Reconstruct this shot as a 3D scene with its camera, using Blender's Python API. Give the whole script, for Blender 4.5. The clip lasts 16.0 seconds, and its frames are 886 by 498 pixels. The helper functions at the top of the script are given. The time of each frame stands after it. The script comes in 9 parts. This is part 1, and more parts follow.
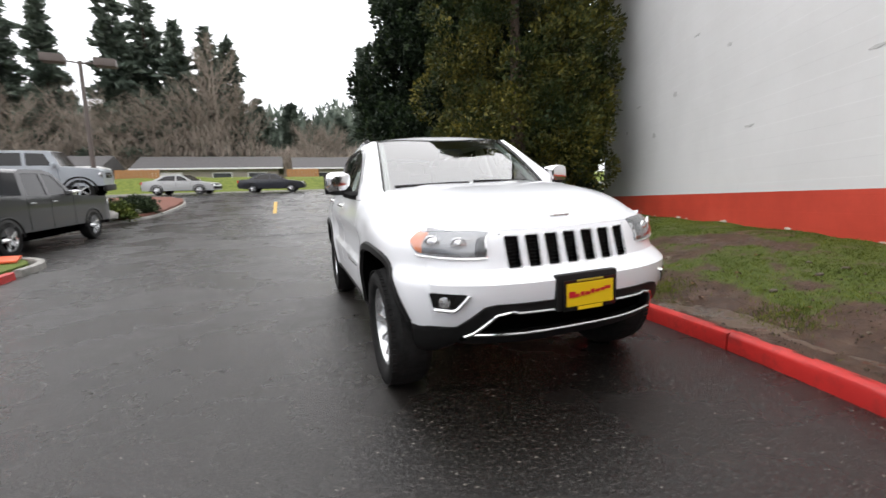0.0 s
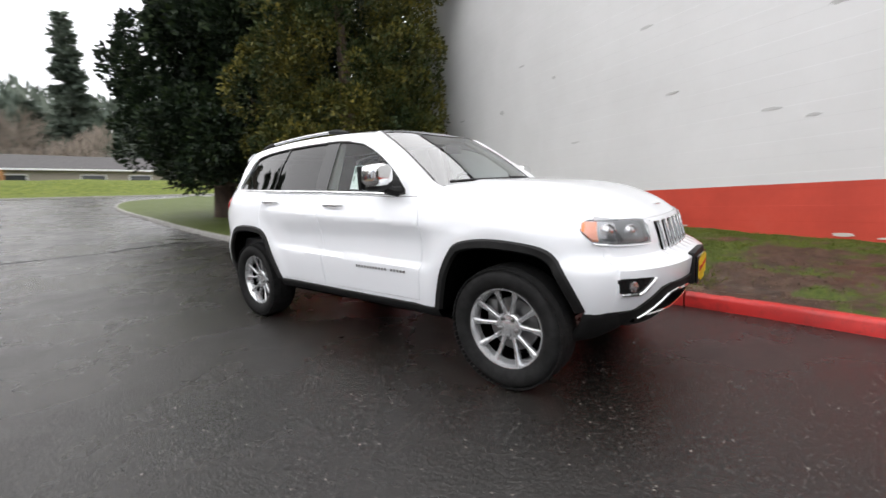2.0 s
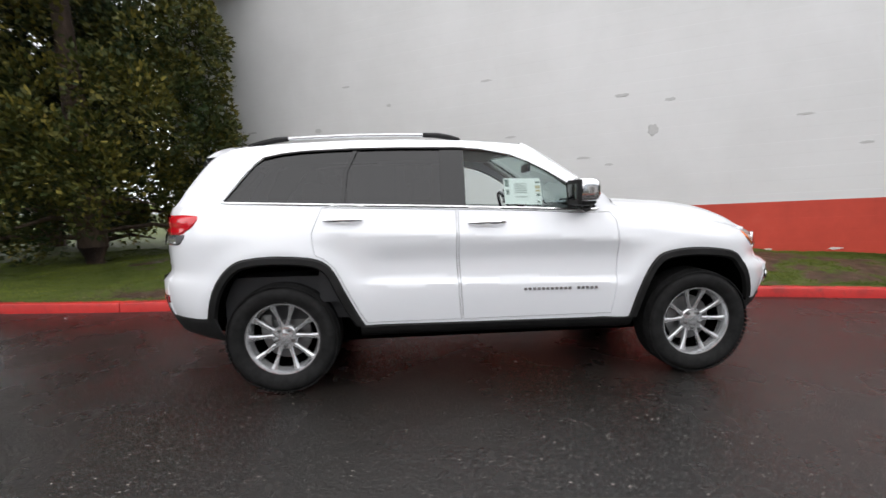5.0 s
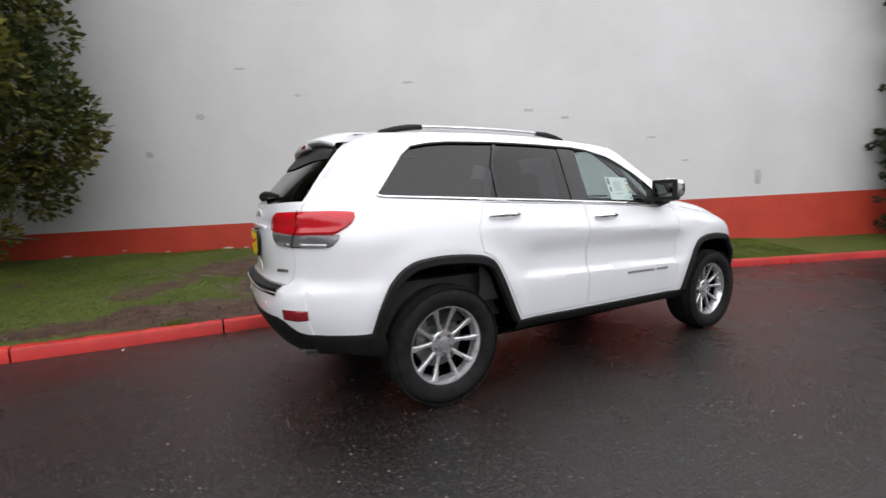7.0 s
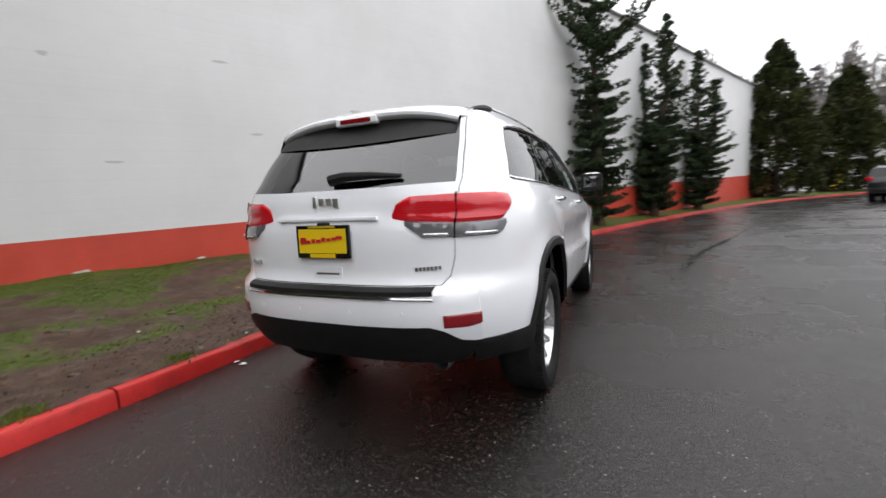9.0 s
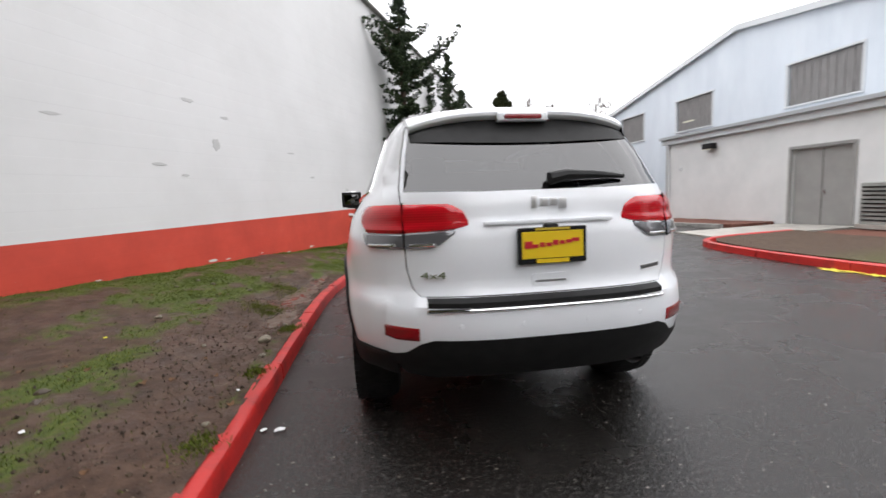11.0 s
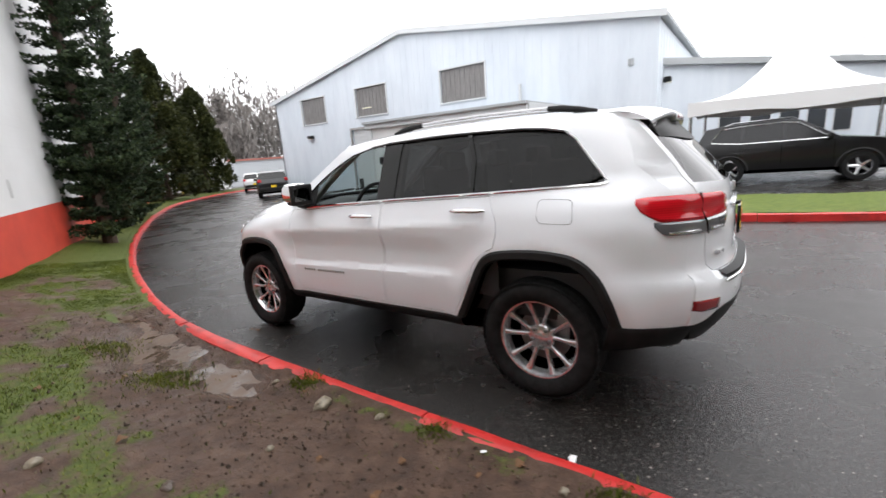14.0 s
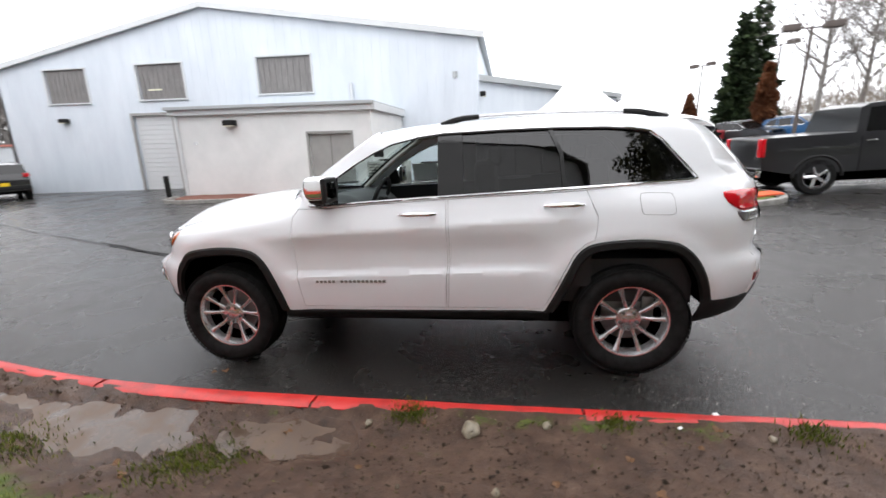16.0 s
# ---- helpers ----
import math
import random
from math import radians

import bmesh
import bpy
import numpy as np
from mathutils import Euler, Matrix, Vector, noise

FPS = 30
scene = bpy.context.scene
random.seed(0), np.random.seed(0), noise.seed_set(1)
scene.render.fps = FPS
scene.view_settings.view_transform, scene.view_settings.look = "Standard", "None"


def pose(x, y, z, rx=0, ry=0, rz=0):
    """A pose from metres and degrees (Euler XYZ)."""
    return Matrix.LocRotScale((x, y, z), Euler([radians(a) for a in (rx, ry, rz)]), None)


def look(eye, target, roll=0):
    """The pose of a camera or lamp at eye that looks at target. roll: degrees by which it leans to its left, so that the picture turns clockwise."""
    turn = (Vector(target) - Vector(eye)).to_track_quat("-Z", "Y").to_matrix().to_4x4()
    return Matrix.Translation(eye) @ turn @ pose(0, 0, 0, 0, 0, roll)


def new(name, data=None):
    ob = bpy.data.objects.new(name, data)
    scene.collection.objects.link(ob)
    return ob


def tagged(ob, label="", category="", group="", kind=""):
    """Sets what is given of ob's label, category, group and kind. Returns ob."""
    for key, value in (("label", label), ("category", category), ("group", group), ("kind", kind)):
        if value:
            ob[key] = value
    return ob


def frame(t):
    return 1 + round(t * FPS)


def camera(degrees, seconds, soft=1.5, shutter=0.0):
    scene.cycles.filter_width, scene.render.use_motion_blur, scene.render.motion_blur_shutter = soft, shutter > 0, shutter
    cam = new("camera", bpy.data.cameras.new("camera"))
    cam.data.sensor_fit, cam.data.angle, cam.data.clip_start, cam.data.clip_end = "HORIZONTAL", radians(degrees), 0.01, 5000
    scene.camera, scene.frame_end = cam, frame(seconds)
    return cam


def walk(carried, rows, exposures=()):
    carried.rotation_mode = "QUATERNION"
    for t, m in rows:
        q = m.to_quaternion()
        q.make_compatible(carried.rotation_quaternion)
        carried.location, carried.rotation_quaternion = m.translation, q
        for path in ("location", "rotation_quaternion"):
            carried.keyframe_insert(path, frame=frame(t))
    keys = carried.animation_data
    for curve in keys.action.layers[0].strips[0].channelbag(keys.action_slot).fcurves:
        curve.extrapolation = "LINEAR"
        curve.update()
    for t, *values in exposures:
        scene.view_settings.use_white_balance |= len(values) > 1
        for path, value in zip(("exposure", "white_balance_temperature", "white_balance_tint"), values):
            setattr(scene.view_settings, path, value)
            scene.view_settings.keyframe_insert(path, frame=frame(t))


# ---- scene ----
cam = camera(93.0, 16.0, shutter=0.55)
PATH = [
    (0, (-1.41, -4.097, 1.103), (-0.748, -2.223, 0.881), -2.3),
    (0.5, (-1.867, -3.853, 1.084), (-1.008, -2.061, 0.858), -2.7),
    (1, (-2.313, -3.547, 1.082), (-1.203, -1.902, 0.833), -2.9),
    (1.5, (-2.709, -3.183, 1.088), (-1.368, -1.723, 0.821), -3.0),
    (2, (-3.022, -2.736, 1.113), (-1.478, -1.487, 0.877), -3.2),
    (2.5, (-3.321, -2.26, 1.151), (-1.62, -1.232, 0.935), -3.4),
    (3, (-3.532, -1.733, 1.178), (-1.723, -0.912, 0.943), -3.5),
    (3.5, (-3.722, -1.183, 1.188), (-1.813, -0.635, 0.952), -3.2),
    (3.7, (-3.762, -0.957, 1.19), (-1.825, -0.505, 0.977), -3.6),
    (5.8, (-3.691, 1.447, 1.253), (-1.759, 0.985, 1.017), -2.4),
    (6, (-3.613, 1.673, 1.262), (-1.703, 1.132, 1.017), -2.7),
    (6.5, (-3.391, 2.195, 1.276), (-1.559, 1.425, 1.05), -2.4),
    (7, (-3.1, 2.681, 1.275), (-1.37, 1.703, 1.053), -2.9),
    (7.5, (-2.757, 3.116, 1.287), (-1.165, 1.928, 1.053), -3.2),
    (8, (-2.378, 3.503, 1.27), (-0.965, 2.111, 1.007), -3.0),
    (8.5, (-1.928, 3.801, 1.261), (-0.748, 2.209, 0.995), -3.4),
    (8.7, (-1.713, 3.933, 1.256), (-0.683, 2.239, 0.992), -4.0),
    (10.8, (0.503, 4.145, 1.307), (0.331, 2.168, 1.057), -2.6),
    (11, (0.728, 4.135, 1.324), (0.435, 2.174, 1.067), -3.4),
    (11.5, (1.214, 3.982, 1.345), (0.719, 2.063, 1.074), -2.1),
    (12, (1.65, 3.794, 1.388), (0.843, 1.993, 1.062), -1.1),
    (12.5, (2.101, 3.556, 1.416), (1.034, 1.907, 1.037), -1.7),
    (13, (2.478, 3.18, 1.47), (1.24, 1.664, 1.056), -2.1),
    (13.5, (2.827, 2.815, 1.544), (1.372, 1.526, 1.075), -3.0),
    (14, (3.104, 2.412, 1.593), (1.536, 1.257, 1.137), -4.2),
    (14.5, (3.344, 1.981, 1.608), (1.646, 1.026, 1.154), -1.2),
    (15, (3.502, 1.559, 1.612), (1.708, 0.82, 1.127), -0.9),
    (15.5, (3.578, 1.094, 1.617), (1.704, 0.581, 1.145), -0.2),
    (16, (3.624, 0.624, 1.617), (1.709, 0.329, 1.123), -1.3),
]
walk(cam, [(t, look(eye, target, roll)) for t, eye, target, roll in PATH], [(0, 0.30, 6560, 12), (2.5, 0.21, 6560, 12), (7, 0.02, 6520, 12), (8.7, 0.06, 6520, 12), (11, 0.26, 6520, 12.5), (12.5, 0.34, 6520, 12.5), (14, 0.48, 6520, 12), (16, 0.58, 6460, 12)])

# ---- world, sun, exposure ----
world = bpy.data.worlds.new("overcast_sky")
scene.world = world
world.use_nodes = True
wn = world.node_tree.nodes
wl = world.node_tree.links
wbg = wn["Background"]
sky = wn.new("ShaderNodeTexSky")
sky.sky_type = "NISHITA"
sky.sun_disc = False
sky.sun_elevation = radians(48)
sky.sun_rotation = radians(200)
sky.air_density = 1.0
sky.dust_density = 3.0
cloud = wn.new("ShaderNodeMixRGB")
cloud.inputs[0].default_value = 0.93
cloud.inputs[2].default_value = (8.6, 8.75, 9.0, 1)
wl.new(sky.outputs[0], cloud.inputs[1])
wl.new(cloud.outputs[0], wbg.inputs[0])
wbg.inputs[1].default_value = 0.185

sun_data = bpy.data.lights.new("sun", "SUN")
sun_data.energy = 1.4
sun_data.angle = radians(120)
sun_data.color = (1.0, 0.985, 0.96)
sun = new("sun", sun_data)
sun.matrix_world = look((0, 0, 40), (7, -15, 0))


# ---- material helpers ----
def mat(name, color=(0.5, 0.5, 0.5), rough=0.5, metal=0.0, spec=0.5, coat=0.0):
    m = bpy.data.materials.new(name)
    m.use_nodes = True
    b = m.node_tree.nodes["Principled BSDF"]
    b.inputs["Base Color"].default_value = (*color, 1)
    b.inputs["Roughness"].default_value = rough
    b.inputs["Metallic"].default_value = metal
    b.inputs["Specular IOR Level"].default_value = spec
    b.inputs["Coat Weight"].default_value = coat
    b.inputs["Coat Roughness"].default_value = 0.03
    return m


def nodes_of(m):
    t = m.node_tree
    return t.nodes, t.links, t.nodes["Principled BSDF"]


def coords(m, kind="Object"):
    n, l, b = nodes_of(m)
    return n.new("ShaderNodeTexCoord").outputs[kind]


def noise_of(m, vec, scale, detail=4.0, rough=0.55, stretch=None):
    n, l, b = nodes_of(m)
    if stretch:
        mp = n.new("ShaderNodeMapping")
        mp.inputs["Scale"].default_value = stretch
        l.new(vec, mp.inputs[0])
        vec = mp.outputs[0]
    t = n.new("ShaderNodeTexNoise")
    t.inputs["Scale"].default_value = scale
    t.inputs["Detail"].default_value = detail
    t.inputs["Roughness"].default_value = rough
    l.new(vec, t.inputs["Vector"])
    return t.outputs["Fac"]


def ramp(m, fac, stops):
    n, l, b = nodes_of(m)
    r = n.new("ShaderNodeValToRGB")
    e = r.color_ramp.elements
    while len(e) < len(stops):
        e.new(0.5)
    for el, (p, c) in zip(e, stops):
        el.position = p
        el.color = (*c, 1) if len(c) == 3 else c
    l.new(fac, r.inputs[0])
    return r.outputs[0]


def grey(v):
    return (v, v, v)


def mix(m, fac, a, b_, mode="MIX"):
    n, l, b = nodes_of(m)
    x = n.new("ShaderNodeMixRGB")
    x.blend_type = mode
    for sock, val in ((x.inputs[0], fac), (x.inputs[1], a), (x.inputs[2], b_)):
        if isinstance(val, (int, float)):
            sock.default_value = val
        elif isinstance(val, tuple):
            sock.default_value = (*val, 1)
        else:
            l.new(val, sock)
    return x.outputs[0]


def bump(m, height, strength=0.3, dist=0.01, normal=None):
    n, l, b = nodes_of(m)
    bp = n.new("ShaderNodeBump")
    bp.inputs["Strength"].default_value = strength
    bp.inputs["Distance"].default_value = dist
    l.new(height, bp.inputs["Height"])
    if normal:
        l.new(normal, bp.inputs["Normal"])
    l.new(bp.outputs[0], b.inputs["Normal"])
    return bp.outputs[0]


def to(m, out, name):
    n, l, b = nodes_of(m)
    l.new(out, b.inputs[name])


# ---- mesh helpers ----
def part(name, bm, material, parent=None, label="", smooth=True):
    me = bpy.data.meshes.new(name)
    bm.normal_update()
    bm.to_mesh(me)
    bm.free()
    for mm in material if isinstance(material, (list, tuple)) else (material,):
        me.materials.append(mm)
    if smooth:
        for p in me.polygons:
            p.use_smooth = True
        me.set_sharp_from_angle(angle=radians(36))
    ob = new(name, me)
    if parent:
        ob.parent = parent
    if label:
        tagged(ob, label)
    return ob


def thing(name, m, label, category, group="", kind=""):
    ob = new(name)
    ob.empty_display_size = 0.2
    ob.matrix_basis = m
    return tagged(ob, label, category, group, kind)


def add_box(bm, c, size, rot=None, bevel=0.0, seg=2):
    r = bmesh.ops.create_cube(bm, size=1.0)
    vs = r["verts"]
    bmesh.ops.scale(bm, vec=size, verts=vs)
    if bevel:
        es = list({e for v in vs for e in v.link_edges})
        b = bmesh.ops.bevel(bm, geom=es, offset=bevel, segments=seg, affect="EDGES", profile=0.6)
        vs = list({v for f in b["faces"] for v in f.verts} | {v for v in vs if v.is_valid})
    if rot is not None:
        bmesh.ops.rotate(bm, cent=(0, 0, 0), matrix=rot, verts=vs)
    bmesh.ops.translate(bm, vec=c, verts=vs)
    return vs


def box_bm(c, size, rot=None, bevel=0.0, seg=2):
    bm = bmesh.new()
    add_box(bm, c, size, rot, bevel, seg)
    return bm


def add_tube(bm, pts, radius, sides=8, cap=True):
    """A tube along pts; radius is a number or one for each point."""
    pts = [Vector(p) for p in pts]
    rings = []
    up = Vector((0, 0, 1))
    for i, p in enumerate(pts):
        d = (pts[min(i + 1, len(pts) - 1)] - pts[max(i - 1, 0)]).normalized()
        a = d.cross(up)
        if a.length < 0.05:
            a = d.cross(Vector((1, 0, 0)))
        a.normalize()
        b = d.cross(a).normalized()
        r = radius[i] if isinstance(radius, (list, tuple)) else radius
        rings.append([bm.verts.new(p + (a * math.cos(2 * math.pi * k / sides) + b * math.sin(2 * math.pi * k / sides)) * r) for k in range(sides)])
    for r0, r1 in zip(rings, rings[1:]):
        for k in range(sides):
            bm.faces.new((r0[k], r0[(k + 1) % sides], r1[(k + 1) % sides], r1[k]))
    if cap:
        bm.faces.new(rings[0][::-1])
        bm.faces.new(rings[-1])


def tube_bm(pts, radius, sides=8):
    bm = bmesh.new()
    add_tube(bm, pts, radius, sides)
    return bm


def lathe_bm(profile, axis="x", seg=48, bm=None):
    """Profile of (along, radius) turned round an axis."""
    bm = bm or bmesh.new()
    rings = []
    for a, r in profile:
        ring = []
        for k in range(seg):
            t = 2 * math.pi * k / seg
            c, s = r * math.cos(t), r * math.sin(t)
            ring.append(bm.verts.new((a, c, s) if axis == "x" else (c, s, a)))
        rings.append(ring)
    for r0, r1 in zip(rings, rings[1:]):
        for k in range(seg):
            bm.faces.new((r0[k], r0[(k + 1) % seg], r1[(k + 1) % seg], r1[k]))
    return bm


def pebble_bm(c, r, n, cut_y=None):
    """A rounded block round c, with half sizes r and the squareness n; flat behind cut_y."""
    bm = bmesh.new()
    bmesh.ops.create_icosphere(bm, subdivisions=4, radius=1)
    for v_ in bm.verts:
        d = sum(abs(a) ** n for a in v_.co) ** (1 / n)
        q = Vector([c[k] + r[k] * v_.co[k] / d for k in range(3)])
        if cut_y is not None:
            q.y = min(q.y, cut_y)
        v_.co = q
    return bm


def inside(p, poly):
    x, y = p
    c = False
    j = len(poly) - 1
    for i in range(len(poly)):
        xi, yi = poly[i]
        xj, yj = poly[j]
        if (yi > y) != (yj > y) and x < (xj - xi) * (y - yi) / (yj - yi) + xi:
            c = not c
        j = i
    return c


def seg_dist(p, poly):
    a = np.array(poly)
    b = np.roll(a, -1, axis=0)
    d = b - a
    t = np.clip(((p - a) * d).sum(1) / np.maximum((d * d).sum(1), 1e-12), 0, 1)
    return np.sqrt((((a + d * t[:, None]) - p) ** 2).sum(1)).min()


def dense(poly, step, closed=True):
    out = []
    n = len(poly)
    for i in range(n if closed else n - 1):
        a, b = poly[i], poly[(i + 1) % n]
        k = max(1, round(math.dist(a, b) / step))
        out += [(a[0] + (b[0] - a[0]) * j / k, a[1] + (b[1] - a[1]) * j / k) for j in range(k)]
    if not closed:
        out.append(poly[-1])
    return out


def rounded(poly, r, n=5):
    """A polygon with its corners rounded by about r."""
    out = []
    m = len(poly)
    for i in range(m):
        p0, p1, p2 = Vector(poly[i - 1]), Vector(poly[i]), Vector(poly[(i + 1) % m])
        d0, d1 = (p0 - p1), (p2 - p1)
        q = min(r, d0.length * 0.45, d1.length * 0.45)
        a, b = p1 + d0.normalized() * q, p1 + d1.normalized() * q
        for k in range(n + 1):
            t = k / n
            v = a * (1 - t) ** 2 + p1 * 2 * t * (1 - t) + b * t * t
            out.append((v.x, v.y))
    return out


from mathutils.geometry import delaunay_2d_cdt


def panel_bm(outline, holes, f, step, rim=0.0, rim_dir=None, flip=False, edge_step=None, bm=None, folds=()):
    """A skin over a region of a plane (u, v), laid on the surface f(u, v). rim: depth of the edges turned inwards along rim_dir(u, v)."""
    bm = bm or bmesh.new()
    loops = [dense(outline, edge_step or step)] + [dense(h, edge_step or step) for h in holes]
    pts, edges = [], []
    for lp in loops:
        o = len(pts)
        pts += [Vector(p) for p in lp]
        edges += [(o + i, o + (i + 1) % len(lp)) for i in range(len(lp))]
    creases = []
    for fold in folds:
        run = []
        for p in dense(fold, step, False) + [None]:
            if p and inside(p, loops[0]) and not any(inside(p, h) for h in loops[1:]) and all(seg_dist(np.array(p), lp) > step * 0.3 for lp in loops):
                run.append(p)
            elif run:
                if len(run) > 1:
                    o = len(pts)
                    pts += [Vector(q) for q in run]
                    edges += [(o + i, o + i + 1) for i in range(len(run) - 1)]
                    creases.append(np.array(run))
                run = []
    us = [p[0] for p in loops[0]]
    vs = [p[1] for p in loops[0]]
    nu, nv = int((max(us) - min(us)) / step) + 1, int((max(vs) - min(vs)) / step) + 1
    for i in range(nu + 1):
        for j in range(nv + 1):
            p = (min(us) + (i + (0.5 if j % 2 else 0)) * step, min(vs) + j * step)
            if inside(p, loops[0]) and not any(inside(p, h) for h in loops[1:]) and all(seg_dist(np.array(p), lp) > step * 0.45 for lp in loops) and all(np.abs(c - p).sum(1).min() > step * 0.6 for c in creases):
                pts.append(Vector(p))
    vo, eo, fo, *_ = delaunay_2d_cdt(pts, edges, [], 0, 1e-6)
    made = [bm.verts.new(f(v.x, v.y)) for v in vo]
    for t in fo:
        c = sum((vo[i] for i in t), Vector((0, 0))) / len(t)
        if len(t) == 3:
            e0, e1, e2 = vo[t[1]] - vo[t[0]], vo[t[2]] - vo[t[0]], vo[t[2]] - vo[t[1]]
            if abs(e0.x * e1.y - e0.y * e1.x) < 0.004 * max(e0.length, e1.length, e2.length) * step:
                continue
        if inside(c, loops[0]) and not any(inside(c, h) for h in loops[1:]):
            try:
                bm.faces.new([made[i] for i in (t[::-1] if flip else t)])
            except ValueError:
                pass
    for v in made:
        if not v.link_faces:
            bm.verts.remove(v)
    if rim:
        co = {v: p for v, p in zip(made, vo) if v.is_valid}
        be = [e for e in bm.edges if e.is_boundary and e.verts[0] in co and e.verts[1] in co]
        low = {}
        for e in be:
            for v in e.verts:
                if v not in low:
                    d = rim_dir(co[v].x, co[v].y) if rim_dir else Vector((0, 0, -1))
                    low[v] = bm.verts.new(v.co + Vector(d) * rim)
        for e in be:
            fl = e.link_faces[0]
            a, b = e.verts
            lo = next(l for l in fl.loops if l.edge == e)
            a, b = lo.vert, lo.link_loop_next.vert
            bm.faces.new((b, a, low[a], low[b]))
    return bm


def curve(table, t):
    """A smooth value between the rows (t, value) of a table."""
    if t <= table[0][0]:
        return table[0][1]
    if t >= table[-1][0]:
        return table[-1][1]
    for i in range(len(table) - 1):
        t0, v0 = table[i]
        t1, v1 = table[i + 1]
        if t0 <= t <= t1:
            m0 = (v1 - table[i - 1][1]) / (t1 - table[i - 1][0]) if i else (v1 - v0) / (t1 - t0)
            m1 = (table[i + 2][1] - v0) / (table[i + 2][0] - t0) if i + 2 < len(table) else (v1 - v0) / (t1 - t0)
            h = t1 - t0
            s = (t - t0) / h
            return v0 * (2 * s**3 - 3 * s**2 + 1) + m0 * h * (s**3 - 2 * s**2 + s) + v1 * (3 * s**2 - 2 * s**3) + m1 * h * (s**3 - s**2)


def smooth01(a, b, x):
    t = min(1, max(0, (x - a) / (b - a)))
    return t * t * (3 - 2 * t)


# ---- plan: the lie of the land ----
def crossfall(x, y):
    """The drive rises towards the kerb beside the car."""
    k = 0.021 * min(2.0, max(-2.8, x)) * smooth01(-11.0, -4.5, y) * smooth01(11.0, 5.0, y)
    return k * smooth01(-6.0, -3.0, x)


def ground_z(y, x=None):
    if x is not None:
        return ground_z(y) + crossfall(x, y)
    y = max(-60.0, y)
    if y <= 2:
        return 0.025 * y
    if y <= 29:
        return 0.025 * y + 0.0021 * (y - 2) ** 2
    return 2.256 + 0.06 * (29 + (1 - math.exp(-(y - 29) / 12)) * 12 - 29)


KERB = [(7.5, 27.2), (4.6, 26.0), (3.35, 23.6), (2.95, 21.0), (2.75, 16.6), (2.36, 11.85), (1.95, 7.9), (1.66, 5.7), (1.55, 4.0), (1.5, 2.3), (1.5, 0.6), (1.48, -1.0),
        (1.41, -2.1), (1.25, -3.1), (1.0, -4.25), (0.5, -6.15), (-0.2, -8.4), (-1.2, -11.2), (-2.9, -15.4), (-5.6, -21.4), (-9.7, -29.0), (-15.0, -35.2), (-20.0, -39.0), (-28.0, -44.0)]
WALL_K, WALL_C = 0.432, 4.91


def wall_x(y):
    return WALL_K * y + WALL_C


def spline(pts, step):
    """Points at even steps along a smooth line through pts, with their direction."""
    P = [Vector((*p, 0)) for p in pts]
    P = [P[0] * 2 - P[1]] + P + [P[-1] * 2 - P[-2]]
    fine = []
    for i in range(1, len(P) - 2):
        a, b, c, d = P[i - 1:i + 3]
        for k in range(40):
            t = k / 40
            fine.append(0.5 * ((2 * b) + (c - a) * t + (2 * a - 5 * b + 4 * c - d) * t * t + (3 * b - a - 3 * c + d) * t**3))
    fine.append(P[-2])
    out, left = [fine[0]], step
    for a, b in zip(fine, fine[1:]):
        d = (b - a).length
        while d >= left:
            a = a + (b - a) * (left / d)
            d -= left
            out.append(a.copy())
            left = step
        left -= d
    return out


def sweep_kerb(bm, pts, side, width, height, slump=0.0, seed=0.0):
    """A kerb stone's length along pts; the road lies on the other side of its width."""
    rings = []
    for i, p in enumerate(pts):
        d = (pts[min(i + 1, len(pts) - 1)] - pts[max(i - 1, 0)]).normalized()
        nrm = Vector((-d.y, d.x, 0)) * side
        z = ground_z(p.y, p.x)
        w = 0.006 * noise.noise((p.x * 3, p.y * 3, seed))
        prof = [(0.0, -0.06), (0.0 + w, height - 0.03), (0.012 + w, height - 0.008), (0.035, height + slump + w), (width - 0.035, height + slump), (width - 0.01, height - 0.012), (width, -0.06)]
        rings.append([bm.verts.new(p + nrm * a + Vector((0, 0, z + h))) for a, h in prof])
    for r0, r1 in zip(rings, rings[1:]):
        for k in range(len(r0) - 1):
            f = (r0[k], r0[k + 1], r1[k + 1], r1[k])
            bm.faces.new(f if side < 0 else f[::-1])
    for r, flip in ((rings[0], side > 0), (rings[-1], side < 0)):
        bm.faces.new(r[::-1] if flip else r)


kerb_fine = spline(KERB, 0.1)


def kerb_x(y):
    best = min(kerb_fine, key=lambda p: abs(p.y - y))
    return best.x


KERB_ROWS = sorted((p.y, p.x) for p in kerb_fine)
KY = np.array([r[0] for r in KERB_ROWS])
KX = np.array([r[1] for r in KERB_ROWS])
WALL_BASE = [(-40, -0.75), (-20, -0.28), (-12, 0.0), (-8, 0.13), (-5, 0.3), (-3, 0.42), (-1, 0.53), (2, 0.6), (6, 0.62), (12, 0.75), (20, 1.45), (27, 2.15)]


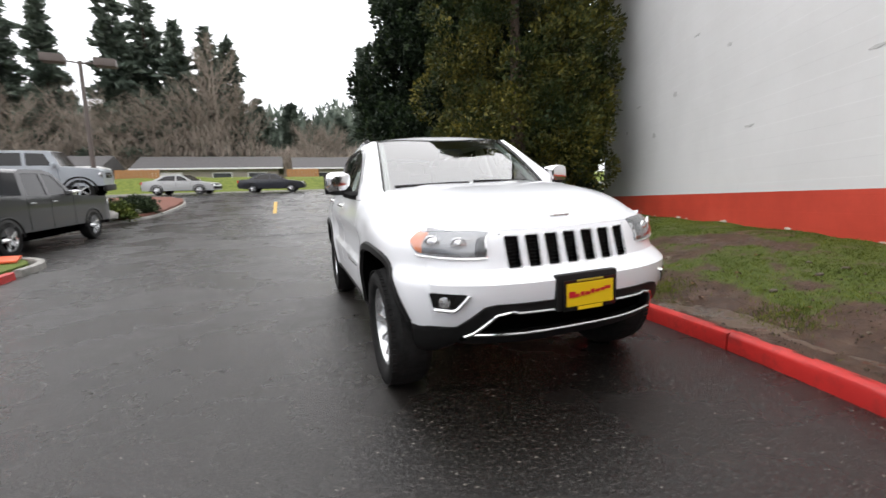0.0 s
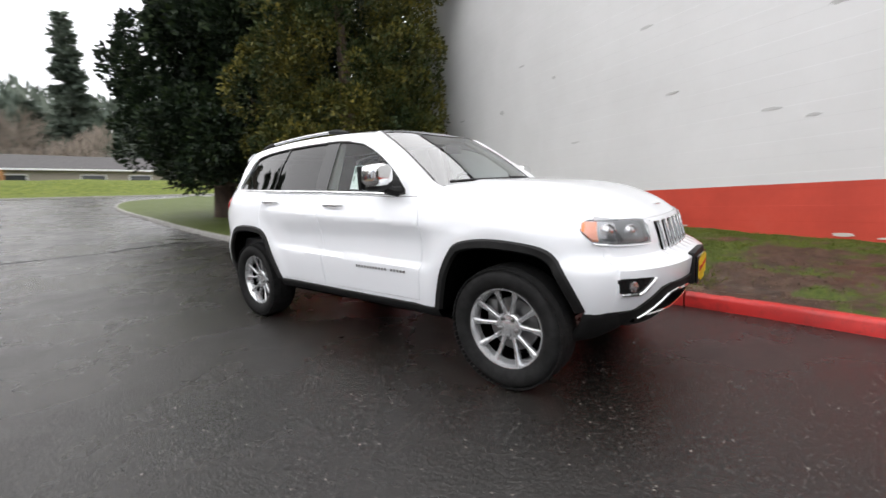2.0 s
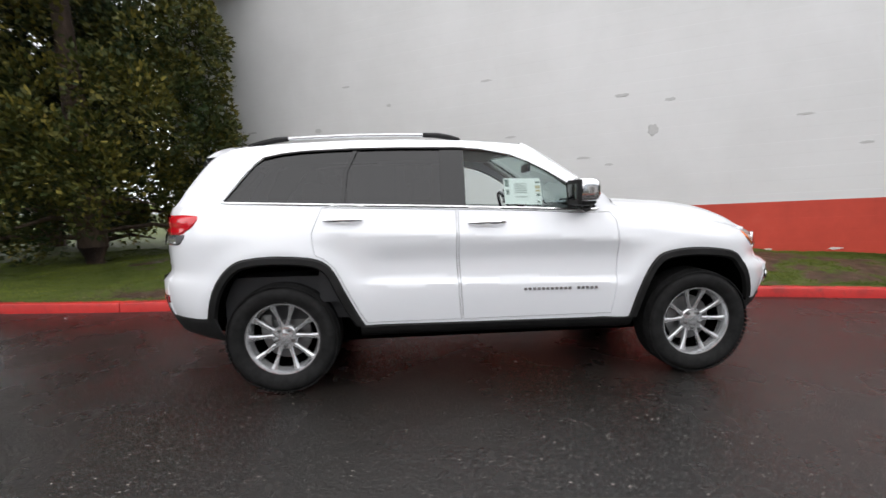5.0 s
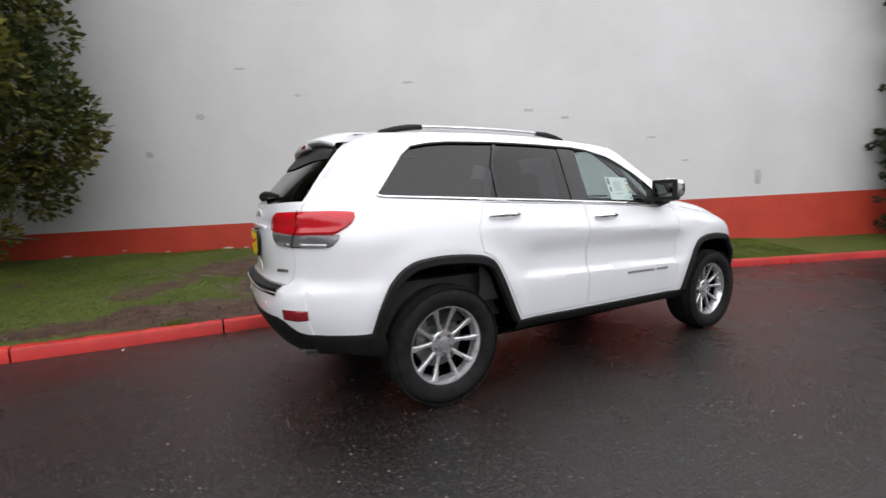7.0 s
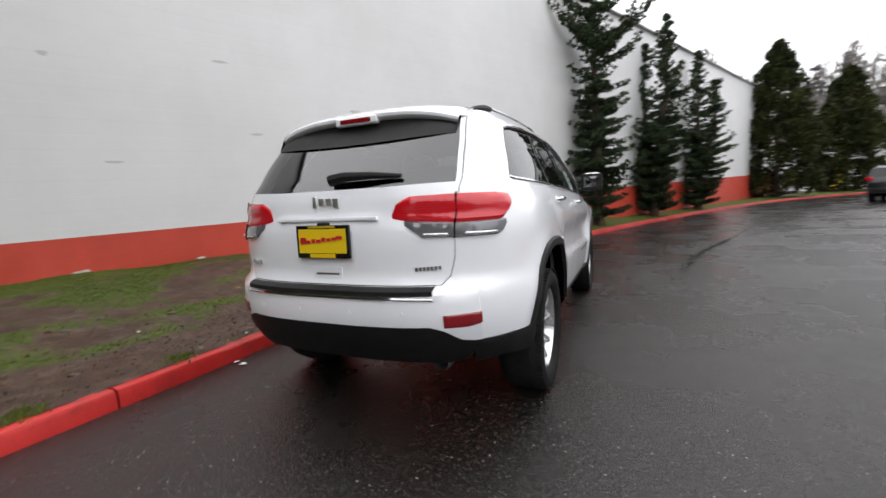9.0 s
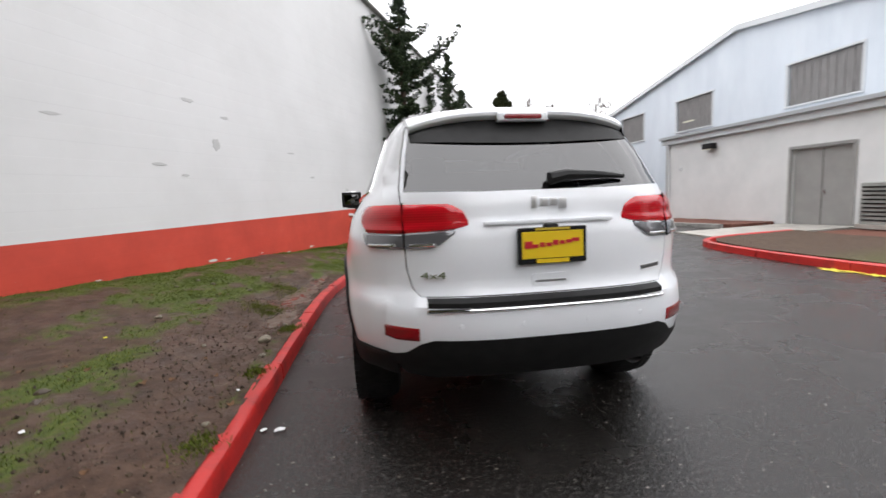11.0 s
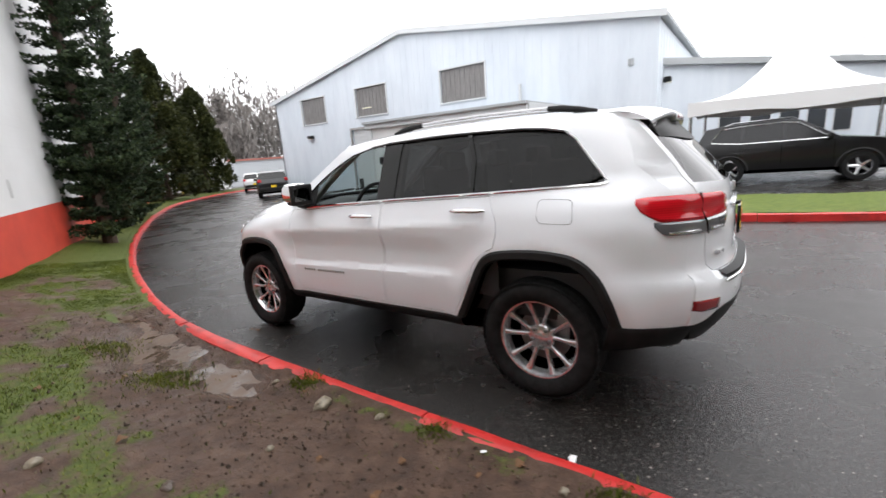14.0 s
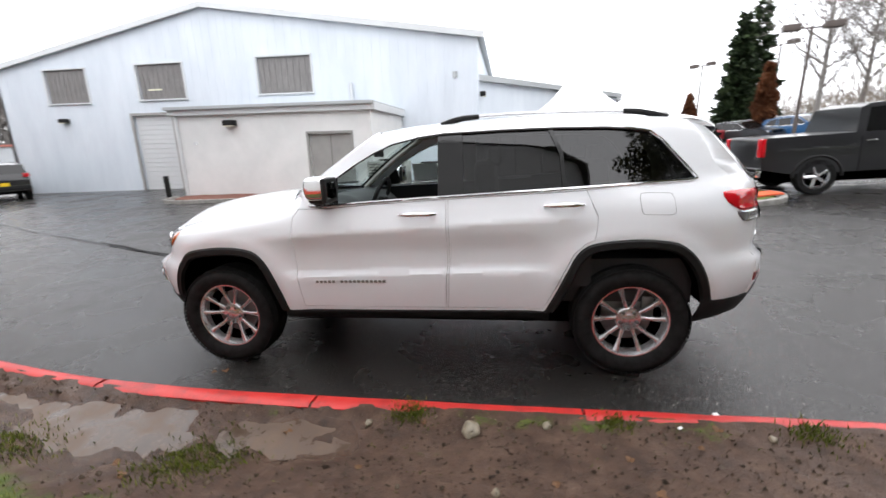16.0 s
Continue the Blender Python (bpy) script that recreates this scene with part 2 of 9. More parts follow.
def lawn_z(x, y):
    kx = float(np.interp(y, KY, KX)) + 0.10
    wx = max(wall_x(min(y, 7.5)), kx + 1.2)
    z0 = ground_z(y, kx) + 0.124
    z1 = max(curve(WALL_BASE, y), z0)
    t = min(1.3, max(0, (x - kx) / (wx - kx)))
    n = noise.noise((x * 0.9, y * 0.9, 0)) * 0.05 + noise.noise((x * 3.1, y * 3.1, 5)) * 0.018
    n *= smooth01(0, 0.5, x - kx)
    dip = -0.03 * smooth01(1.0, 0.1, math.hypot((x - 1.9) / 0.6, (y + 1.0) / 1.9))
    return z0 + (z1 - z0) * (0.25 * t + 0.75 * t * t * (3 - 2 * t) if t < 1 else 1) + n + dip


# ---- materials of the setting ----
asphalt = mat("wet_asphalt", grey(0.05), 0.35, spec=0.5)
v = coords(asphalt)
n1 = noise_of(asphalt, v, 0.35, 5)
n2 = noise_of(asphalt, v, 42, 4, 0.75)
nodes, links, bsdf = nodes_of(asphalt)
base = ramp(asphalt, n2, [(0.3, (0.003, 0.0027, 0.0024)), (0.55, (0.0135, 0.012, 0.0107)), (0.75, (0.046, 0.040, 0.035))])
base = mix(asphalt, ramp(asphalt, n1, [(0.4, grey(0)), (0.66, grey(0.45))]), base, (0.025, 0.0222, 0.020))
fine = nodes.new("ShaderNodeTexVoronoi")
fine.inputs["Scale"].default_value = 72
links.new(v, fine.inputs["Vector"])
speck = ramp(asphalt, fine.outputs["Distance"], [(0.0, grey(1)), (0.12, grey(1)), (0.26, grey(0))])
lottery = nodes.new("ShaderNodeSeparateColor")
links.new(fine.outputs["Color"], lottery.inputs[0])
pick = ramp(asphalt, lottery.outputs[0], [(0.0, grey(0)), (0.6, grey(0)), (0.68, grey(0.5)), (0.93, grey(0.6)), (0.95, grey(1))])
stones = mix(asphalt, 1.0, speck, pick, "MULTIPLY")
base = mix(asphalt, stones, base, (0.19, 0.172, 0.152))
big = nodes.new("ShaderNodeTexVoronoi")
big.inputs["Scale"].default_value = 27
links.new(v, big.inputs["Vector"])
draw = nodes.new("ShaderNodeSeparateColor")
links.new(big.outputs["Color"], draw.inputs[0])
chosen = ramp(asphalt, draw.outputs[1], [(0.0, grey(0)), (0.80, grey(0)), (0.84, grey(1))])
chip_mask = ramp(asphalt, big.outputs["Distance"], [(0.0, grey(1)), (0.10, grey(1)), (0.17, grey(0))])
base = mix(asphalt, mix(asphalt, 1.0, chip_mask, chosen, "MULTIPLY"), base, (0.23, 0.21, 0.185))
to(asphalt, base, "Base Color")
to(asphalt, ramp(asphalt, noise_of(asphalt, v, 0.8, 6, 0.6), [(0.34, grey(0.18)), (0.5, grey(0.27)), (0.64, grey(0.40))]), "Roughness")
bump(asphalt, n2, 0.9, 0.008)

turf = mat("muddy_turf", (0.1, 0.1, 0.04), 0.85, spec=0.3)
v = coords(turf)
nodes, links, bsdf = nodes_of(turf)
sep = nodes.new("ShaderNodeSeparateXYZ")
links.new(v, sep.inputs[0])
gn = noise_of(turf, v, 16, 6, 0.7)
fine_n = noise_of(turf, v, 26, 6, 0.75)
green = ramp(turf, fine_n, [(0.3, (0.020, 0.034, 0.004)), (0.5, (0.062, 0.094, 0.010)), (0.7, (0.13, 0.148, 0.028))])
mud = ramp(turf, noise_of(turf, v, 7, 8, 0.75), [(0.3, (0.025, 0.0128, 0.0078)), (0.5, (0.064, 0.035, 0.0225)), (0.68, (0.112, 0.068, 0.045))])
litter = ramp(turf, noise_of(turf, v, 60, 3, 0.6), [(0.62, grey(0)), (0.68, grey(0.6))])
mud = mix(turf, litter, mud, (0.11, 0.075, 0.045))
attr = nodes.new("ShaderNodeVertexColor")
attr.layer_name = "grass_cover"
chan = nodes.new("ShaderNodeSeparateColor")
links.new(attr.outputs[0], chan.inputs[0])
spread = nodes.new("ShaderNodeMath")
spread.operation = "MULTIPLY_ADD"
links.new(gn, spread.inputs[0])
spread.inputs[1].default_value = 0.9
links.new(chan.outputs[0], spread.inputs[2])
grassy = ramp(turf, spread.outputs[0], [(0.82, grey(0)), (1.0, grey(0.9))])
to(turf, mix(turf, grassy, mud, green), "Base Color")
wet = ramp(turf, noise_of(turf, v, 2.1, 6, 0.65), [(0.36, grey(0.30)), (0.46, grey(0.52)), (0.58, grey(0.75))])
wet = mix(turf, chan.outputs[1], wet, grey(0.1))
to(turf, mix(turf, grassy, wet, grey(0.75)), "Roughness")
bump(turf, mix(turf, 0.5, fine_n, noise_of(turf, v, 70, 4, 0.7)), 0.9, 0.016)

red_kerb = mat("red_kerb_paint", (0.5, 0.03, 0.02), 0.45)
v = coords(red_kerb)
wear = ramp(red_kerb, noise_of(red_kerb, v, 4.5, 8, 0.72), [(0.36, grey(1)), (0.5, grey(0))])
shade = ramp(red_kerb, noise_of(red_kerb, v, 1.6, 6, 0.6), [(0.3, (0.40, 0.016, 0.014)), (0.6, (0.56, 0.027, 0.022)), (0.8, (0.62, 0.05, 0.04))])
to(red_kerb, mix(red_kerb, mix(red_kerb, 0.35, wear, grey(0), "MIX"), shade, (0.22, 0.018, 0.015)), "Base Color")
bump(red_kerb, noise_of(red_kerb, v, 60, 3), 0.25, 0.004)

concrete = mat("kerb_concrete", grey(0.3), 0.75)
v = coords(concrete)
to(concrete, ramp(concrete, noise_of(concrete, v, 6, 7, 0.65), [(0.3, (0.17, 0.17, 0.15)), (0.55, (0.3, 0.29, 0.27)), (0.8, (0.4, 0.39, 0.36))]), "Base Color")
bump(concrete, noise_of(concrete, v, 70, 3), 0.3, 0.004)

painted_block = mat("painted_block_wall", grey(0.78), 0.55)
v = coords(painted_block)
nodes, links, bsdf = nodes_of(painted_block)
brick = nodes.new("ShaderNodeTexBrick")
mp = nodes.new("ShaderNodeMapping")
mp.inputs["Rotation"].default_value = (radians(90), 0, 0)
links.new(v, mp.inputs[0])
links.new(mp.outputs[0], brick.inputs["Vector"])
brick.inputs["Scale"].default_value = 1.0
brick.inputs["Mortar Size"].default_value = 0.006
brick.inputs["Mortar Smooth"].default_value = 0.6
brick.inputs["Brick Width"].default_value = 0.4
brick.inputs["Row Height"].default_value = 0.2
brick.inputs["Color1"].default_value = brick.inputs["Color2"].default_value = (1, 1, 1, 1)
brick.inputs["Mortar"].default_value = (0, 0, 0, 1)
sep = nodes.new("ShaderNodeSeparateXYZ")
links.new(v, sep.inputs[0])
edge_noise = noise_of(painted_block, v, 20, 3)
zz = nodes.new("ShaderNodeMath")
zz.operation = "MULTIPLY_ADD"
links.new(edge_noise, zz.inputs[0])
zz.inputs[1].default_value = 0.006
links.new(sep.outputs[2], zz.inputs[2])
above = nodes.new("ShaderNodeMath")
above.operation = "GREATER_THAN"
above.inputs[1].default_value = 1.068
links.new(zz.outputs[0], above.inputs[0])
white = ramp(painted_block, noise_of(painted_block, v, 0.5, 7, 0.6), [(0.25, (0.62, 0.62, 0.61)), (0.6, (0.70, 0.70, 0.695))])
white = mix(painted_block, ramp(painted_block, noise_of(painted_block, v, 5, 6, 0.7, (1, 1, 0.25)), [(0.62, grey(0)), (0.75, grey(0.16))]), white, (0.5, 0.5, 0.48))
redp = ramp(painted_block, noise_of(painted_block, v, 1.2, 7, 0.65), [(0.3, (0.46, 0.045, 0.024)), (0.6, (0.58, 0.062, 0.034)), (0.8, (0.62, 0.09, 0.055))])
chip = ramp(painted_block, noise_of(painted_block, v, 7, 6, 0.7), [(0.68, grey(0)), (0.72, grey(0.6))])
redp = mix(painted_block, chip, redp, (0.45, 0.3, 0.25))
to(painted_block, mix(painted_block, above.outputs[0], redp, white), "Base Color")
b0 = bump(painted_block, brick.outputs["Color"], 0.24, 0.006)
bump(painted_block, noise_of(painted_block, v, 90, 4), 0.12, 0.004, b0)

# ---- ground ----
def axis_steps(lo, hi, near_lo, near_hi, fine_step):
    a = list(np.arange(near_lo, near_hi + 1e-6, fine_step))
    s, p = fine_step, near_hi
    while p < hi:
        s *= 1.35
        p += s
        a.append(min(p, hi))
    s, p = fine_step, near_lo
    while p > lo:
        s *= 1.35
        p -= s
        a.insert(0, max(p, lo))
    return a


xs = axis_steps(-900, 900, -16, 10, 0.4)
ys = axis_steps(-900, 900, -20, 32, 0.5)
bm = bmesh.new()
grid = [[bm.verts.new((x, y, ground_z(y, x) + 0.006 * noise.noise((x * 0.5, y * 0.5, 1)))) for x in xs] for y in ys]
for j in range(len(ys) - 1):
    for i in range(len(xs) - 1):
        bm.faces.new((grid[j][i], grid[j][i + 1], grid[j + 1][i + 1], grid[j + 1][i]))
ground = tagged(part("ground", bm, asphalt), "dark wet asphalt of a car park and drive", "ground", kind="structure")

# lawn between the kerb and the wall
POOLS = [(1.93, -1.5, 0.30, 0.85), (1.84, -0.45, 0.17, 0.36), (1.74, -2.75, 0.12, 0.4)]
MUD = [(3.4, 0.4, 0.7, 1.2), (4.0, 2.4, 0.8, 1.0), (3.3, 3.6, 0.5, 0.8), (4.3, 5.2, 0.9, 0.7), (2.6, -3.4, 0.8, 1.2), (2.9, -4.6, 1.0, 1.0), (1.6, -5.6, 0.8, 1.1), (2.9, 2.0, 0.3, 0.6)]


def pool(x, y):
    """How far inside a puddle a place is, from 0 to 1."""
    w = 0.45 * noise.noise((x * 3.2, y * 2.4, 9)) + 0.3 * noise.noise((x * 8, y * 7, 4))
    return max(smooth01(1.25, 0.75, math.hypot((x - px) / a, (y - py) / b) + w) for px, py, a, b in POOLS)


def cover_value(x, y):
    """How thick the grass stands, from bare mud (0) to full turf (1)."""
    kx = float(np.interp(y, KY, KX)) + 0.15
    t = (x - kx) / max(0.5, wall_x(min(y, 7.5)) - kx)
    d = x - kx
    w = 0.70 + 0.25 * noise.noise((y * 0.8, 2.0, 5)) + 0.15 * math.exp(-((y - 1.2) / 1.3) ** 2)
    strip = smooth01(w * 1.35, w * 0.6, d) * smooth01(-3.8, -2.4, y) * smooth01(6.0, 3.6, y)
    base = 0.63 + 0.22 * smooth01(0.7, 0.97, t) + 0.26 * smooth01(-4.6, -7.0, y) + 0.26 * smooth01(2.2, 4.6, y) - 0.12 * smooth01(1.4, 0.2, y) * smooth01(-4.0, -2.5, y) - 0.62 * strip
    base -= sum(0.27 * smooth01(1.15, 0.45, math.hypot((x - mx) / a, (y - my) / b)) for mx, my, a, b in MUD)
    base += 0.34 * smooth01(0.16, 0.04, d) * (1 if y > 0.3 else 0.3)
    base += 0.34 * noise.noise((x * 1.1, y * 0.8, 3)) + 0.46 * noise.noise((x * 2.8, y * 2.2, 11)) + 0.3 * noise.noise((x * 7.5, y * 6.5, 23))
    return max(0.0, min(1.0, base))


def lawn_f(x, y):
    lump = 0.012 * noise.noise((x * 9, y * 9, 2)) + 0.008 * noise.noise((x * 21, y * 21, 6))
    return (x, y, lawn_z(x, y) + lump - 0.04 * pool(x, y))


rows_y = sorted(set([round(-43.6 + 0.4 * i, 3) for i in range(94)] + [round(-6 + 0.075 * i, 3) for i in range(170)]))
rows_y = [y for y in rows_y if y <= 6.7]
cols = 56
bm = bmesh.new()
last = None
for y in rows_y:
    kx = float(np.interp(y, KY, KX)) + 0.075
    width = wall_x(y) + 0.1 - kx
    row = [bm.verts.new(lawn_f(kx + width * (k / cols) ** 1.15, y)) for k in range(cols + 1)]
    if last:
        for k in range(cols):
            bm.faces.new((last[k], last[k + 1], row[k + 1], row[k]))
    last = row
beyond = [(p.x + 0.10, p.y) for p in kerb_fine[::4] if 6.7 < p.y < 27.0] + [(float(np.interp(6.7, KY, KX)) + 0.10, 6.7), (wall_x(6.7) + 0.1, 6.7), (26, 6.9), (40, 27.0)]
panel_bm(beyond, [], lawn_f, 0.42, edge_step=0.5, bm=bm)
lay = bm.loops.layers.float_color.new("grass_cover")
for f in bm.faces:
    if f.normal.z < 0:
        f.normal_flip()
for f in bm.faces:
    for lp in f.loops:
        x, y = lp.vert.co.x, lp.vert.co.y
        lp[lay] = (cover_value(x, y), pool(x, y) if -4 < y < 3 and x < 3 else 0.0, 0, 1)
bm.normal_update()
for f in bm.faces:
    if f.normal.z < 0:
        f.normal_flip()
lawn = tagged(part("lawn", bm, turf), "patchy green grass and wet brown mud beside the wall", "lawn", kind="structure")

# standing water in the hollows of the mud
water = mat("muddy_puddle_water", (0.05, 0.036, 0.026), 0.04, spec=0.45)
wn = noise_of(water, coords(water), 5, 6, 0.65)
to(water, ramp(water, wn, [(0.40, grey(0.12)), (0.60, grey(0.6))]), "Roughness")
to(water, ramp(water, wn, [(0.35, (0.05, 0.031, 0.02)), (0.65, (0.12, 0.078, 0.052))]), "Base Color")
bump(water, noise_of(water, coords(water), 9, 2), 0.02, 0.004)
for px, py, a, b in POOLS:
    bm = bmesh.new()
    level = min(lawn_f(px + 0.5 * a * math.cos(k), py + 0.5 * b * math.sin(k))[2] for k in range(6)) + 0.016
    bm.faces.new([bm.verts.new((px + a * 1.3 * math.cos(k * math.pi / 10), py + b * 1.3 * math.sin(k * math.pi / 10), level)) for k in range(20)])
    tagged(part("puddle", bm, water), "shallow brown puddle standing in the mud", "puddle", "puddles in the mud", kind="structure")

# white building beside the drive
ang = math.atan(WALL_K)
WALL_M = Matrix.Translation((wall_x(0), 0, 0)) @ Matrix.Rotation(-ang, 4, "Z")
# in the wall's own axes y runs along it and x goes into the building
w_lo, w_hi, w_top = -44.0, 7.25, 7.32
bm = bmesh.new()
add_box(bm, (0.15, (w_lo + w_hi) / 2, w_top / 2 - 0.6), (0.3, w_hi - w_lo, w_top + 1.2))
wall_white = tagged(part("wall_white", bm, painted_block, smooth=False), "white painted block wall with a red painted foot", "wall", kind="structure")
wall_white.matrix_basis = WALL_M @ Matrix.Rotation(0, 4, "Z")
bm = bmesh.new()
add_box(bm, (10.2, w_hi - 0.15, w_top / 2 - 0.6), (19.8, 0.3, w_top + 1.2))
wall_end = tagged(part("wall_end", bm, painted_block, smooth=False), "white painted block end wall with red foot", "wall", kind="structure")
wall_end.matrix_basis = WALL_M
bm = bmesh.new()
add_box(bm, (10, (w_lo + w_hi) / 2, w_top + 0.03), (20.3, w_hi - w_lo + 0.1, 0.06))
roof_white = tagged(part("roof_flat", bm, concrete, smooth=False), "flat grey roof of the white building", "roof", kind="structure")
roof_white.matrix_basis = WALL_M


# ---- car materials ----
white_paint = mat("white_car_paint", grey(0.9), 0.34, spec=0.5, coat=1.0)
v = coords(white_paint)
to(white_paint, ramp(white_paint, noise_of(white_paint, v, 1.5, 5), [(0.3, (0.865, 0.885, 0.915)), (0.7, (0.885, 0.905, 0.935))]), "Base Color")
bump(white_paint, noise_of(white_paint, v, 160, 2), 0.03, 0.001)
black_plastic = mat("black_grained_plastic", grey(0.010), 0.55, spec=0.25)
v = coords(black_plastic)
to(black_plastic, ramp(black_plastic, noise_of(black_plastic, v, 14, 5), [(0.3, grey(0.007)), (0.7, grey(0.015))]), "Base Color")
bump(black_plastic, noise_of(black_plastic, v, 300, 2), 0.2, 0.001)
gloss_black = mat("gloss_black", grey(0.008), 0.12)
rubber = mat("tyre_rubber", grey(0.012), 0.7, spec=0.12)
v = coords(rubber)
to(rubber, ramp(rubber, noise_of(rubber, v, 18, 5), [(0.3, grey(0.010)), (0.7, grey(0.022))]), "Base Color")
bump(rubber, noise_of(rubber, v, 120, 3), 0.25, 0.003)
chrome = mat("chrome", grey(0.8), 0.1, 1.0)
mirror_face = mat("mirror_glass", grey(0.14), 0.03, 1.0)
bright_trim = mat("satin_bright_trim", grey(0.75), 0.32, 0.9)
badge_metal = mat("dull_badge_metal", grey(0.35), 0.3, 1.0)
alloy = mat("polished_alloy", (0.66, 0.67, 0.68), 0.28, 0.8)
v = coords(alloy)
to(alloy, ramp(alloy, noise_of(alloy, v, 20, 4), [(0.3, grey(0.16)), (0.7, grey(0.26))]), "Roughness")
dark_metal = mat("brake_metal", grey(0.22), 0.45, 0.9)
# deep shade of wells, recesses and underside is put into this glossless near-black
liner = mat("shade_black_liner", grey(0.002), 0.95, spec=0.0)
red_lens = mat("red_lamp_lens", (0.42, 0.006, 0.012), 0.15, spec=0.35, coat=0.7)
v = coords(red_lens)
nodes, links, bsdf = nodes_of(red_lens)
wv = nodes.new("ShaderNodeTexWave")
wv.bands_direction = "Z"
wv.inputs["Scale"].default_value = 28
links.new(v, wv.inputs[0])
to(red_lens, mix(red_lens, ramp(red_lens, wv.outputs["Fac"], [(0.2, grey(0)), (0.8, grey(1))]), (0.50, 0.006, 0.013), (0.58, 0.009, 0.017)), "Base Color")
dark_red = mat("dark_red_reflector", (0.24, 0.004, 0.008), 0.12, coat=1.0)
clear_lamp = mat("bright_reflector", (0.72, 0.72, 0.73), 0.16, 0.85)
smoked_lens = mat("smoked_rear_lens", (0.17, 0.17, 0.18), 0.12, 0.4, coat=1.0)
lamp_inside = mat("lamp_housing", (0.30, 0.30, 0.31), 0.22, 0.7)
amber = mat("amber_lens", (0.75, 0.16, 0.02), 0.12, coat=1.0)
yellow_plate = mat("yellow_plate", (0.80, 0.55, 0.01), 0.4)
red_print = mat("red_print", (0.5, 0.01, 0.02), 0.5)
paper = mat("printed_paper", (0.72, 0.74, 0.72), 0.7)
print_ink = mat("print_ink", (0.16, 0.2, 0.18), 0.7)
print_tan = mat("print_tan", (0.45, 0.4, 0.25), 0.7)
cabin_dark = mat("cabin_dark", (0.022, 0.022, 0.024), 0.65)
cabin_light = mat("cabin_light_trim", (0.40, 0.385, 0.35), 0.8)
bump(cabin_light, noise_of(cabin_light, coords(cabin_light), 80, 3), 0.2, 0.002)
leather = mat("seat_leather", (0.05, 0.048, 0.045), 0.5)
bump(leather, noise_of(leather, coords(leather), 120, 3), 0.2, 0.002)


def glass(name, tint, rough=0.0, gloss=0.06):
    m = bpy.data.materials.new(name)
    m.use_nodes = True
    n, l = m.node_tree.nodes, m.node_tree.links
    n.remove(n["Principled BSDF"])
    tr = n.new("ShaderNodeBsdfTransparent")
    tr.inputs[0].default_value = (*tint, 1)
    gl = n.new("ShaderNodeBsdfGlossy")
    gl.inputs["Roughness"].default_value = rough
    fr = n.new("ShaderNodeLayerWeight")
    fr.inputs[0].default_value = 0.5
    pw = n.new("ShaderNodeMath")
    pw.operation = "POWER"
    l.new(fr.outputs["Facing"], pw.inputs[0])
    pw.inputs[1].default_value = 4.5
    ad = n.new("ShaderNodeMath")
    ad.operation = "MULTIPLY_ADD"
    ad.use_clamp = True
    l.new(pw.outputs[0], ad.inputs[0])
    ad.inputs[1].default_value = 1 - gloss
    ad.inputs[2].default_value = gloss
    mx = n.new("ShaderNodeMixShader")
    l.new(ad.outputs[0], mx.inputs[0])
    l.new(tr.outputs[0], mx.inputs[1])
    l.new(gl.outputs[0], mx.inputs[2])
    l.new(mx.outputs[0], n["Material Output"].inputs[0])
    return m


clear_glass = glass("clear_car_glass", (0.80, 0.88, 0.86), gloss=0.035)
screen_glass = glass("windscreen_glass", (0.66, 0.78, 0.77), gloss=0.30)
privacy_glass = glass("privacy_car_glass", (0.055, 0.055, 0.06), gloss=0.06)
rear_tint = glass("tinted_rear_glass", (0.10, 0.10, 0.105), gloss=0.14)
lens_glass = glass("lamp_lens_glass", (0.85, 0.87, 0.88), gloss=0.12)

# ---- the car's surface, in its own axes: front at -y, z from the road ----
HALF = [(0.20, 0.84), (0.30, 0.875), (0.43, 0.918), (0.55, 0.936), (0.68, 0.946), (0.80, 0.938), (0.92, 0.937), (1.03, 0.934), (1.10, 0.918), (1.18, 0.894), (1.25, 0.872),
        (1.32, 0.842), (1.45, 0.785), (1.62, 0.705), (1.70, 0.64)]
NOSE = [(0.2, -1.972), (0.32, -2.082), (0.42, -2.187), (0.52, -2.262), (0.62, -2.304), (0.7, -2.32), (0.755, -2.316), (0.776, -2.262), (0.797, -2.216), (0.9, -2.187), (0.98, -2.157), (1.03, -2.122)]
TAIL = [(0.25, 2.2), (0.40, 2.33), (0.50, 2.40), (0.60, 2.44), (0.735, 2.45), (0.768, 2.44), (0.788, 2.405), (0.82, 2.388), (0.97, 2.395), (1.07, 2.39), (1.11, 2.375), (1.17, 2.368), (1.24, 2.352),
        (1.27, 2.33), (1.56, 2.055), (1.66, 1.955)]
TAIL_FROM = [(1.1, 1.45), (1.3, 1.2), (1.66, 0.9)]
SHOULDER = [(-2.07, 0.985), (-1.88, 1.026), (-1.6, 1.085), (-1.18, 1.148), (-0.95, 1.185), (-0.7, 1.2)]
NF, Y0F = 2.8, -1.3
TAIL_POW = [(1.12, 3.0), (1.3, 4.3), (1.6, 7.5)]


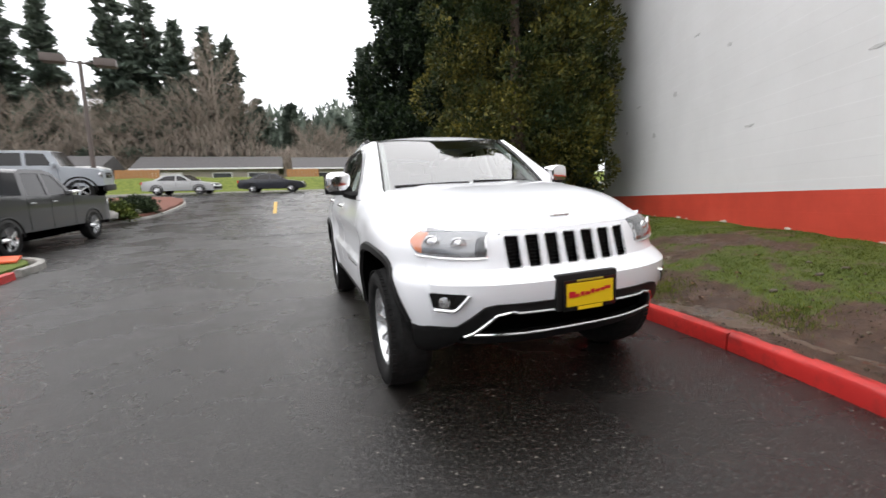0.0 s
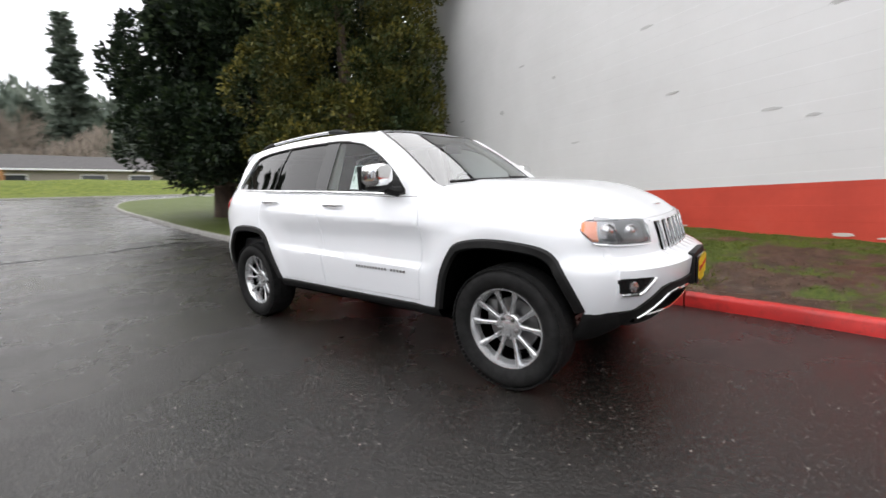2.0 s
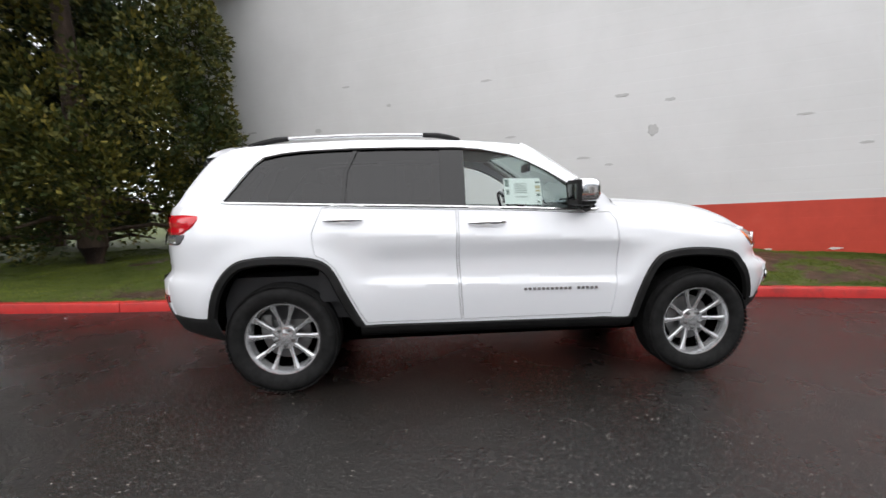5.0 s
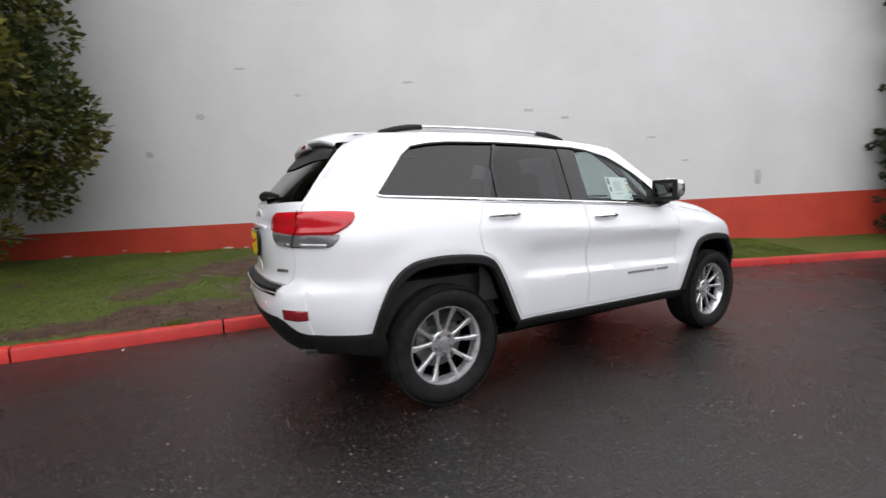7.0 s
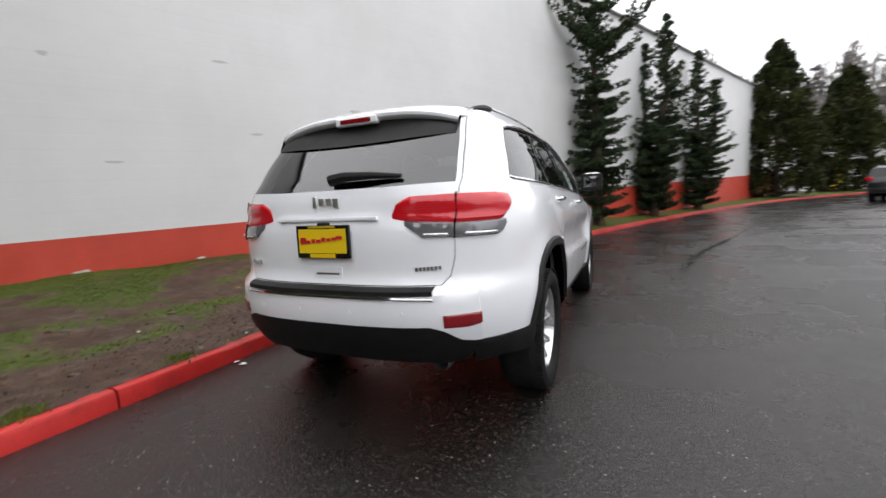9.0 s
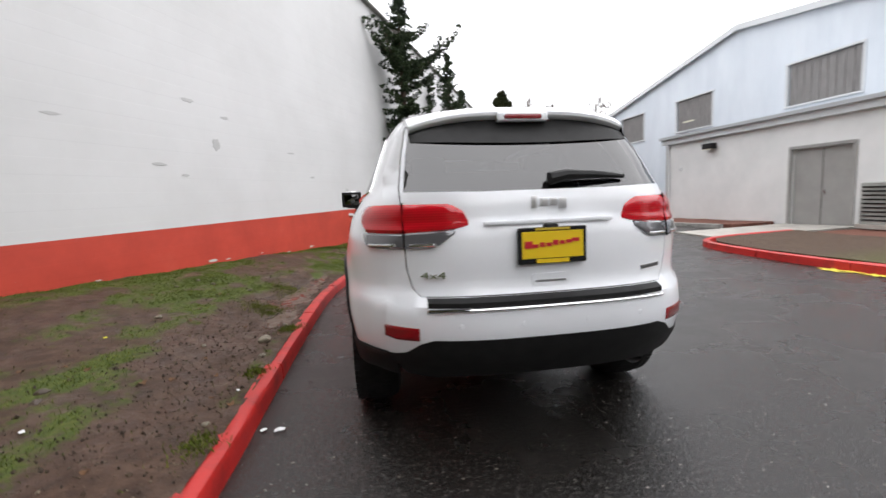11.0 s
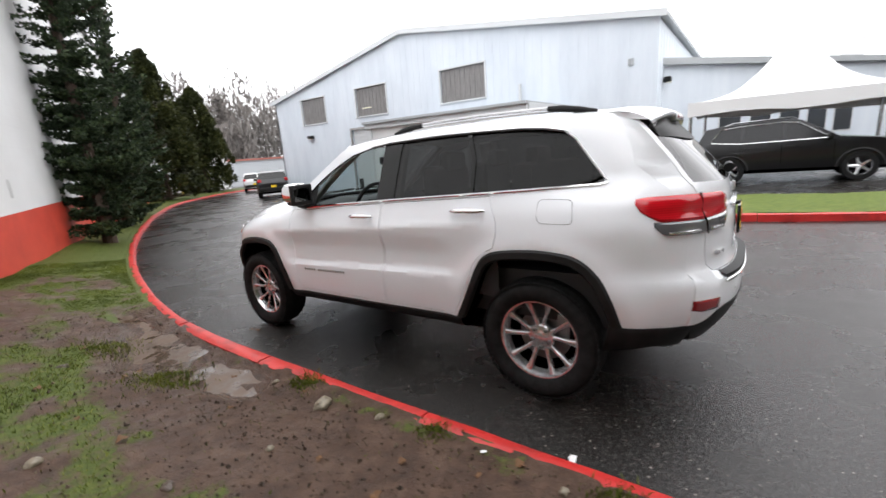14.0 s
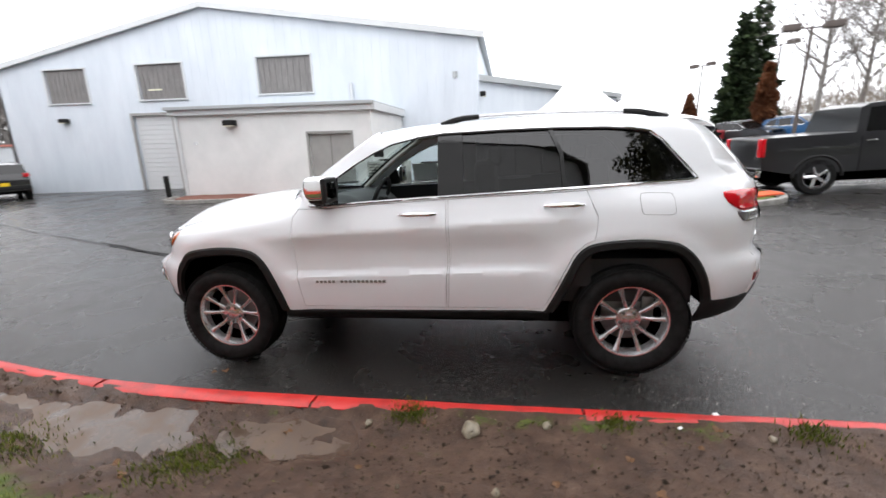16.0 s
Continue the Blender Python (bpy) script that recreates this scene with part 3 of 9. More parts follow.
def half_width(y, z):
    w = curve(HALF, z)
    mid = smooth01(-0.98, -0.8, y) * smooth01(0.98, 0.72, y)
    w -= 0.026 * smooth01(0.70 + 0.025 * y, 0.738 + 0.025 * y, z) * mid * smooth01(1.0, 0.85, z)
    zc = 1.018 + 0.051 * y
    w += 0.018 * math.exp(-abs(z - zc) / (0.06 if z > zc else 0.085)) * smooth01(-1.25, -0.95, y) * smooth01(1.25, 1.0, y)
    for yw in (-1.43, 1.45):
        r = math.hypot(y - yw, (z - 0.42) * 1.02)
        w += 0.016 * math.exp(-((r - 0.55) / 0.075) ** 2) * smooth01(1.1, 0.9, z)
    zs = curve(SHOULDER, y)
    t = max(0.0, (z - (zs - 0.12)) / 0.12)
    w -= 0.125 * min(t, 1.3) ** 2.2 * smooth01(-0.72, -1.0, y)
    # the cabin narrows towards the tail
    w -= 0.068 * smooth01(0.8, 2.1, y) * smooth01(1.12, 1.32, z)
    return w


def nose_w(z):
    return half_width(-1.9, z) if z < 1.0 else half_width(-1.9, 1.0)


def body_x(y, z):
    w = half_width(y, z)
    if y < Y0F:
        d = Y0F - curve(NOSE, z)
        w *= max(0.0, 1 - min(1, (Y0F - y) / d) ** NF) ** (1 / NF)
    y0 = curve(TAIL_FROM, z)
    if y > y0:
        d = curve(TAIL, z) - y0
        n = curve(TAIL_POW, z)
        w *= max(0.0, 1 - min(1, (y - y0) / d) ** n) ** (1 / n)
    return w


def nose_y(x, z):
    return Y0F - (Y0F - curve(NOSE, z)) * max(0, 1 - min(1, abs(x) / nose_w(z)) ** NF) ** (1 / NF)


def tail_y(x, z):
    y0, n = curve(TAIL_FROM, z), curve(TAIL_POW, z)
    return y0 + (curve(TAIL, z) - y0) * max(0, 1 - min(1, abs(x) / half_width(2.0, z)) ** n) ** (1 / n)


def nose_split(z):
    return nose_y(0.80 * nose_w(z), z)


def tail_part(z):
    return (0.78 + 0.17 * smooth01(1.05, 1.4, z)) * half_width(2.0, z)


def tail_split(z):
    return tail_y(tail_part(z), z)


def corner(a, z, front, off=0.0):
    """Round a corner of the body: a = 0 on the side, 90 degrees on the middle line."""
    ca, sa = max(0, math.cos(a)), max(0, math.sin(a))
    if front:
        w, y0, d, n = nose_w(z), Y0F, curve(NOSE, z) - Y0F, NF
    else:
        w, y0, d, n = half_width(2.0, z), curve(TAIL_FROM, z), 0, curve(TAIL_POW, z)
        d = curve(TAIL, z) - y0
    x, y = w * ca ** (2 / n), y0 + d * sa ** (2 / n)
    nx, ny = (x / w) ** (n - 1) / w, (abs(y - y0) / abs(d)) ** (n - 1) / d
    ln = math.hypot(nx, ny) or 1
    return Vector((x + off * nx / ln, y + off * ny / ln, z))


def angle_at(front, z, x=None, y=None):
    if front:
        w, y0, d, n = nose_w(z), Y0F, curve(NOSE, z) - Y0F, NF
    else:
        w, y0, n = half_width(2.0, z), curve(TAIL_FROM, z), curve(TAIL_POW, z)
        d = curve(TAIL, z) - y0
    return math.acos(min(1, x / w) ** (n / 2)) if x is not None else math.asin(min(1, (y - y0) / d) ** (n / 2))


def wrap_bm(front, side, rows, off=0.006, nz=8, bulge=0.0, thick=0.012):
    """A patch wrapped round a corner. rows: (angle, lower z, upper z)."""
    bm = bmesh.new()
    A = [r[0] for r in rows]
    grid = []
    na = 26
    for i in range(na + 1):
        a = A[0] + (A[-1] - A[0]) * i / na
        up = rows if A[0] < A[-1] else rows[::-1]
        lo = float(np.interp(a, [r[0] for r in up], [r[1] for r in up]))
        hi = float(np.interp(a, [r[0] for r in up], [r[2] for r in up]))
        col = []
        for j in range(nz + 1):
            t = j / nz
            e = min(1, 11 * t * (1 - t) + 0.25) * min(1, 0.3 + 8 * (i / na) * (1 - i / na))
            p = corner(a, lo + (hi - lo) * t, front, off * e + bulge * 4 * t * (1 - t) * e)
            col.append(bm.verts.new((p.x * side, p.y, p.z)))
        grid.append(col)
    for i in range(na):
        for j in range(nz):
            f = (grid[i][j], grid[i + 1][j], grid[i + 1][j + 1], grid[i][j + 1])
            bm.faces.new(f)
    bmesh.ops.recalc_face_normals(bm, faces=bm.faces)
    # turn the edge inwards
    be = [e for e in bm.edges if e.is_boundary]
    low = {}
    for e in be:
        for vtx in e.verts:
            if vtx not in low:
                low[vtx] = bm.verts.new(vtx.co + Vector((-side * 0.7, -0.7 * (-1 if front else 1), 0)) * thick)
    for e in be:
        a, b = e.verts
        bm.faces.new((a, b, low[b], low[a]))
    bmesh.ops.recalc_face_normals(bm, faces=bm.faces)
    return bm


def outward(bm, centre=(0, 0.1, 0.8)):
    c = Vector(centre)
    bm.normal_update()
    for f in bm.faces:
        if (f.calc_center_median() - c).dot(f.normal) < 0:
            f.normal_flip()
    return bm


ARCH_F = [(-0.944, 0.423), (-0.981, 0.559), (-1.036, 0.712), (-1.115, 0.835), (-1.194, 0.878), (-1.347, 0.898), (-1.511, 0.893), (-1.671, 0.868), (-1.76, 0.822), (-1.825, 0.726), (-1.88, 0.606), (-1.918, 0.495)]
ARCH_R = [(0.905, 0.443), (0.962, 0.55), (1.03, 0.69), (1.10, 0.825), (1.17, 0.885), (1.29, 0.912), (1.46, 0.922), (1.60, 0.915), (1.72, 0.885), (1.82, 0.795), (1.89, 0.66), (1.935, 0.50)]
DLO = [(1.83, 1.288), (1.64, 1.525), (1.57, 1.58), (1.45, 1.605), (1.31, 1.62), (0.98, 1.632), (0.62, 1.635), (0.23, 1.63), (0.05, 1.612), (-0.13, 1.575), (-0.26, 1.52), (-0.385, 1.452), (-0.51, 1.37),
       (-0.61, 1.288), (-0.70, 1.20), (-0.69, 1.19), (-0.58, 1.19), (-0.26, 1.207), (0.28, 1.229), (0.64, 1.243), (1.2, 1.262), (1.72, 1.281)]
A_EDGE = [(-0.90, 1.215), (-0.80, 1.275), (-0.577, 1.42), (-0.303, 1.612), (-0.22, 1.652)]
ROOF_EDGE = [(-0.22, 1.652), (-0.05, 1.672), (0.2, 1.69), (0.6, 1.702), (1.0, 1.70), (1.4, 1.687), (1.7, 1.668), (1.9, 1.65)]
F_DOOR = [(-0.80, 1.165), (-0.838, 1.11), (-0.853, 0.93), (-0.843, 0.70), (-0.81, 0.455), (0.235, 0.455), (0.242, 0.557), (0.259, 0.895), (0.256, 1.205), (-0.26, 1.185), (-0.58, 1.166)]
R_DOOR = [(0.268, 1.205), (0.271, 0.895), (0.254, 0.557), (0.247, 0.455), (0.885, 0.457), (0.945, 0.56), (1.013, 0.70), (1.083, 0.838), (1.15, 0.90), (1.205, 0.925), (1.222, 1.0), (1.225, 1.076), (1.16, 1.236), (0.64, 1.219)]


def zline(z0, z1, f, step=0.03):
    n = max(1, round(abs(z1 - z0) / step))
    return [(f(z0 + (z1 - z0) * i / n), z0 + (z1 - z0) * i / n) for i in range(n + 1)]


def shoulder_line(y0, y1, n=24):
    return [(y0 + (y1 - y0) * i / n, curve(SHOULDER, y0 + (y1 - y0) * i / n)) for i in range(n + 1)]


y_front_top = nose_split(0.99)
SIDE = (zline(0.50, 0.985, nose_split) + shoulder_line(y_front_top + 0.01, -0.92)[1:] + A_EDGE + ROOF_EDGE[1:] + zline(1.64, 0.50, tail_split)
        + ARCH_R[::-1] + ARCH_F)

car = thing("sport_utility_vehicle", pose(0, 0, 0.017, math.degrees(math.atan(0.025)), -1.2, 0), "white four-door sport utility vehicle parked beside a red kerb", "car")


def side_map(s, off=0.0):
    return lambda y, z: (s * (body_x(y, z) + off), y, z)


def inset(poly, d):
    """A closed polygon moved inwards by d."""
    n = len(poly)
    area = sum(poly[i][0] * poly[(i + 1) % n][1] - poly[(i + 1) % n][0] * poly[i][1] for i in range(n))
    sg = 1 if area > 0 else -1
    out = []
    for i in range(n):
        a, b, c = Vector(poly[i - 1]), Vector(poly[i]), Vector(poly[(i + 1) % n])
        d0, d1 = (b - a).normalized(), (c - b).normalized()
        nn = Vector((-(d0.y + d1.y), d0.x + d1.x)) * sg
        if nn.length < 1e-6:
            nn = Vector((-d0.y, d0.x)) * sg
        nn.normalize()
        out.append(tuple(b + nn * d))
    return out


FOLDS = ([(-1.2, 0.957), (1.22, 1.080)], [(-0.95, 0.676), (0.98, 0.7245)], [(-0.95, 0.714), (0.98, 0.7625)])
body_bm = bmesh.new()
for s in (-1, 1):
    panel_bm(SIDE, [DLO, F_DOOR, R_DOOR], side_map(s), 0.032, rim=0.03, rim_dir=lambda y, z, s=s: (-s, 0, 0), edge_step=0.03, bm=body_bm, folds=FOLDS)

# roof
def roof_edge_z(y):
    return curve(ROOF_EDGE, y)


def roof_half(y):
    return body_x(min(y, 1.8), roof_edge_z(y))


ROOF_MID = [(-0.5, 1.60), (-0.36, 1.655), (-0.2, 1.703), (0.0, 1.728), (0.3, 1.742), (0.7, 1.748), (1.1, 1.743), (1.5, 1.728), (1.85, 1.708), (2.25, 1.675)]


def roof_z(x, y):
    m, e = curve(ROOF_MID, y), roof_edge_z(y)
    return m - (m - e) * min(1.0, abs(x) / roof_half(y)) ** 2.8


def screen_top(x):
    return -0.36 + 0.14 * (x / 0.64) ** 2


roof_y = [-0.215 + i * (1.9 + 0.215) / 30 for i in range(31)]
ROOF = ([(roof_half(y), y) for y in roof_y] + [(x * 0.05, 1.9 - 0.05 * (1 - (x * 0.05 / 0.6) ** 2)) for x in range(11, -12, -1)]
        + [(-roof_half(y), y) for y in roof_y[::-1]] + [(x * 0.05, screen_top(x * 0.05)) for x in range(-12, 13)])
panel_bm(ROOF, [], lambda x, y: (x, y, roof_z(x, y)), 0.06, edge_step=0.05, bm=body_bm)

# tail shell round the gate
GATE = [(0.585, 1.632), (0.628, 1.45), (0.655, 1.27), (0.648, 1.12), (0.642, 0.92), (0.62, 0.826), (0.585, 0.786), (-0.585, 0.786), (-0.62, 0.826), (-0.642, 0.92), (-0.648, 1.12), (-0.655, 1.27), (-0.628, 1.45), (-0.585, 1.632)]
split_r = zline(0.50, 1.64, tail_part)
TAIL_OUT = split_r + [(-x, z) for x, z in split_r[::-1]]
panel_bm(TAIL_OUT, [GATE], lambda x, z: (x, tail_y(x, z), z), 0.05, rim=0.03, rim_dir=lambda x, z: (0, -1, 0), edge_step=0.03, bm=body_bm)
# nose
split_f = zline(0.50, 0.985, lambda z: 0.80 * nose_w(z))


def valance_top(x):
    return 0.50 + 0.135 * smooth01(0.67, 0.50, abs(x))


low_edge = [(-0.66 + i * 0.06, valance_top(-0.66 + i * 0.06)) for i in range(23)]
NOSE_OUT = split_f + [(-x, z) for x, z in split_f[::-1]] + low_edge
SLOTS = []
for i in range(7):
    xc = (i - 3) * 0.113
    SLOTS.append(rounded([(xc - 0.041, 0.962), (xc + 0.041, 0.962), (xc + 0.038, 0.798), (xc - 0.038, 0.798)], 0.010, 3))
panel_bm(NOSE_OUT, SLOTS, lambda x, z: (x, nose_y(x, z), z), 0.03, rim=0.012, rim_dir=lambda x, z: (0, 1, 0), edge_step=0.03, bm=body_bm)
bmesh.ops.remove_doubles(body_bm, verts=body_bm.verts, dist=0.004)
outward(body_bm)
outer_body = part("body", body_bm, white_paint, car)

# bonnet
HOOD_MID = [(-2.172, 0.96), (-2.142, 0.985), (-2.11, 1.012), (-2.06, 1.048), (-1.94, 1.108), (-1.77, 1.164), (-1.51, 1.212), (-1.18, 1.24), (-0.8, 1.262)]


def hood_z(x, y):
    m, e = curve(HOOD_MID, y), curve(SHOULDER, y)
    xe = body_x(y, e)
    t = min(1.0, abs(x) / max(xe, 0.05))
    return max(e, m) - (max(e, m) - e) * t**4.6 + 0.008 * smooth01(0.52, 0.44, abs(x)) * smooth01(-2.0, -1.7, y)


def cowl_y(x):
    return -1.08 + 0.2 * (x / 0.75) ** 2


hy = [y_front_top + 0.014 + i * (-0.91 - y_front_top - 0.014) / 30 for i in range(31)]
hood_front = []
for i in range(33):
    x = -0.72 + 1.44 * i / 32
    hood_front.append((x, max(nose_y(x, 0.985) + 0.012, -2.2)))
edge_r = [(body_x(y, curve(SHOULDER, y)) - 0.004, y) for y in hy]
HOOD = edge_r + [(x * 0.05, cowl_y(x * 0.05)) for x in range(14, -15, -1)] + [(-x, y) for x, y in edge_r[::-1]] + hood_front
part("bonnet", outward(panel_bm(HOOD, [], lambda x, y: (x, y, hood_z(x, y) + 0.002), 0.05, rim=0.02, rim_dir=lambda x, y: (0, 0, -1), edge_step=0.04)), white_paint, car)
part("cowl_panel", outward(panel_bm([(0.72, -0.88), (-0.72, -0.88)] + [(x * 0.06, cowl_y(x * 0.06) - 0.02) for x in range(-12, 13)], [], lambda x, y: (x, y, 1.205 - 0.03 * abs(x)), 0.08)), black_plastic, car)

# doors with their handles
handles = ((-0.062, 0.19, 1.112), (0.892, 1.142, 1.149))
for s in (-1, 1):
    for nm, poly, (h0, h1, hz) in (("front_door", F_DOOR, handles[0]), ("rear_door", R_DOOR, handles[1])):
        d = part(nm, outward(panel_bm(inset(poly, 0.004), [], side_map(s), 0.025, rim=0.025, rim_dir=lambda y, z, s=s: (-s, 0, 0), edge_step=0.025, folds=FOLDS)), white_paint, car)
        bm = bmesh.new()
        pts = []
        for i in range(9):
            t = i / 8
            y = h0 + (h1 - h0) * t
            pts.append((s * (body_x(y, hz) + 0.012 + 0.028 * min(1, 5 * t * (1 - t))), y, hz + 0.004 * math.sin(math.pi * t)))
        add_tube(bm, pts, [0.008, 0.013, 0.015, 0.015, 0.015, 0.015, 0.015, 0.013, 0.008], 10)
        part("door_handle", bm, chrome, d, "bright chrome pull handle")
        bm = bmesh.new()
        cx = (h0 + h1) / 2
        cup = [(cx + 0.07 * math.cos(k * math.pi / 8), hz + 0.026 * math.sin(k * math.pi / 8)) for k in range(16)]
        panel_bm(cup, [], side_map(s, 0.0015), 0.02, edge_step=0.02, bm=bm)
        part("handle_cup", outward(bm), mat("handle_cup_paint", grey(0.8), 0.4), d)
        if nm == "front_door":
            for k in range(17):
                if k == 5:
                    continue
                y = -0.69 + k * 0.031
                zb = 0.655 + 0.012 * y
                part("badge_bar", box_bm((s * (body_x(y, zb) + 0.002), y, zb), (0.004, 0.019, 0.018)), badge_metal, d)

# fuel flap on the driver's side
flap = rounded([(1.475, 1.21), (1.675, 1.205), (1.685, 1.075), (1.485, 1.08)], 0.035, 6)
part("fuel_flap", outward(panel_bm(flap, [], side_map(1, 0.002), 0.03, rim=0.003, rim_dir=lambda y, z: (-1, 0, 0), edge_step=0.02)), white_paint, car)
part("flap_joint", tube_bm([tuple(side_map(1, 0.001)(a, b)) for a, b in flap + flap[:1]], 0.0016, 5), liner, car)

# glass of the sides, pillars and trims
PANES = {
    "front_window": [(0.195, 1.632), (0.05, 1.614), (-0.13, 1.577), (-0.26, 1.522), (-0.385, 1.454), (-0.51, 1.372), (-0.61, 1.29), (-0.70, 1.202), (-0.69, 1.188), (-0.58, 1.188), (-0.26, 1.205), (0.21, 1.226)],
    "rear_window_side": [(0.35, 1.636), (0.62, 1.637), (0.93, 1.635), (1.0, 1.47), (1.015, 1.255), (0.64, 1.241), (0.36, 1.23)],
    "quarter_window": [(0.95, 1.634), (1.31, 1.622), (1.45, 1.607), (1.57, 1.582), (1.64, 1.527), (1.832, 1.286), (1.72, 1.279), (1.03, 1.256), (1.015, 1.47)],
}
for s in (-1, 1):
    for nm, poly in PANES.items():
        if s > 0 and nm == "front_window":
            continue  # the driver's window is rolled down
        gm = clear_glass if nm == "front_window" else privacy_glass
        g = part(nm, outward(panel_bm(poly, [], side_map(s, -0.012), 0.07, edge_step=0.05)), gm, car)
        g.visible_shadow = False
    bp = [(0.19, 1.634), (0.36, 1.637), (0.37, 1.228), (0.20, 1.222)]
    part("pillar_trim", outward(panel_bm(bp, [], side_map(s, -0.006), 0.05, edge_step=0.04)), gloss_black, car)
    cp = [(0.925, 1.636), (0.955, 1.636), (1.022, 1.47), (1.037, 1.252), (1.01, 1.252), (0.997, 1.47)]
    part("pillar_trim", outward(panel_bm(cp, [], side_map(s, -0.004), 0.05, edge_step=0.03)), gloss_black, car)
    lower = [(-0.71, 1.196)] + [p for p in DLO[15:]] + [(1.80, 1.284), (1.838, 1.292)]
    bm = bmesh.new()
    add_tube(bm, [(s * (body_x(y, z - 0.006) + 0.004), y, z - 0.006) for y, z in dense(lower, 0.06, False)], 0.009, 6)
    add_tube(bm, [(s * (body_x(y, z) + 0.003), y, z) for y, z in dense([(1.838, 1.292), (1.648, 1.53), (1.575, 1.588), (1.45, 1.614), (1.31, 1.629), (0.98, 1.641), (0.62, 1.644), (0.23, 1.639), (0.05, 1.621)], 0.04, False)], 0.0065, 6)
    part("window_trim", bm, chrome, car, "bright chrome belt moulding")
    bm = bmesh.new()
    add_tube(bm, [(s * (body_x(y, z) + 0.001), y, z) for y, z in dense(DLO[2:15], 0.06, False)], 0.006, 6)
    part("window_seal", bm, gloss_black, car)

# dark lining inside the rear quarters
LINING = [(0.9, 1.655), (1.7, 1.645), (1.86, 1.58), (2.0, 1.36), (2.08, 1.1), (0.9, 1.1), (0.9, 1.245), (1.03, 1.246), (1.72, 1.269), (1.855, 1.278), (1.655, 1.535), (1.58, 1.592), (1.45, 1.617), (1.31, 1.632), (0.9, 1.644)]
for s in (-1, 1):
    part("quarter_lining", panel_bm(LINING, [], side_map(s, -0.04), 0.06, edge_step=0.05), cabin_dark, car)

# windscreen
def screen_f(u, t):
    x0 = 0.715 - 0.105 * t
    x = u * x0
    yb, yt = cowl_y(x) + 0.03, screen_top(x * 0.62 / 0.61)
    zb, zt = 1.222 - 0.02 * u * u, roof_z(x, yt) - 0.003
    sag = 0.02 * math.sin(math.pi * t)
    return (x, yb + (yt - yb) * t - sag * 0.6, zb + (zt - zb) * t + sag)


ws = part("windscreen", outward(panel_bm([(-1, 0), (1, 0), (1, 1), (-1, 1)], [], screen_f, 0.1, edge_step=0.08), (0, 0.4, 0.9)), screen_glass, car)
ws.visible_shadow = False
bm = bmesh.new()
add_tube(bm, [screen_f(u / 10, 0.99) for u in range(-10, 11)], 0.004, 6)
for s in (-1, 1):
    add_tube(bm, [screen_f(s, t / 10) for t in range(11)], 0.012, 6)
part("windscreen_seal", bm, gloss_black, car)
# pillar cover between windscreen and door frame
for s in (-1, 1):
    bm = bmesh.new()
    rows = []
    for i in range(13):
        t = i / 12
        p = Vector(screen_f(s * 1.0, t))
        ya, za = curve([(0, A_EDGE[0][0]), (0.25, A_EDGE[1][0] + 0.04), (0.5, A_EDGE[2][0] + 0.02), (0.85, A_EDGE[3][0]), (1, A_EDGE[4][0])], t), 0
        za = curve([(a, b) for a, b in A_EDGE], ya)
        q = Vector((s * body_x(ya, za), ya, za))
        rows.append((bm.verts.new(p + Vector((0, 0, 0.004))), bm.verts.new((p + q) / 2 + Vector((s * 0.01, -0.012, 0.012))), bm.verts.new(q)))
    for r0, r1 in zip(rows, rows[1:]):
        bm.faces.new((r0[0], r0[1], r1[1], r1[0]))
        bm.faces.new((r0[1], r0[2], r1[2], r1[1]))
    bmesh.ops.recalc_face_normals(bm, faces=bm.faces)
    part("pillar_cover", outward(bm), white_paint, car)
for s, x0 in ((1, 0.52), (1, -0.08)):
    bm = bmesh.new()
    add_tube(bm, [tuple(Vector(screen_f((x0 - 0.56 * t) / 0.72, 0.035 + 0.015 * t)) + Vector((0, -0.015, 0.018))) for t in [i / 8 for i in range(9)]], 0.011, 6)
    part("wiper", bm, black_plastic, car)

# tailgate
def tail_map(off=0.0):
    return lambda x, z: (x, tail_y(x, z) + off, z)


REAR_GLASS = [(0.568, 1.61), (0.605, 1.45), (0.634, 1.258), (0.3, 1.246), (-0.3, 1.246), (-0.634, 1.258), (-0.605, 1.45), (-0.568, 1.61)]
gate = part("tailgate", outward(panel_bm(inset(GATE, 0.005), [REAR_GLASS], tail_map(), 0.035, rim=0.012, rim_dir=lambda x, z: (0, -1, 0), edge_step=0.025), (0, 0, 1)), white_paint, car)
rg = part("rear_glass", outward(panel_bm([(0.575, 1.618), (0.612, 1.45), (0.642, 1.250), (0.3, 1.238), (-0.3, 1.238), (-0.642, 1.250), (-0.612, 1.45), (-0.575, 1.618)], [], tail_map(-0.003), 0.035, edge_step=0.03), (0, 0, 1)), rear_tint, gate)
rg.visible_shadow = False
bm = bmesh.new()
add_box(bm, (0, tail_y(0, 1.107) + 0.006, 1.105), (0.60, 0.02, 0.018), bevel=0.004)
part("gate_ledge", bm, white_paint, gate)
bm = bmesh.new()
add_box(bm, (0.0, tail_y(0, 1.08) + 0.01, 1.080), (0.06, 0.03, 0.022), bevel=0.006)
part("rear_camera", bm, black_plastic, gate)
hnd = rounded([(-0.09, 0.872), (0.09, 0.872), (0.085, 0.812), (-0.085, 0.812)], 0.015, 4)
part("gate_grip", outward(panel_bm(hnd, [], tail_map(0.004), 0.02, rim=0.005, rim_dir=lambda x, z: (0, -1, 0)), (0, 0, 1)), white_paint, gate)
bm = bmesh.new()
add_box(bm, (0, tail_y(0, 0.84) + 0.003, 0.838), (0.14, 0.008, 0.01), bevel=0.003)
part("grip_slot", bm, badge_metal, gate)
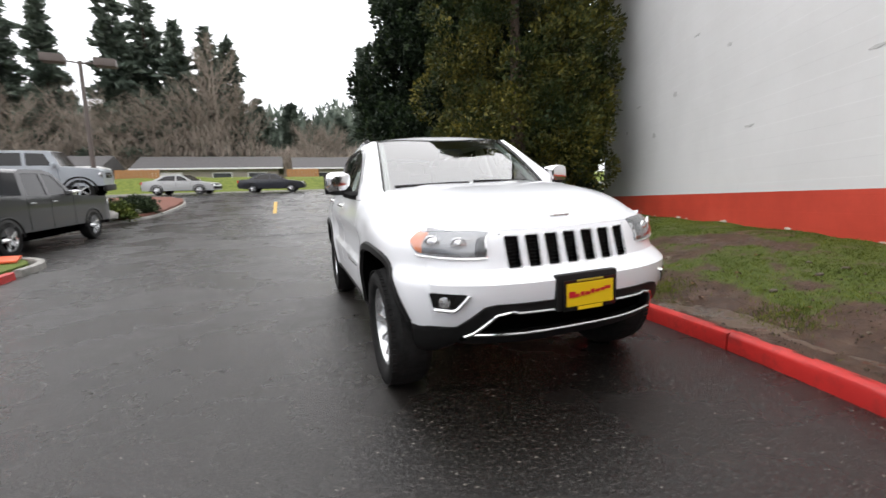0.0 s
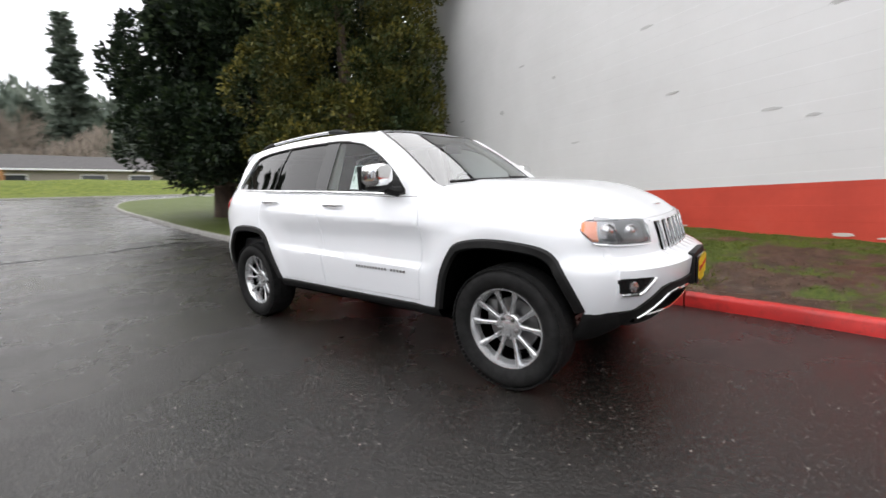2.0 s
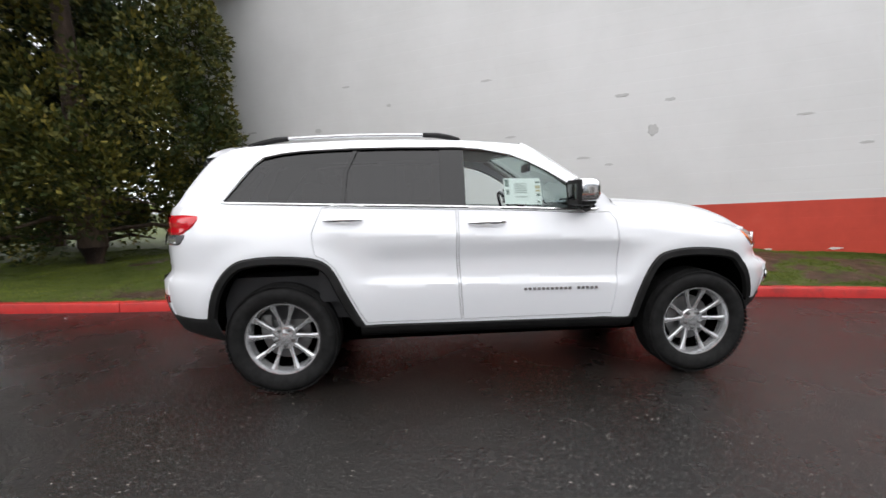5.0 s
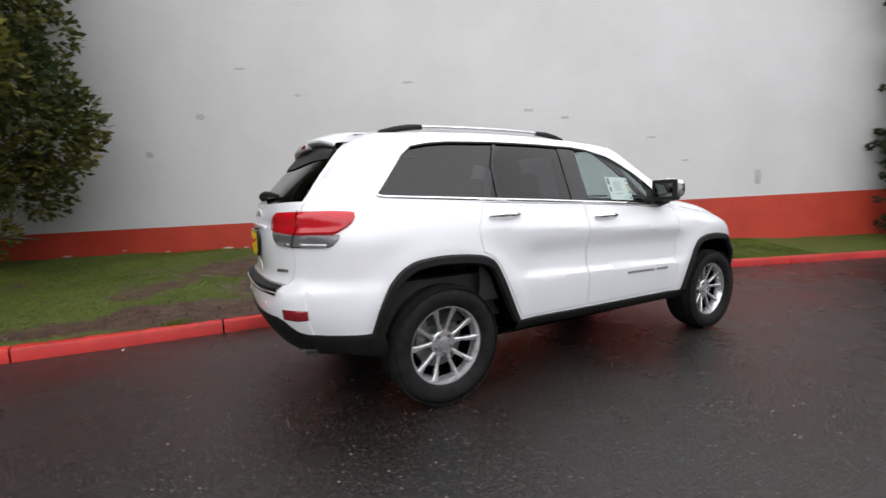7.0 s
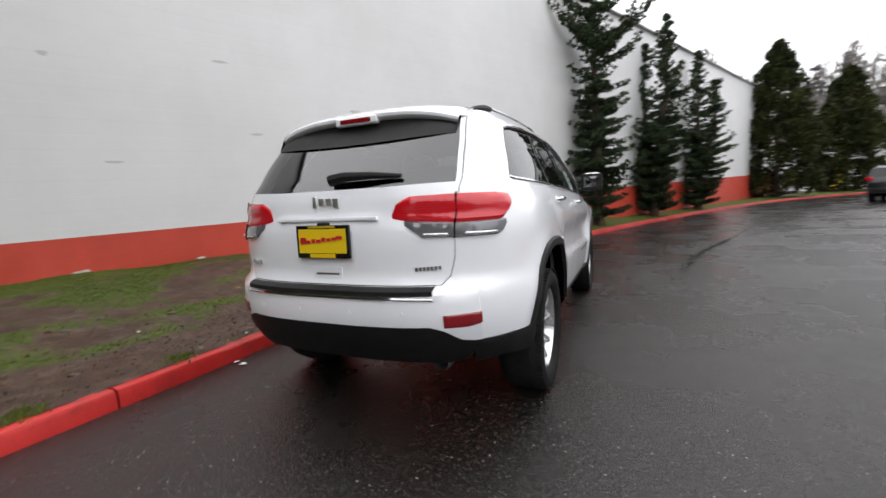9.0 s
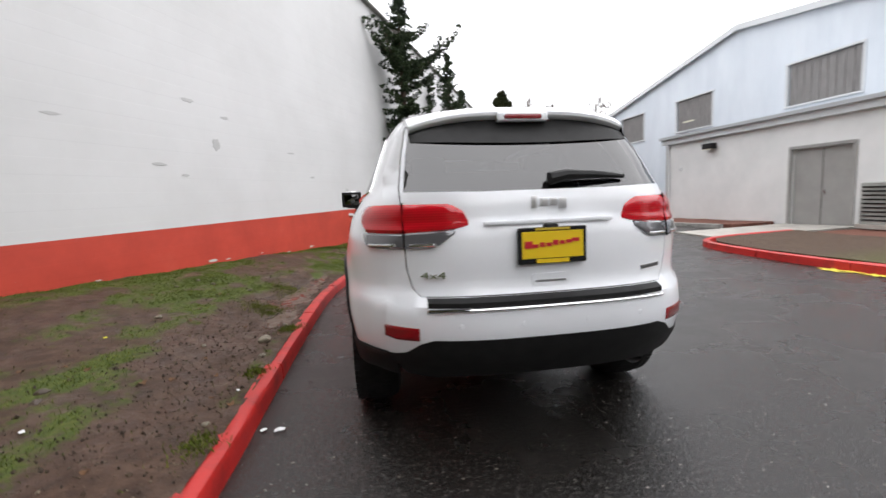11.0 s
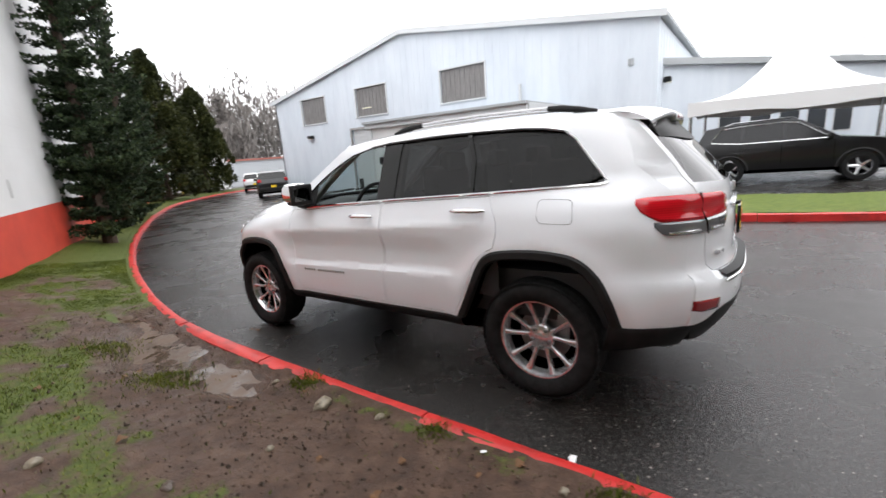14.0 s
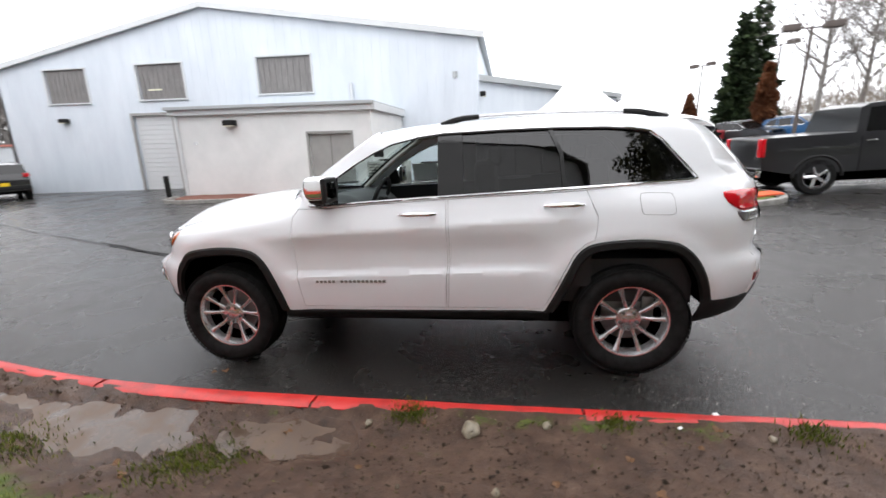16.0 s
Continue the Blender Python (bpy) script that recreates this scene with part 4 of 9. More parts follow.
# maker's badge and trim badge as plain bright bars
bm = bmesh.new()
for k, (w_, h_) in enumerate(((0.024, 0.056), (0.034, 0.036), (0.034, 0.036), (0.034, 0.048))):
    xb = 0.064 - 0.044 * k
    zb = 1.190 - (0.008 if k == 3 else 0)
    vs = add_box(bm, (xb, tail_y(xb, zb) + 0.008, zb), (w_, 0.014, h_), bevel=0.005)
part("maker_badge", bm, bright_trim, gate, "four chrome bars")
bm = bmesh.new()
for k in range(7):
    xb = -0.475 - 0.017 * k
    add_box(bm, (xb, tail_y(xb, 0.862) + 0.004, 0.862 + 0.001 * k), (0.011, 0.006, 0.017))
part("trim_badge", bm, badge_metal, gate, "small row of chrome bars")


def text_mesh(name, body, size, depth, material, parent, m, label=""):
    cu = bpy.data.curves.new(name, "FONT")
    cu.body, cu.size, cu.extrude, cu.align_x, cu.align_y = body, size, depth, "CENTER", "CENTER"
    tmp = new(name, cu)
    bpy.context.view_layer.update()
    me = bpy.data.meshes.new_from_object(tmp.evaluated_get(bpy.context.evaluated_depsgraph_get()))
    bpy.data.objects.remove(tmp)
    me.materials.append(material)
    ob = new(name, me)
    ob.parent = parent
    ob.matrix_basis = m
    return tagged(ob, label) if label else ob


text_mesh("drive_badge", "4x4", 0.062, 0.003, chrome, gate, Matrix.Translation((0.525, tail_y(0.525, 0.882) + 0.006, 0.882)) @ Matrix.Rotation(math.atan2(tail_y(0.60, 0.905) - tail_y(0.45, 0.905), 0.15), 4, "Z") @ Matrix.Rotation(radians(180), 4, "Z") @ Matrix.Rotation(radians(90), 4, "X") @ Matrix.Diagonal((1.25, 0.72, 1, 1)), "chrome four wheel drive lettering")


def plate(name, y, z, front, parent):
    fl = -1 if front else 1
    p = part(name, box_bm((0, y + 0.012 * fl, z), (0.318, 0.016, 0.162), bevel=0.005), gloss_black, parent, "yellow plate in a black frame")
    part("plate_face", box_bm((0, y + 0.021 * fl, z + 0.004), (0.284, 0.004, 0.118)), yellow_plate, p)
    part("plate_foot", box_bm((0.0, y + 0.0215 * fl, z - 0.068), (0.15, 0.004, 0.018)), yellow_plate, p)
    part("plate_head", box_bm((0.0, y + 0.0215 * fl, z + 0.073), (0.16, 0.004, 0.010)), mat("plate_head_print", (0.45, 0.32, 0.02), 0.5), p)
    bm = bmesh.new()
    for k, (w_, h_, dz) in enumerate(((0.03, 0.05, 0.004), (0.018, 0.026, -0.004), (0.016, 0.032, 0), (0.02, 0.026, -0.002), (0.018, 0.034, 0.004), (0.018, 0.024, 0.002), (0.02, 0.024, 0.004), (0.028, 0.026, 0.008))):
        xb = (-0.112 + 0.031 * k) * (1 if front else -1)
        add_box(bm, (xb, y + 0.0245 * fl, z + 0.002 + dz + 0.0015 * k), (w_ + 0.006, 0.003, h_ * 0.62), rot=None)
    part("plate_print", bm, red_print, p, "red bars across the yellow plate")
    return p


plate("rear_plate", tail_y(0, 0.998) + 0.002, 0.998, False, gate)

# rear wiper
bm = bmesh.new()
add_tube(bm, [(x, tail_y(x, z) + d, z) for x, z, d in ((-0.02, 1.292, 0.035), (-0.10, 1.307, 0.045), (-0.25, 1.305, 0.035), (-0.40, 1.295, 0.02))], [0.03, 0.024, 0.018, 0.01], 8)
part("rear_wiper", bm, black_plastic, gate)

# spoiler with its high brake lamp
SP_TIP, SP_HALF, SP_FOOT = 2.06, 0.588, 1.485


def spoiler_rows(u):
    """Its section at u across the car: the painted top and rounded edge, and the dark underside down to the glass."""
    x = SP_HALF * u
    tip = SP_TIP - 0.06 * abs(u) ** 3.5
    z0 = roof_z(x * 0.98, 1.84)
    zt = roof_z(x * 0.9, 1.9) - 0.046 - 0.022 * abs(u) ** 4
    top = []
    for k in range(8):
        f = k / 7
        top.append((1.80 + (tip - 1.80) * f, z0 + 0.004 + (zt - z0 - 0.004) * f**2.2))
    top += [(tip + 0.006, zt - 0.010), (tip + 0.004, zt - 0.024), (tip - 0.008, zt - 0.036), (tip - 0.026, zt - 0.042)]
    a = (tip - 0.026, zt - 0.042)
    zf = SP_FOOT + 0.02 * u * u
    under = [a]
    for k in range(1, 6):
        z = a[1] + (zf - a[1]) * k / 5
        under.append((tail_y(min(abs(x), 0.6), z) + 0.014 - 0.006 * k / 5, z))
    grow = lambda y: x * (1 - 0.10 * max(0, y - 1.85))
    return [(grow(y), y, z) for y, z in top], [(grow(y), y, z) for y, z in under]


bm, bm_low = bmesh.new(), bmesh.new()
grids = ([], [])
for i in range(33):
    u = -1 + 2 * i / 32
    for rows_, b_, g_ in zip(spoiler_rows(u), (bm, bm_low), grids):
        g_.append([b_.verts.new(q) for q in rows_])
for b_, g_ in zip((bm, bm_low), grids):
    for r0, r1 in zip(g_, g_[1:]):
        for k in range(len(r0) - 1):
            b_.faces.new((r0[k], r1[k], r1[k + 1], r0[k + 1]))
for u in (-1, 1):
    top, under = spoiler_rows(u)
    bm.faces.new([bm.verts.new(q) for q in top[:8] + [(u * 0.600, 1.80, 1.62)]])
    bm_low.faces.new([bm_low.verts.new(q) for q in top[7:-1] + under])
for b_ in (bm, bm_low):
    bmesh.ops.remove_doubles(b_, verts=b_.verts, dist=0.0005)
    bmesh.ops.recalc_face_normals(b_, faces=b_.faces)
sp = part("spoiler", bm, white_paint, car)
part("spoiler_underside", bm_low, black_plastic, sp)
zl = roof_z(0, 1.9) - 0.068
part("brake_light_surround", box_bm((0, SP_TIP - 0.012, zl - 0.012), (0.27, 0.05, 0.046), bevel=0.014, seg=3), white_paint, sp)
part("brake_light", box_bm((0, SP_TIP + 0.006, zl - 0.012), (0.20, 0.026, 0.026), bevel=0.009), dark_red, sp, "dark red high brake light")

# tail lamps
for s in (-1, 1):
    T = lambda z, x=None, y=None: angle_at(False, z, x, y)
    tl = part("tail_light", wrap_bm(False, s, [(T(1.16, y=1.985), 1.165, 1.196), (T(1.16, y=2.02), 1.12, 1.202), (T(1.16, y=2.08), 1.076, 1.205), (T(1.16, x=0.64), 1.072, 1.203), (T(1.16, x=0.43), 1.088, 1.197), (T(1.16, x=0.385), 1.10, 1.165)], 0.012, bulge=0.003), red_lens, car, "red wraparound tail lamp")
    part("reverse_light", wrap_bm(False, s, [(T(1.05, y=2.075), 1.055, 1.077), (T(1.05, y=2.105), 1.016, 1.076), (T(1.05, y=2.13), 1.006, 1.075), (T(1.05, x=0.66), 1.003, 1.073), (T(1.05, x=0.50), 1.010, 1.082), (T(1.05, x=0.43), 1.064, 1.086)], 0.012), smoked_lens, tl, "smoked clear reversing lamp")
    for xa, xb_ in ((0.80, 0.67), (0.62, 0.50)):
        part("reverse_bulb", wrap_bm(False, s, [(T(1.04, x=xa), 1.012, 1.028), (T(1.04, x=xb_), 1.012, 1.030)], 0.018, bulge=0.002), clear_lamp, tl)
    low_r = -0.018
    gap = [(0.646, z) for z in (1.0, 1.06, 1.12, 1.17, 1.21)]
    part("lamp_gap", tube_bm([(s * x, tail_y(x, z) + 0.016, z) for x, z in gap], 0.0045, 5), liner, tl)
    part("reflector", wrap_bm(False, s, [(angle_at(False, 0.65, x=0.75), 0.625 + low_r, 0.678 + low_r), (angle_at(False, 0.65, x=0.70), 0.612 + low_r, 0.676 + low_r), (angle_at(False, 0.65, x=0.60), 0.612 + low_r, 0.672 + low_r)], 0.006), dark_red, car, "dark red bumper reflector")

# rear bumper details
bm = bmesh.new()
strip = []
for i in range(25):
    x = -0.56 + 1.12 * i / 24
    strip.append(x)
rows = []
for x in strip:
    y = tail_y(x, 0.763)
    rows.append([bm.verts.new((x, y - 0.07, 0.795)), bm.verts.new((x, y - 0.02, 0.781)), bm.verts.new((x, y + 0.008, 0.768)), bm.verts.new((x, y + 0.008, 0.746))])
for r0, r1 in zip(rows, rows[1:]):
    for k in range(3):
        bm.faces.new((r0[k], r1[k], r1[k + 1], r0[k + 1]))
bmesh.ops.recalc_face_normals(bm, faces=bm.faces)
part("step_pad", bm, black_plastic, car)
bm = bmesh.new()
add_tube(bm, [(x, tail_y(x, 0.728) + 0.002, 0.738 - 0.006 * (abs(x) / 0.56) ** 4) for x in strip], 0.0085, 8)
part("bumper_strip", bm, chrome, car, "chrome strip across the rear bumper")
for x in (-0.42, -0.15, 0.15, 0.42):
    bm = bmesh.new()
    lathe_bm([(0.003, 0.0005), (0.003, 0.009), (-0.002, 0.011)], "x", 14, bm)
    bmesh.ops.rotate(bm, cent=(0, 0, 0), matrix=Matrix.Rotation(radians(90), 3, "Z"), verts=bm.verts)
    bmesh.ops.translate(bm, vec=(x, tail_y(x, 0.665) - 0.001, 0.665), verts=bm.verts)
    part("parking_sensor", bm, white_paint, car)


def valance_r(x):
    return 0.515 + 0.085 * smooth01(0.70, 0.55, abs(x))


low = [(-0.72 + i * 0.06, valance_r(-0.72 + i * 0.06)) for i in range(25)]
VR = [(0.73, 0.50)] + low[::-1] + [(-0.73, 0.50), (-0.66, 0.41), (-0.52, 0.385), (-0.50, 0.395), (0.50, 0.395), (0.52, 0.385), (0.66, 0.41)]
part("rear_valance", outward(panel_bm(VR, [], tail_map(0.006), 0.05, rim=0.08, rim_dir=lambda x, z: (0, -1, 0), edge_step=0.04), (0, 0, 0.6)), black_plastic, car)
for s in (-1, 1):
    part("valance_corner", wrap_bm(False, s, [(angle_at(False, 0.45, y=1.86), 0.36, 0.52), (angle_at(False, 0.45, y=2.1), 0.40, 0.518), (angle_at(False, 0.45, x=0.70), 0.385, 0.518)], 0.008), black_plastic, car)
bm = lathe_bm([(0.0, 0.034), (0.16, 0.034), (0.165, 0.031), (0.16, 0.028), (0.02, 0.028)], "x", 24)
bmesh.ops.rotate(bm, cent=(0, 0, 0), matrix=Matrix.Rotation(radians(90), 3, "Z"), verts=bm.verts)
bmesh.ops.scale(bm, vec=(1.25, 1, 1), verts=bm.verts)
bmesh.ops.translate(bm, vec=(-0.52, 2.06, 0.37), verts=bm.verts)
part("exhaust_tip", bm, dark_metal, car, "round dull exhaust tip")
part("silencer", box_bm((-0.35, 1.98, 0.40), (0.5, 0.25, 0.14), bevel=0.05), liner, car)

# ---- front end ----
bm = bmesh.new()
add_box(bm, (0, -2.12, 0.872), (0.80, 0.02, 0.2))
part("grille_backing", bm, liner, car)
for sl in SLOTS:
    bm = bmesh.new()
    ring = [(x, nose_y(x, z) - 0.004, z) for x, z in sl]
    add_tube(bm, ring + ring[:1], 0.0036, 6, cap=False)
    part("grille_surround", bm, chrome, car)
    bm = bmesh.new()
    front = [bm.verts.new((x, nose_y(x, z) + 0.010, z)) for x, z in sl]
    back = [bm.verts.new((x, -2.12, z)) for x, z in sl]
    for k in range(len(sl)):
        j = (k + 1) % len(sl)
        bm.faces.new((front[k], front[j], back[j], back[k]))
    part("grille_liner", bm, liner, car)
    bm = bmesh.new()
    xc = sum(p[0] for p in sl) / len(sl)
    for k in range(9):
        z = 0.806 + k * 0.018
        add_box(bm, (xc, nose_y(xc, z) + 0.022, z), (0.08, 0.004, 0.003))
    for k in range(4):
        add_box(bm, (xc - 0.024 + k * 0.016, nose_y(xc, 0.875) + 0.026, 0.875), (0.003, 0.004, 0.18))
    part("grille_mesh", bm, black_plastic, car)
bm = bmesh.new()
for k, (w_, h_) in enumerate(((0.02, 0.034), (0.026, 0.024), (0.026, 0.024), (0.026, 0.03))):
    xb = -0.048 + 0.033 * k
    add_box(bm, (xb, -2.075, hood_z(xb, -2.075) + 0.005), (w_, h_, 0.007), rot=None, bevel=0.002)
part("bonnet_badge", bm, chrome, car, "four small chrome bars")


def nose_map(off=0.0):
    """The nose's skin moved outwards, square to it in plan."""
    def f(x, z):
        p = corner(angle_at(True, z, abs(x)), z, True, off)
        return (math.copysign(p.x, x), p.y, z)
    return f


for s in (-1, 1):
    L = lambda x=None, y=None, z=0.92: angle_at(True, z, x, y)
    rows = [(L(y=-1.88), 0.955, 1.0), (L(y=-1.93), 0.888, 1.004), (L(y=-1.99), 0.876, 1.003), (L(x=0.66), 0.868, 0.998), (L(x=0.53), 0.862, 0.992), (L(x=0.475), 0.862, 0.985)]
    hl = part("headlight", wrap_bm(True, s, rows, 0.006), lamp_inside, car, "clear headlamp with amber turn signal")
    part("turn_signal", wrap_bm(True, s, [(L(y=-1.888), 0.952, 0.996), (L(y=-1.93), 0.893, 0.998), (L(y=-1.958), 0.886, 0.997)], 0.012), amber, hl, "amber turn signal")
    for xb, rb in ((0.715, 0.046), (0.60, 0.042)):
        zb = 0.936 if xb > 0.65 else 0.928
        bm = lathe_bm([(0.0, rb), (0.010, rb), (0.012, rb * 0.9), (0.004, rb * 0.8), (0.014, rb * 0.5), (0.016, rb * 0.02)], "x", 24)
        d = corner(angle_at(True, zb, xb), zb, True, 1.0) - corner(angle_at(True, zb, xb), zb, True, 0.0)
        bmesh.ops.rotate(bm, cent=(0, 0, 0), matrix=Vector((1, 0, 0)).rotation_difference(Vector((d.x * s, d.y, 0))).to_matrix(), verts=bm.verts)
        p = corner(angle_at(True, zb, xb), zb, True, 0.002)
        bmesh.ops.translate(bm, vec=(p.x * s, p.y, p.z), verts=bm.verts)
        part("reflector_bowl", bm, clear_lamp, hl)
    g = part("headlight_lens", wrap_bm(True, s, rows, 0.016, thick=0.004), lens_glass, hl)
    g.visible_shadow = False
    bm = bmesh.new()
    pts = []
    for i in range(19):
        a = rows[1][0] + (rows[-1][0] - rows[1][0]) * i / 18
        p = corner(a, curve([(r[0], r[1]) for r in rows], a) - 0.004, True, 0.01)
        pts.append((p.x * s, p.y, p.z))
    a = rows[-1][0]
    for i in range(1, 6):
        p = corner(a, 0.858 + 0.022 * i, True, 0.01)
        pts.append((p.x * s, p.y, p.z))
    add_tube(bm, pts, 0.005, 6)
    part("headlight_bezel", bm, chrome, hl)
    # fog lamp
    F = lambda x, z=0.66: angle_at(True, z, x)
    fog = rounded([(0.775, 0.700), (0.605, 0.694), (0.665, 0.606), (0.755, 0.610)], 0.02, 4)
    bm = panel_bm(fog, [], lambda x, z: (s * x, nose_y(x, z) - 0.004, z), 0.03, rim=0.01, rim_dir=lambda x, z: (0, 1, 0), edge_step=0.02)
    fg = part("fog_light", outward(bm), gloss_black, car, "round fog lamp in a chrome edged recess")
    bm = bmesh.new()
    ring = [(s * x, nose_y(x, z) - 0.008, z) for x, z in dense([(0.607, 0.690), (0.655, 0.618), (0.672, 0.605), (0.75, 0.609)], 0.02, False)]
    add_tube(bm, ring, 0.009, 6)
    part("fog_bezel", bm, chrome, fg)
    bm = lathe_bm([(0.0, 0.03), (0.006, 0.03), (0.009, 0.02), (0.010, 0.001)], "x", 20)
    bmesh.ops.rotate(bm, cent=(0, 0, 0), matrix=Vector((1, 0, 0)).rotation_difference(Vector((0.5 * s, -0.86, 0))).to_matrix(), verts=bm.verts)
    bmesh.ops.translate(bm, vec=(s * 0.71, nose_y(0.71, 0.652) - 0.002, 0.652), verts=bm.verts)
    part("fog_lens", bm, clear_lamp, fg)
    part("valance_corner", wrap_bm(True, s, [(angle_at(True, 0.42, y=-1.87), 0.30, 0.505), (angle_at(True, 0.42, y=-2.0), 0.33, 0.508), (angle_at(True, 0.42, x=0.64), 0.385, 0.51)], 0.013), black_plastic, car)

lowf = [(-0.70 + i * 0.056, valance_top(-0.70 + i * 0.056) + 0.004) for i in range(26)]
VF = [(0.72, 0.50)] + lowf[::-1] + [(-0.72, 0.50), (-0.66, 0.42), (-0.60, 0.40), (-0.3, 0.385), (0.3, 0.385), (0.60, 0.40), (0.66, 0.42)]
INTAKE = rounded([(-0.545, 0.47), (-0.46, 0.578), (-0.40, 0.59), (-0.38, 0.578), (0.38, 0.578), (0.40, 0.59), (0.46, 0.578), (0.545, 0.47), (0.3, 0.462), (-0.3, 0.462)], 0.02, 3)
part("front_valance", outward(panel_bm(VF, [INTAKE], nose_map(0.014), 0.025, rim=0.07, rim_dir=lambda x, z: (0, 1, 0), edge_step=0.03), (0, 0, 0.6)), black_plastic, car)
part("intake_backing", outward(panel_bm([(-0.63, 0.45), (-0.5, 0.60), (0.5, 0.60), (0.63, 0.45)], [], nose_map(-0.035), 0.04), (0, 0, 0.6)), liner, car)
for pts in ([(-0.60, 0.452), (-0.565, 0.475), (-0.475, 0.583), (-0.40, 0.598), (-0.375, 0.588), (-0.2, 0.588), (0.2, 0.588), (0.375, 0.588), (0.40, 0.598), (0.475, 0.583), (0.565, 0.475), (0.60, 0.452)], [(-0.56, 0.466), (-0.3, 0.456), (0.3, 0.456), (0.56, 0.466)]):
    bm = bmesh.new()
    add_tube(bm, [nose_map(0.02)(x, z) for x, z in dense(pts, 0.025, False)], 0.0075, 6)
    part("intake_strip", bm, chrome, car, "bright chrome lower grille strip")
part("plate_bracket", box_bm((0, nose_y(0, 0.68) + 0.006, 0.668), (0.37, 0.04, 0.19), bevel=0.012), black_plastic, car)
plate("front_plate", nose_y(0, 0.68) - 0.010, 0.655, True, car)

# sills, wheel arch trims and wells
for s in (-1, 1):
    bm = bmesh.new()
    rows = []
    for i in range(21):
        y = -0.97 + (0.93 + 0.97) * i / 20
        zt = 0.43 + 0.012 * (y + 0.9) / 1.8
        x = body_x(y, zt)
        rows.append([bm.verts.new((s * a, y, b)) for a, b in ((x - 0.004, zt + 0.004), (x + 0.004, zt - 0.012), (x - 0.002, zt - 0.035), (x - 0.03, zt - 0.075), (x - 0.09, zt - 0.10), (x - 0.25, zt - 0.11))])
    for r0, r1 in zip(rows, rows[1:]):
        for k in range(5):
            bm.faces.new((r0[k], r0[k + 1], r1[k + 1], r1[k]))
    bmesh.ops.recalc_face_normals(bm, faces=bm.faces)
    part("sill_trim", bm, black_plastic, car)
    for arch in (ARCH_F, ARCH_R):
        fine_a = [(p.x, p.y) for p in spline(arch, 0.03)]
        yc = (arch[0][0] + arch[-1][0]) / 2
        bm = bmesh.new()
        rows = []
        for y, z in fine_a:
            d = Vector((yc - y, 0.40 - z))
            d.normalize()
            x = body_x(y, z)
            y, z = y - d.x * 0.009, z - d.y * 0.009
            q1, q2, q3 = (y + d.x * 0.014, z + d.y * 0.014), (y + d.x * 0.052, z + d.y * 0.052), (y + d.x * 0.066, z + d.y * 0.066)
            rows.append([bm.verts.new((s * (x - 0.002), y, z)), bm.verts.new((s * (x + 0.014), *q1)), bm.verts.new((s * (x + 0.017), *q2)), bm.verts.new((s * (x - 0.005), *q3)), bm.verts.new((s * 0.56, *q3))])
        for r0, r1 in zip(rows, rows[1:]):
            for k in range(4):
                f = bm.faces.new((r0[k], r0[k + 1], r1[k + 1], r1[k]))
                # the well's inner face takes the near-black that holds its shade
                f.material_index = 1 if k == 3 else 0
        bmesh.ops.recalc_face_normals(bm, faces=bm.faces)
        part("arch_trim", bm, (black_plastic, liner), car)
bm = bmesh.new()
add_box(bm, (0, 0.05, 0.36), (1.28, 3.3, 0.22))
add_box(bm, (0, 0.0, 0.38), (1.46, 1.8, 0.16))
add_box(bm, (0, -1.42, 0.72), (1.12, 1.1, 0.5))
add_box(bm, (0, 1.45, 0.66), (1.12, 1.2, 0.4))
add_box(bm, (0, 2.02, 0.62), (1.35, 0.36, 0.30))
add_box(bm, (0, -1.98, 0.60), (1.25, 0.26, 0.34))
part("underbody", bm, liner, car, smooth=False)

